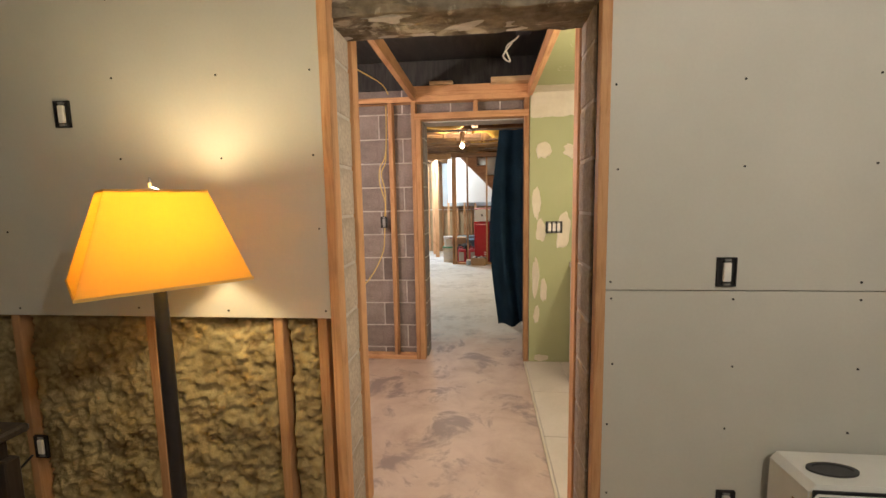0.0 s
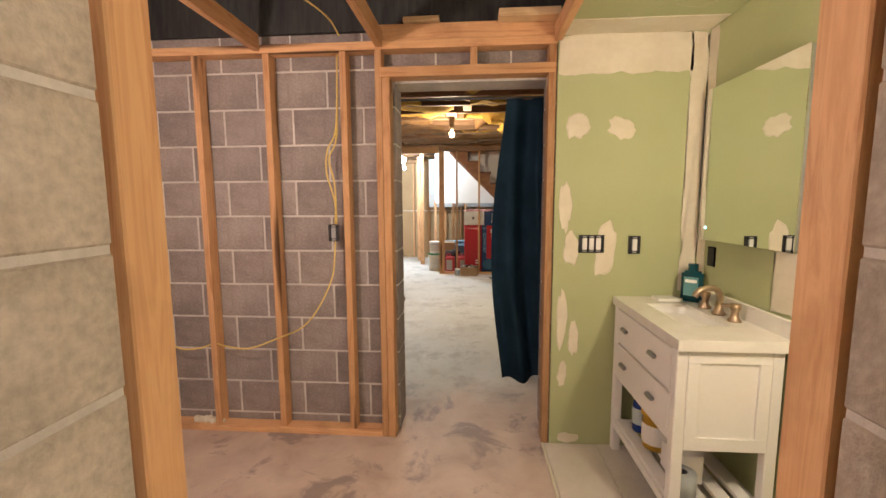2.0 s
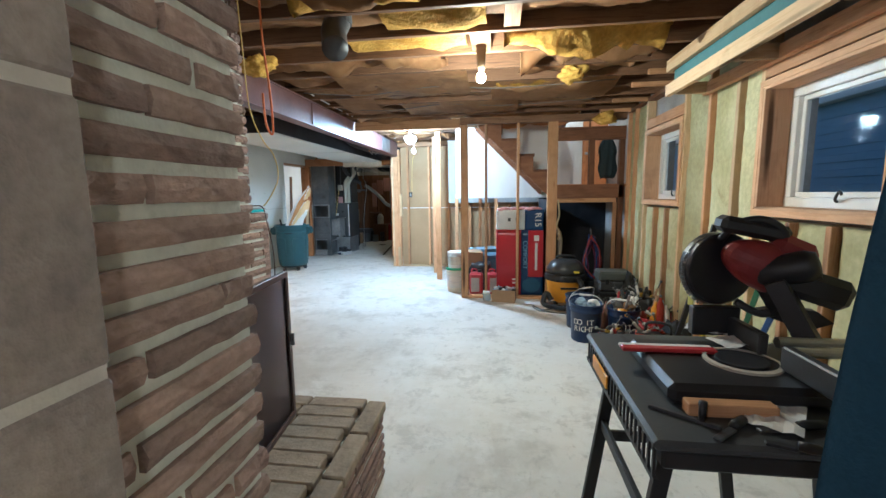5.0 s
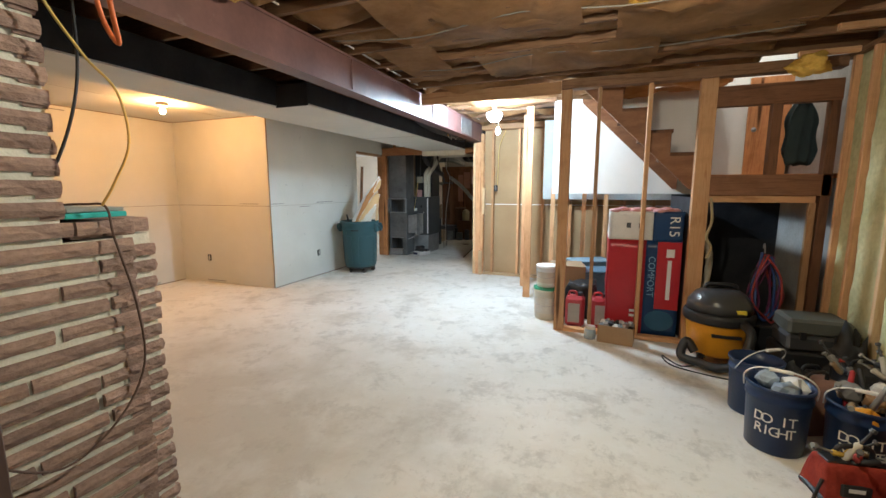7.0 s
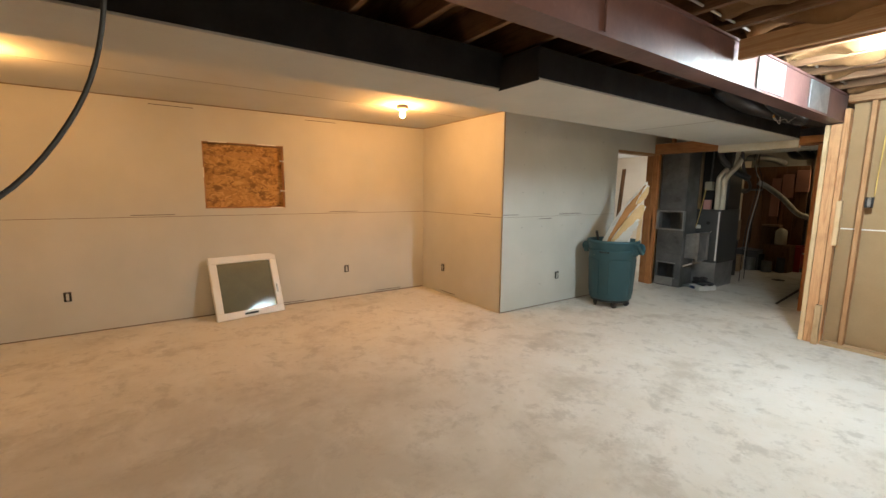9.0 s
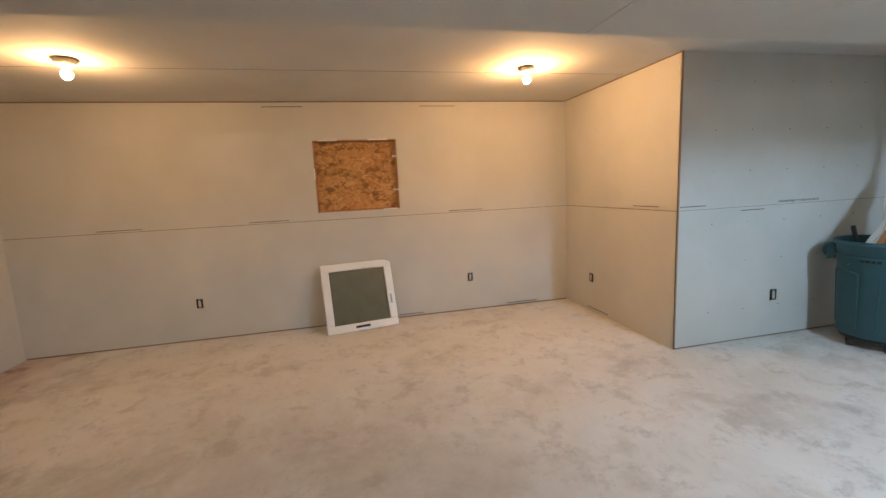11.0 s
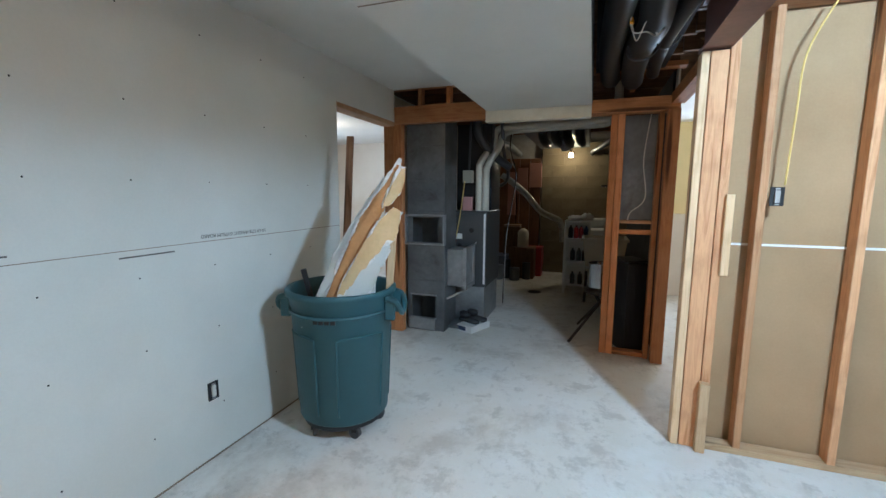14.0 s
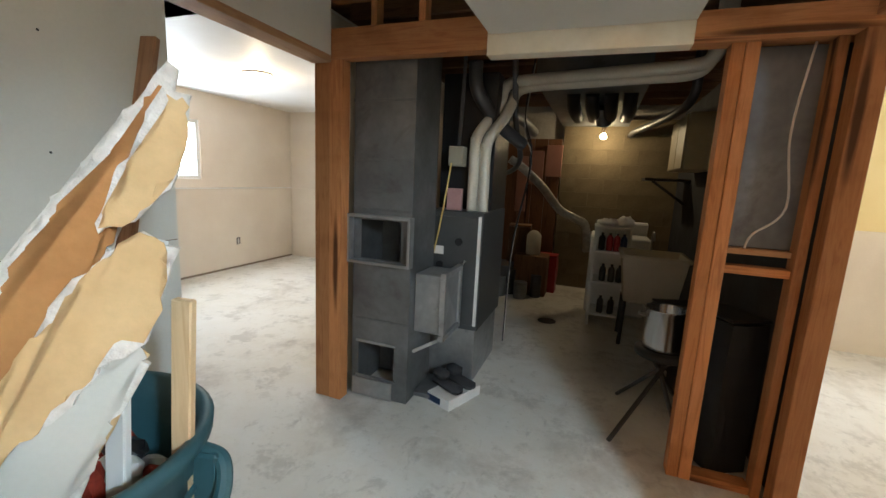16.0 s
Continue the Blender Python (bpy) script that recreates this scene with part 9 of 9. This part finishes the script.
def lay(parent, face, at, a0, a1, z0, z1, flip=False, joined=None, skip=None):
    """Courses of running-bond brick on the plane at, from a0 to a1; the far end is toothed."""
    c = 0
    z = z0 + COURSE / 2
    while z + 0.02 < z1:
        a = a0 - rnd.uniform(0.02, 0.10) - (BL / 2 if c % 2 else 0)
        while a < a1 - 0.03:
            l = BL * rnd.choice((0.92, 1.0, 1.0, 1.0, 0.72))
            b0, b1 = max(a, a0), min(a + l, a1)
            if a1 - b1 < 0.07:
                b1 = a1
            if b1 - b0 > 0.03 and not (skip and skip((b0 + b1) / 2, z)):
                key = (round((b1 - b0) / 0.02) * 0.02, rnd.randrange(3))
                if key not in BRICKS:
                    BRICKS[key] = brick_mesh(key[0], 0.05, seed=len(BRICKS))
                s = (b1 - b0 - 0.010) / key[0]
                proud = rnd.uniform(-0.003, 0.005)
                m = (pose(at + proud, (b0 + b1) / 2 + (rnd.uniform(-0.002, 0.007) if b1 == a1 else 0), z, 0, 0, rnd.uniform(-0.4, 0.4)) if face == "x" else pose((b0 + b1) / 2, at + proud, z, 0, 0, 90)) @ Matrix.Diagonal((1, s, 1, 1))
                if joined is None:
                    part("brick", BRICKS[key], None, parent, m=m)
                else:
                    joined.append((key, m))
            a = b1 if b1 == a1 else a + l
        z += COURSE
        c += 1


SHORT_Z = 0.44 + 18.5 * COURSE
hole = lambda y, z: abs(z - SHORT_Z) < 0.01
LOWER = 0.44 + 19 * COURSE
lay(fp, "x", FX, 4.44, 5.935, LOWER, TOPZ, skip=hole)
lay(fp, "x", FX, 4.44, 6.085, 0.44, LOWER, skip=lambda y, z: (y < 4.62 and z < 1.0) or hole(y, z))
lay(fp, "x", FX, 5.80, 6.085, 0.0, 0.44)
for b0, b1 in ((4.62, 4.93), (4.93, 5.31), (5.31, 5.46), (5.575, 5.69), (5.69, 5.80), (5.80, 5.95), (5.95, 6.085)):
    part("brick", brick_mesh(b1 - b0 - 0.008, 0.05, seed=int(b0 * 100)), None, fp, m=pose(FX + rnd.uniform(0.0, 0.006), (b0 + b1) / 2, SHORT_Z))
# Shallow black insert paints the hole's depth and shade.
block_of("cavity_shade", BLACKBOARD, fp, FX - 0.0085, 5.463, SHORT_Z - 0.025, FX - 0.004, 5.572, SHORT_Z + 0.025, 0, "black insert for the shade in a missing brick's hole")
for b0, b1, out in ((5.10, 5.33, 0.022), (5.335, 5.52, 0.034)):
    part("brick", brick_mesh(b1 - b0, 0.05, 0.042, seed=int(b0 * 100)), None, fp, m=pose(FX + out, (b0 + b1) / 2, 0.44 + 24.5 * COURSE - 0.003, -1.5, 4, -2.5))
pier = thing("brick_pier", "narrow brown brick pier beside the doorway", "pier", kind="structure")
lay(pier, "x", -0.27, 4.105, 4.45, 0.0, TOPZ)
rest = []
lay(fp, "x", FX - 0.07, 6.088, 6.19, 0.0, SHZ - 0.045)
lay(fp, "y", 6.085, FX - 0.07, FX, 0.0, SHZ - 0.045, joined=rest)
lay(fp, "y", 6.19, -2.2, FX - 0.07, 0.0, SHZ - 0.045)
lay(fp, "y", 5.935, -2.2, FX, SHZ, TOPZ, joined=rest)
lay(fp, "y", 4.45, -1.2, -0.28, 0.0, TOPZ, joined=rest)
verts, faces = [], []
for key, m in rest:
    me = BRICKS[key]
    o = len(verts)
    verts += [tuple(m @ v.co) for v in me.vertices]
    faces += [tuple(o + i for i in p.vertices) for p in me.polygons]
me = bpy.data.meshes.new("brickwork")
me.from_pydata(verts, [], faces)
me.materials.append(BRICK)
tagged(part("brickwork", me, None, fp), kind="stuff")
cap = finish(box(bmesh.new(), -0.145, -0.036, -0.02, 0.145, 0.036, 0.022, 0.004), "brick", BRICK)
for k in range(3):
    for j in range(3):
        part("brick", cap, None, fp, m=pose(-1.36 - 0.302 * j - (0.065 if k == 2 else 0.0), 5.985 + 0.083 * k, SHZ - 0.025))

hearth = thing("hearth", "raised brick hearth with a broad brick cap", "hearth", kind="structure")
HX, HY0, HY1, HZ = -0.45, 4.60, 5.83, 0.43
block_of("mortar_core", BRICK_MORTAR, hearth, FX, HY0, 0, HX - 0.03, HY1 - 0.02, HZ - 0.05, 0)
HB = surface("worn_hearth_brick", (0.28, 0.22, 0.165), (0.39, 0.315, 0.24), 8, 0.85, bump=0.5, fine=40, stain=(0.18, 0.13, 0.10), stain_scale=5, vary=0.16, fine_mix=0.4)
slab = finish(box(bmesh.new(), -0.146, -0.046, -0.025, 0.146, 0.046, 0.025, 0.006), "brick", HB)
for r in range(13):
    for k in range(2):
        part("brick", slab, None, hearth, m=pose(HX - 0.252 - 0.30 * k - 0.02 * (r % 2), HY0 + 0.05 + 0.0945 * r, HZ - 0.025, 0, 0, rnd.uniform(-0.5, 0.5)))
for r in range(4):
    part("brick", slab, None, hearth, m=pose(HX - 0.046, HY0 + 0.155 + 0.303 * r, HZ - 0.024, 0, 0, 90))
lay(hearth, "x", HX - 0.02, HY0, HY1 - 0.01, 0.0, HZ - 0.055)
lay(hearth, "y", HY1 - 0.015, FX, HX - 0.02, 0.0, HZ - 0.055)


def glass_screen(a, b, z0, z1):
    """One framed smoked-glass fireplace door between two plan points."""
    a, b = Vector(a), Vector(b)
    w = (b - a).length
    ang = math.degrees(math.atan2(b.y - a.y, b.x - a.x))
    ob = thing("fireplace_door", "dark bronze framed smoked glass fireplace door standing on the hearth", "fireplace door", pose(a.x, a.y, z0, 0, 0, ang), "fireplace doors")
    h = z1 - z0
    frame_mat = plain("bronze_frame", (0.10, 0.062, 0.056), 0.4, 0.4)
    for x0, q0, x1, q1 in ((0, 0, w, 0.028), (0, h - 0.028, w, h), (0, 0.028, 0.028, h - 0.028), (w - 0.028, 0.028, w, h - 0.028)):
        block_of("frame_bar", frame_mat, ob, x0, -0.011, q0, x1, 0.011, q1, 0.003)
    m_ = bpy.data.materials.get("smoked_glass") or glassy("smoked_glass", (0.20, 0.17, 0.18), 0.3)
    block_of("smoked_pane", m_, ob, 0.028, -0.002, 0.028, w - 0.028, 0.002, h - 0.028, 0)
    block_of("pull", STEEL, ob, w - 0.022, -0.03, h * 0.5, w - 0.010, -0.011, h * 0.5 + 0.06, 0.003)
    part("pin", turned([(0.004, 0), (0.004, 0.012)], 8), frame_mat, ob, m=pose(w - 0.012, 0, h))


glass_screen((-0.70, 4.50), (-0.78, 4.80), HZ, 1.19)
glass_screen((-0.775, 4.81), (-0.815, 5.18), HZ, 1.185)
glass_screen((-0.815, 5.19), (-0.868, 5.64), HZ, 1.15)

# ---- concrete blocks ----
BLOCKS = {}


# Lighter copy of the block: lamp light on the jambs put into colour.
LITBLOCK = surface("lit_jamb_block", (0.40, 0.34, 0.28), (0.55, 0.48, 0.41), 7, 0.9, bump=0.5, fine=60, stain=(0.30, 0.25, 0.21), stain_scale=4, stain_at=(0.56, 0.68), vary=0.12, fine_mix=0.5)


def block_piece(parent, x0, x1, y0, y1, z0, z1, mat=BLOCK):
    key = tuple(round(q, 3) for q in (x1 - x0, y1 - y0, z1 - z0)) + (mat.name,)
    if key not in BLOCKS:
        BLOCKS[key] = finish(box(bmesh.new(), -key[0] / 2, -key[1] / 2, -key[2] / 2, key[0] / 2, key[1] / 2, key[2] / 2, 0.004), "block", mat)
    part("block", BLOCKS[key], None, parent, m=pose((x0 + x1) / 2, (y0 + y1) / 2, (z0 + z1) / 2))


w2 = thing("block_facing_bath", "grey concrete blocks with pale mortar joints", "block wall", kind="structure")
for r in range(-0, 13):
    z0, z1 = 0.2139 * (r - 1) + 0.088, 0.2139 * r + 0.088 - 0.011
    z0 = max(z0, 0.0)
    joint = -0.79 + (0 if r % 2 else 0.216)
    for k in range(-6, 6):
        x0, x1 = joint + 0.432 * k, joint + 0.432 * (k + 1) - 0.011
        x0, x1 = max(x0, -2.59), min(x1, 1.0)
        if x1 - x0 < 0.04:
            continue
        if z0 < 2.13:
            if x0 < -0.17 < x1:
                x1 = -0.171
            elif x0 < 0.721 < x1:
                x0 = 0.721
            elif -0.17 <= x0 and x1 <= 0.721:
                continue
        if x1 - x0 > 0.03:
            block_piece(w2, x0, x1, 3.90, 4.10, z0, z1)
w1 = thing("block_facing_entry", "grey concrete blocks lining the entry doorway, lightened as if lit", "block wall", kind="structure")
for r in range(0, 11):
    z0, z1 = max(0.2032 * r - 0.03, 0), 0.2032 * (r + 1) - 0.03 - 0.011
    if z1 > 2.2:
        continue
    block_piece(w1, -0.60, -0.201, 1.735, 1.935, z0, min(z1, 2.119), LITBLOCK)
    block_piece(w1, 0.756, 1.15, 1.735, 1.935, z0, min(z1, 2.119), LITBLOCK)
# Black strip stands in for the shade in the gap beside the stud.
gap = thing("dark_gap_strip", "black strip standing in for the dark gap beside the door stud", "filler", kind="structure")
bm = box(bmesh.new(), 0.766, 1.686, 0, 0.81, 1.7335, 2.42)
bmesh.ops.subdivide_edges(bm, edges=bm.edges[:], cuts=14, use_grid_fill=True)
for v in bm.verts:
    v.co.x += 0.006 * noise.noise(Vector((3, v.co.y * 20, v.co.z * 6)))
part("filler", bm, BLACKBOARD, gap)
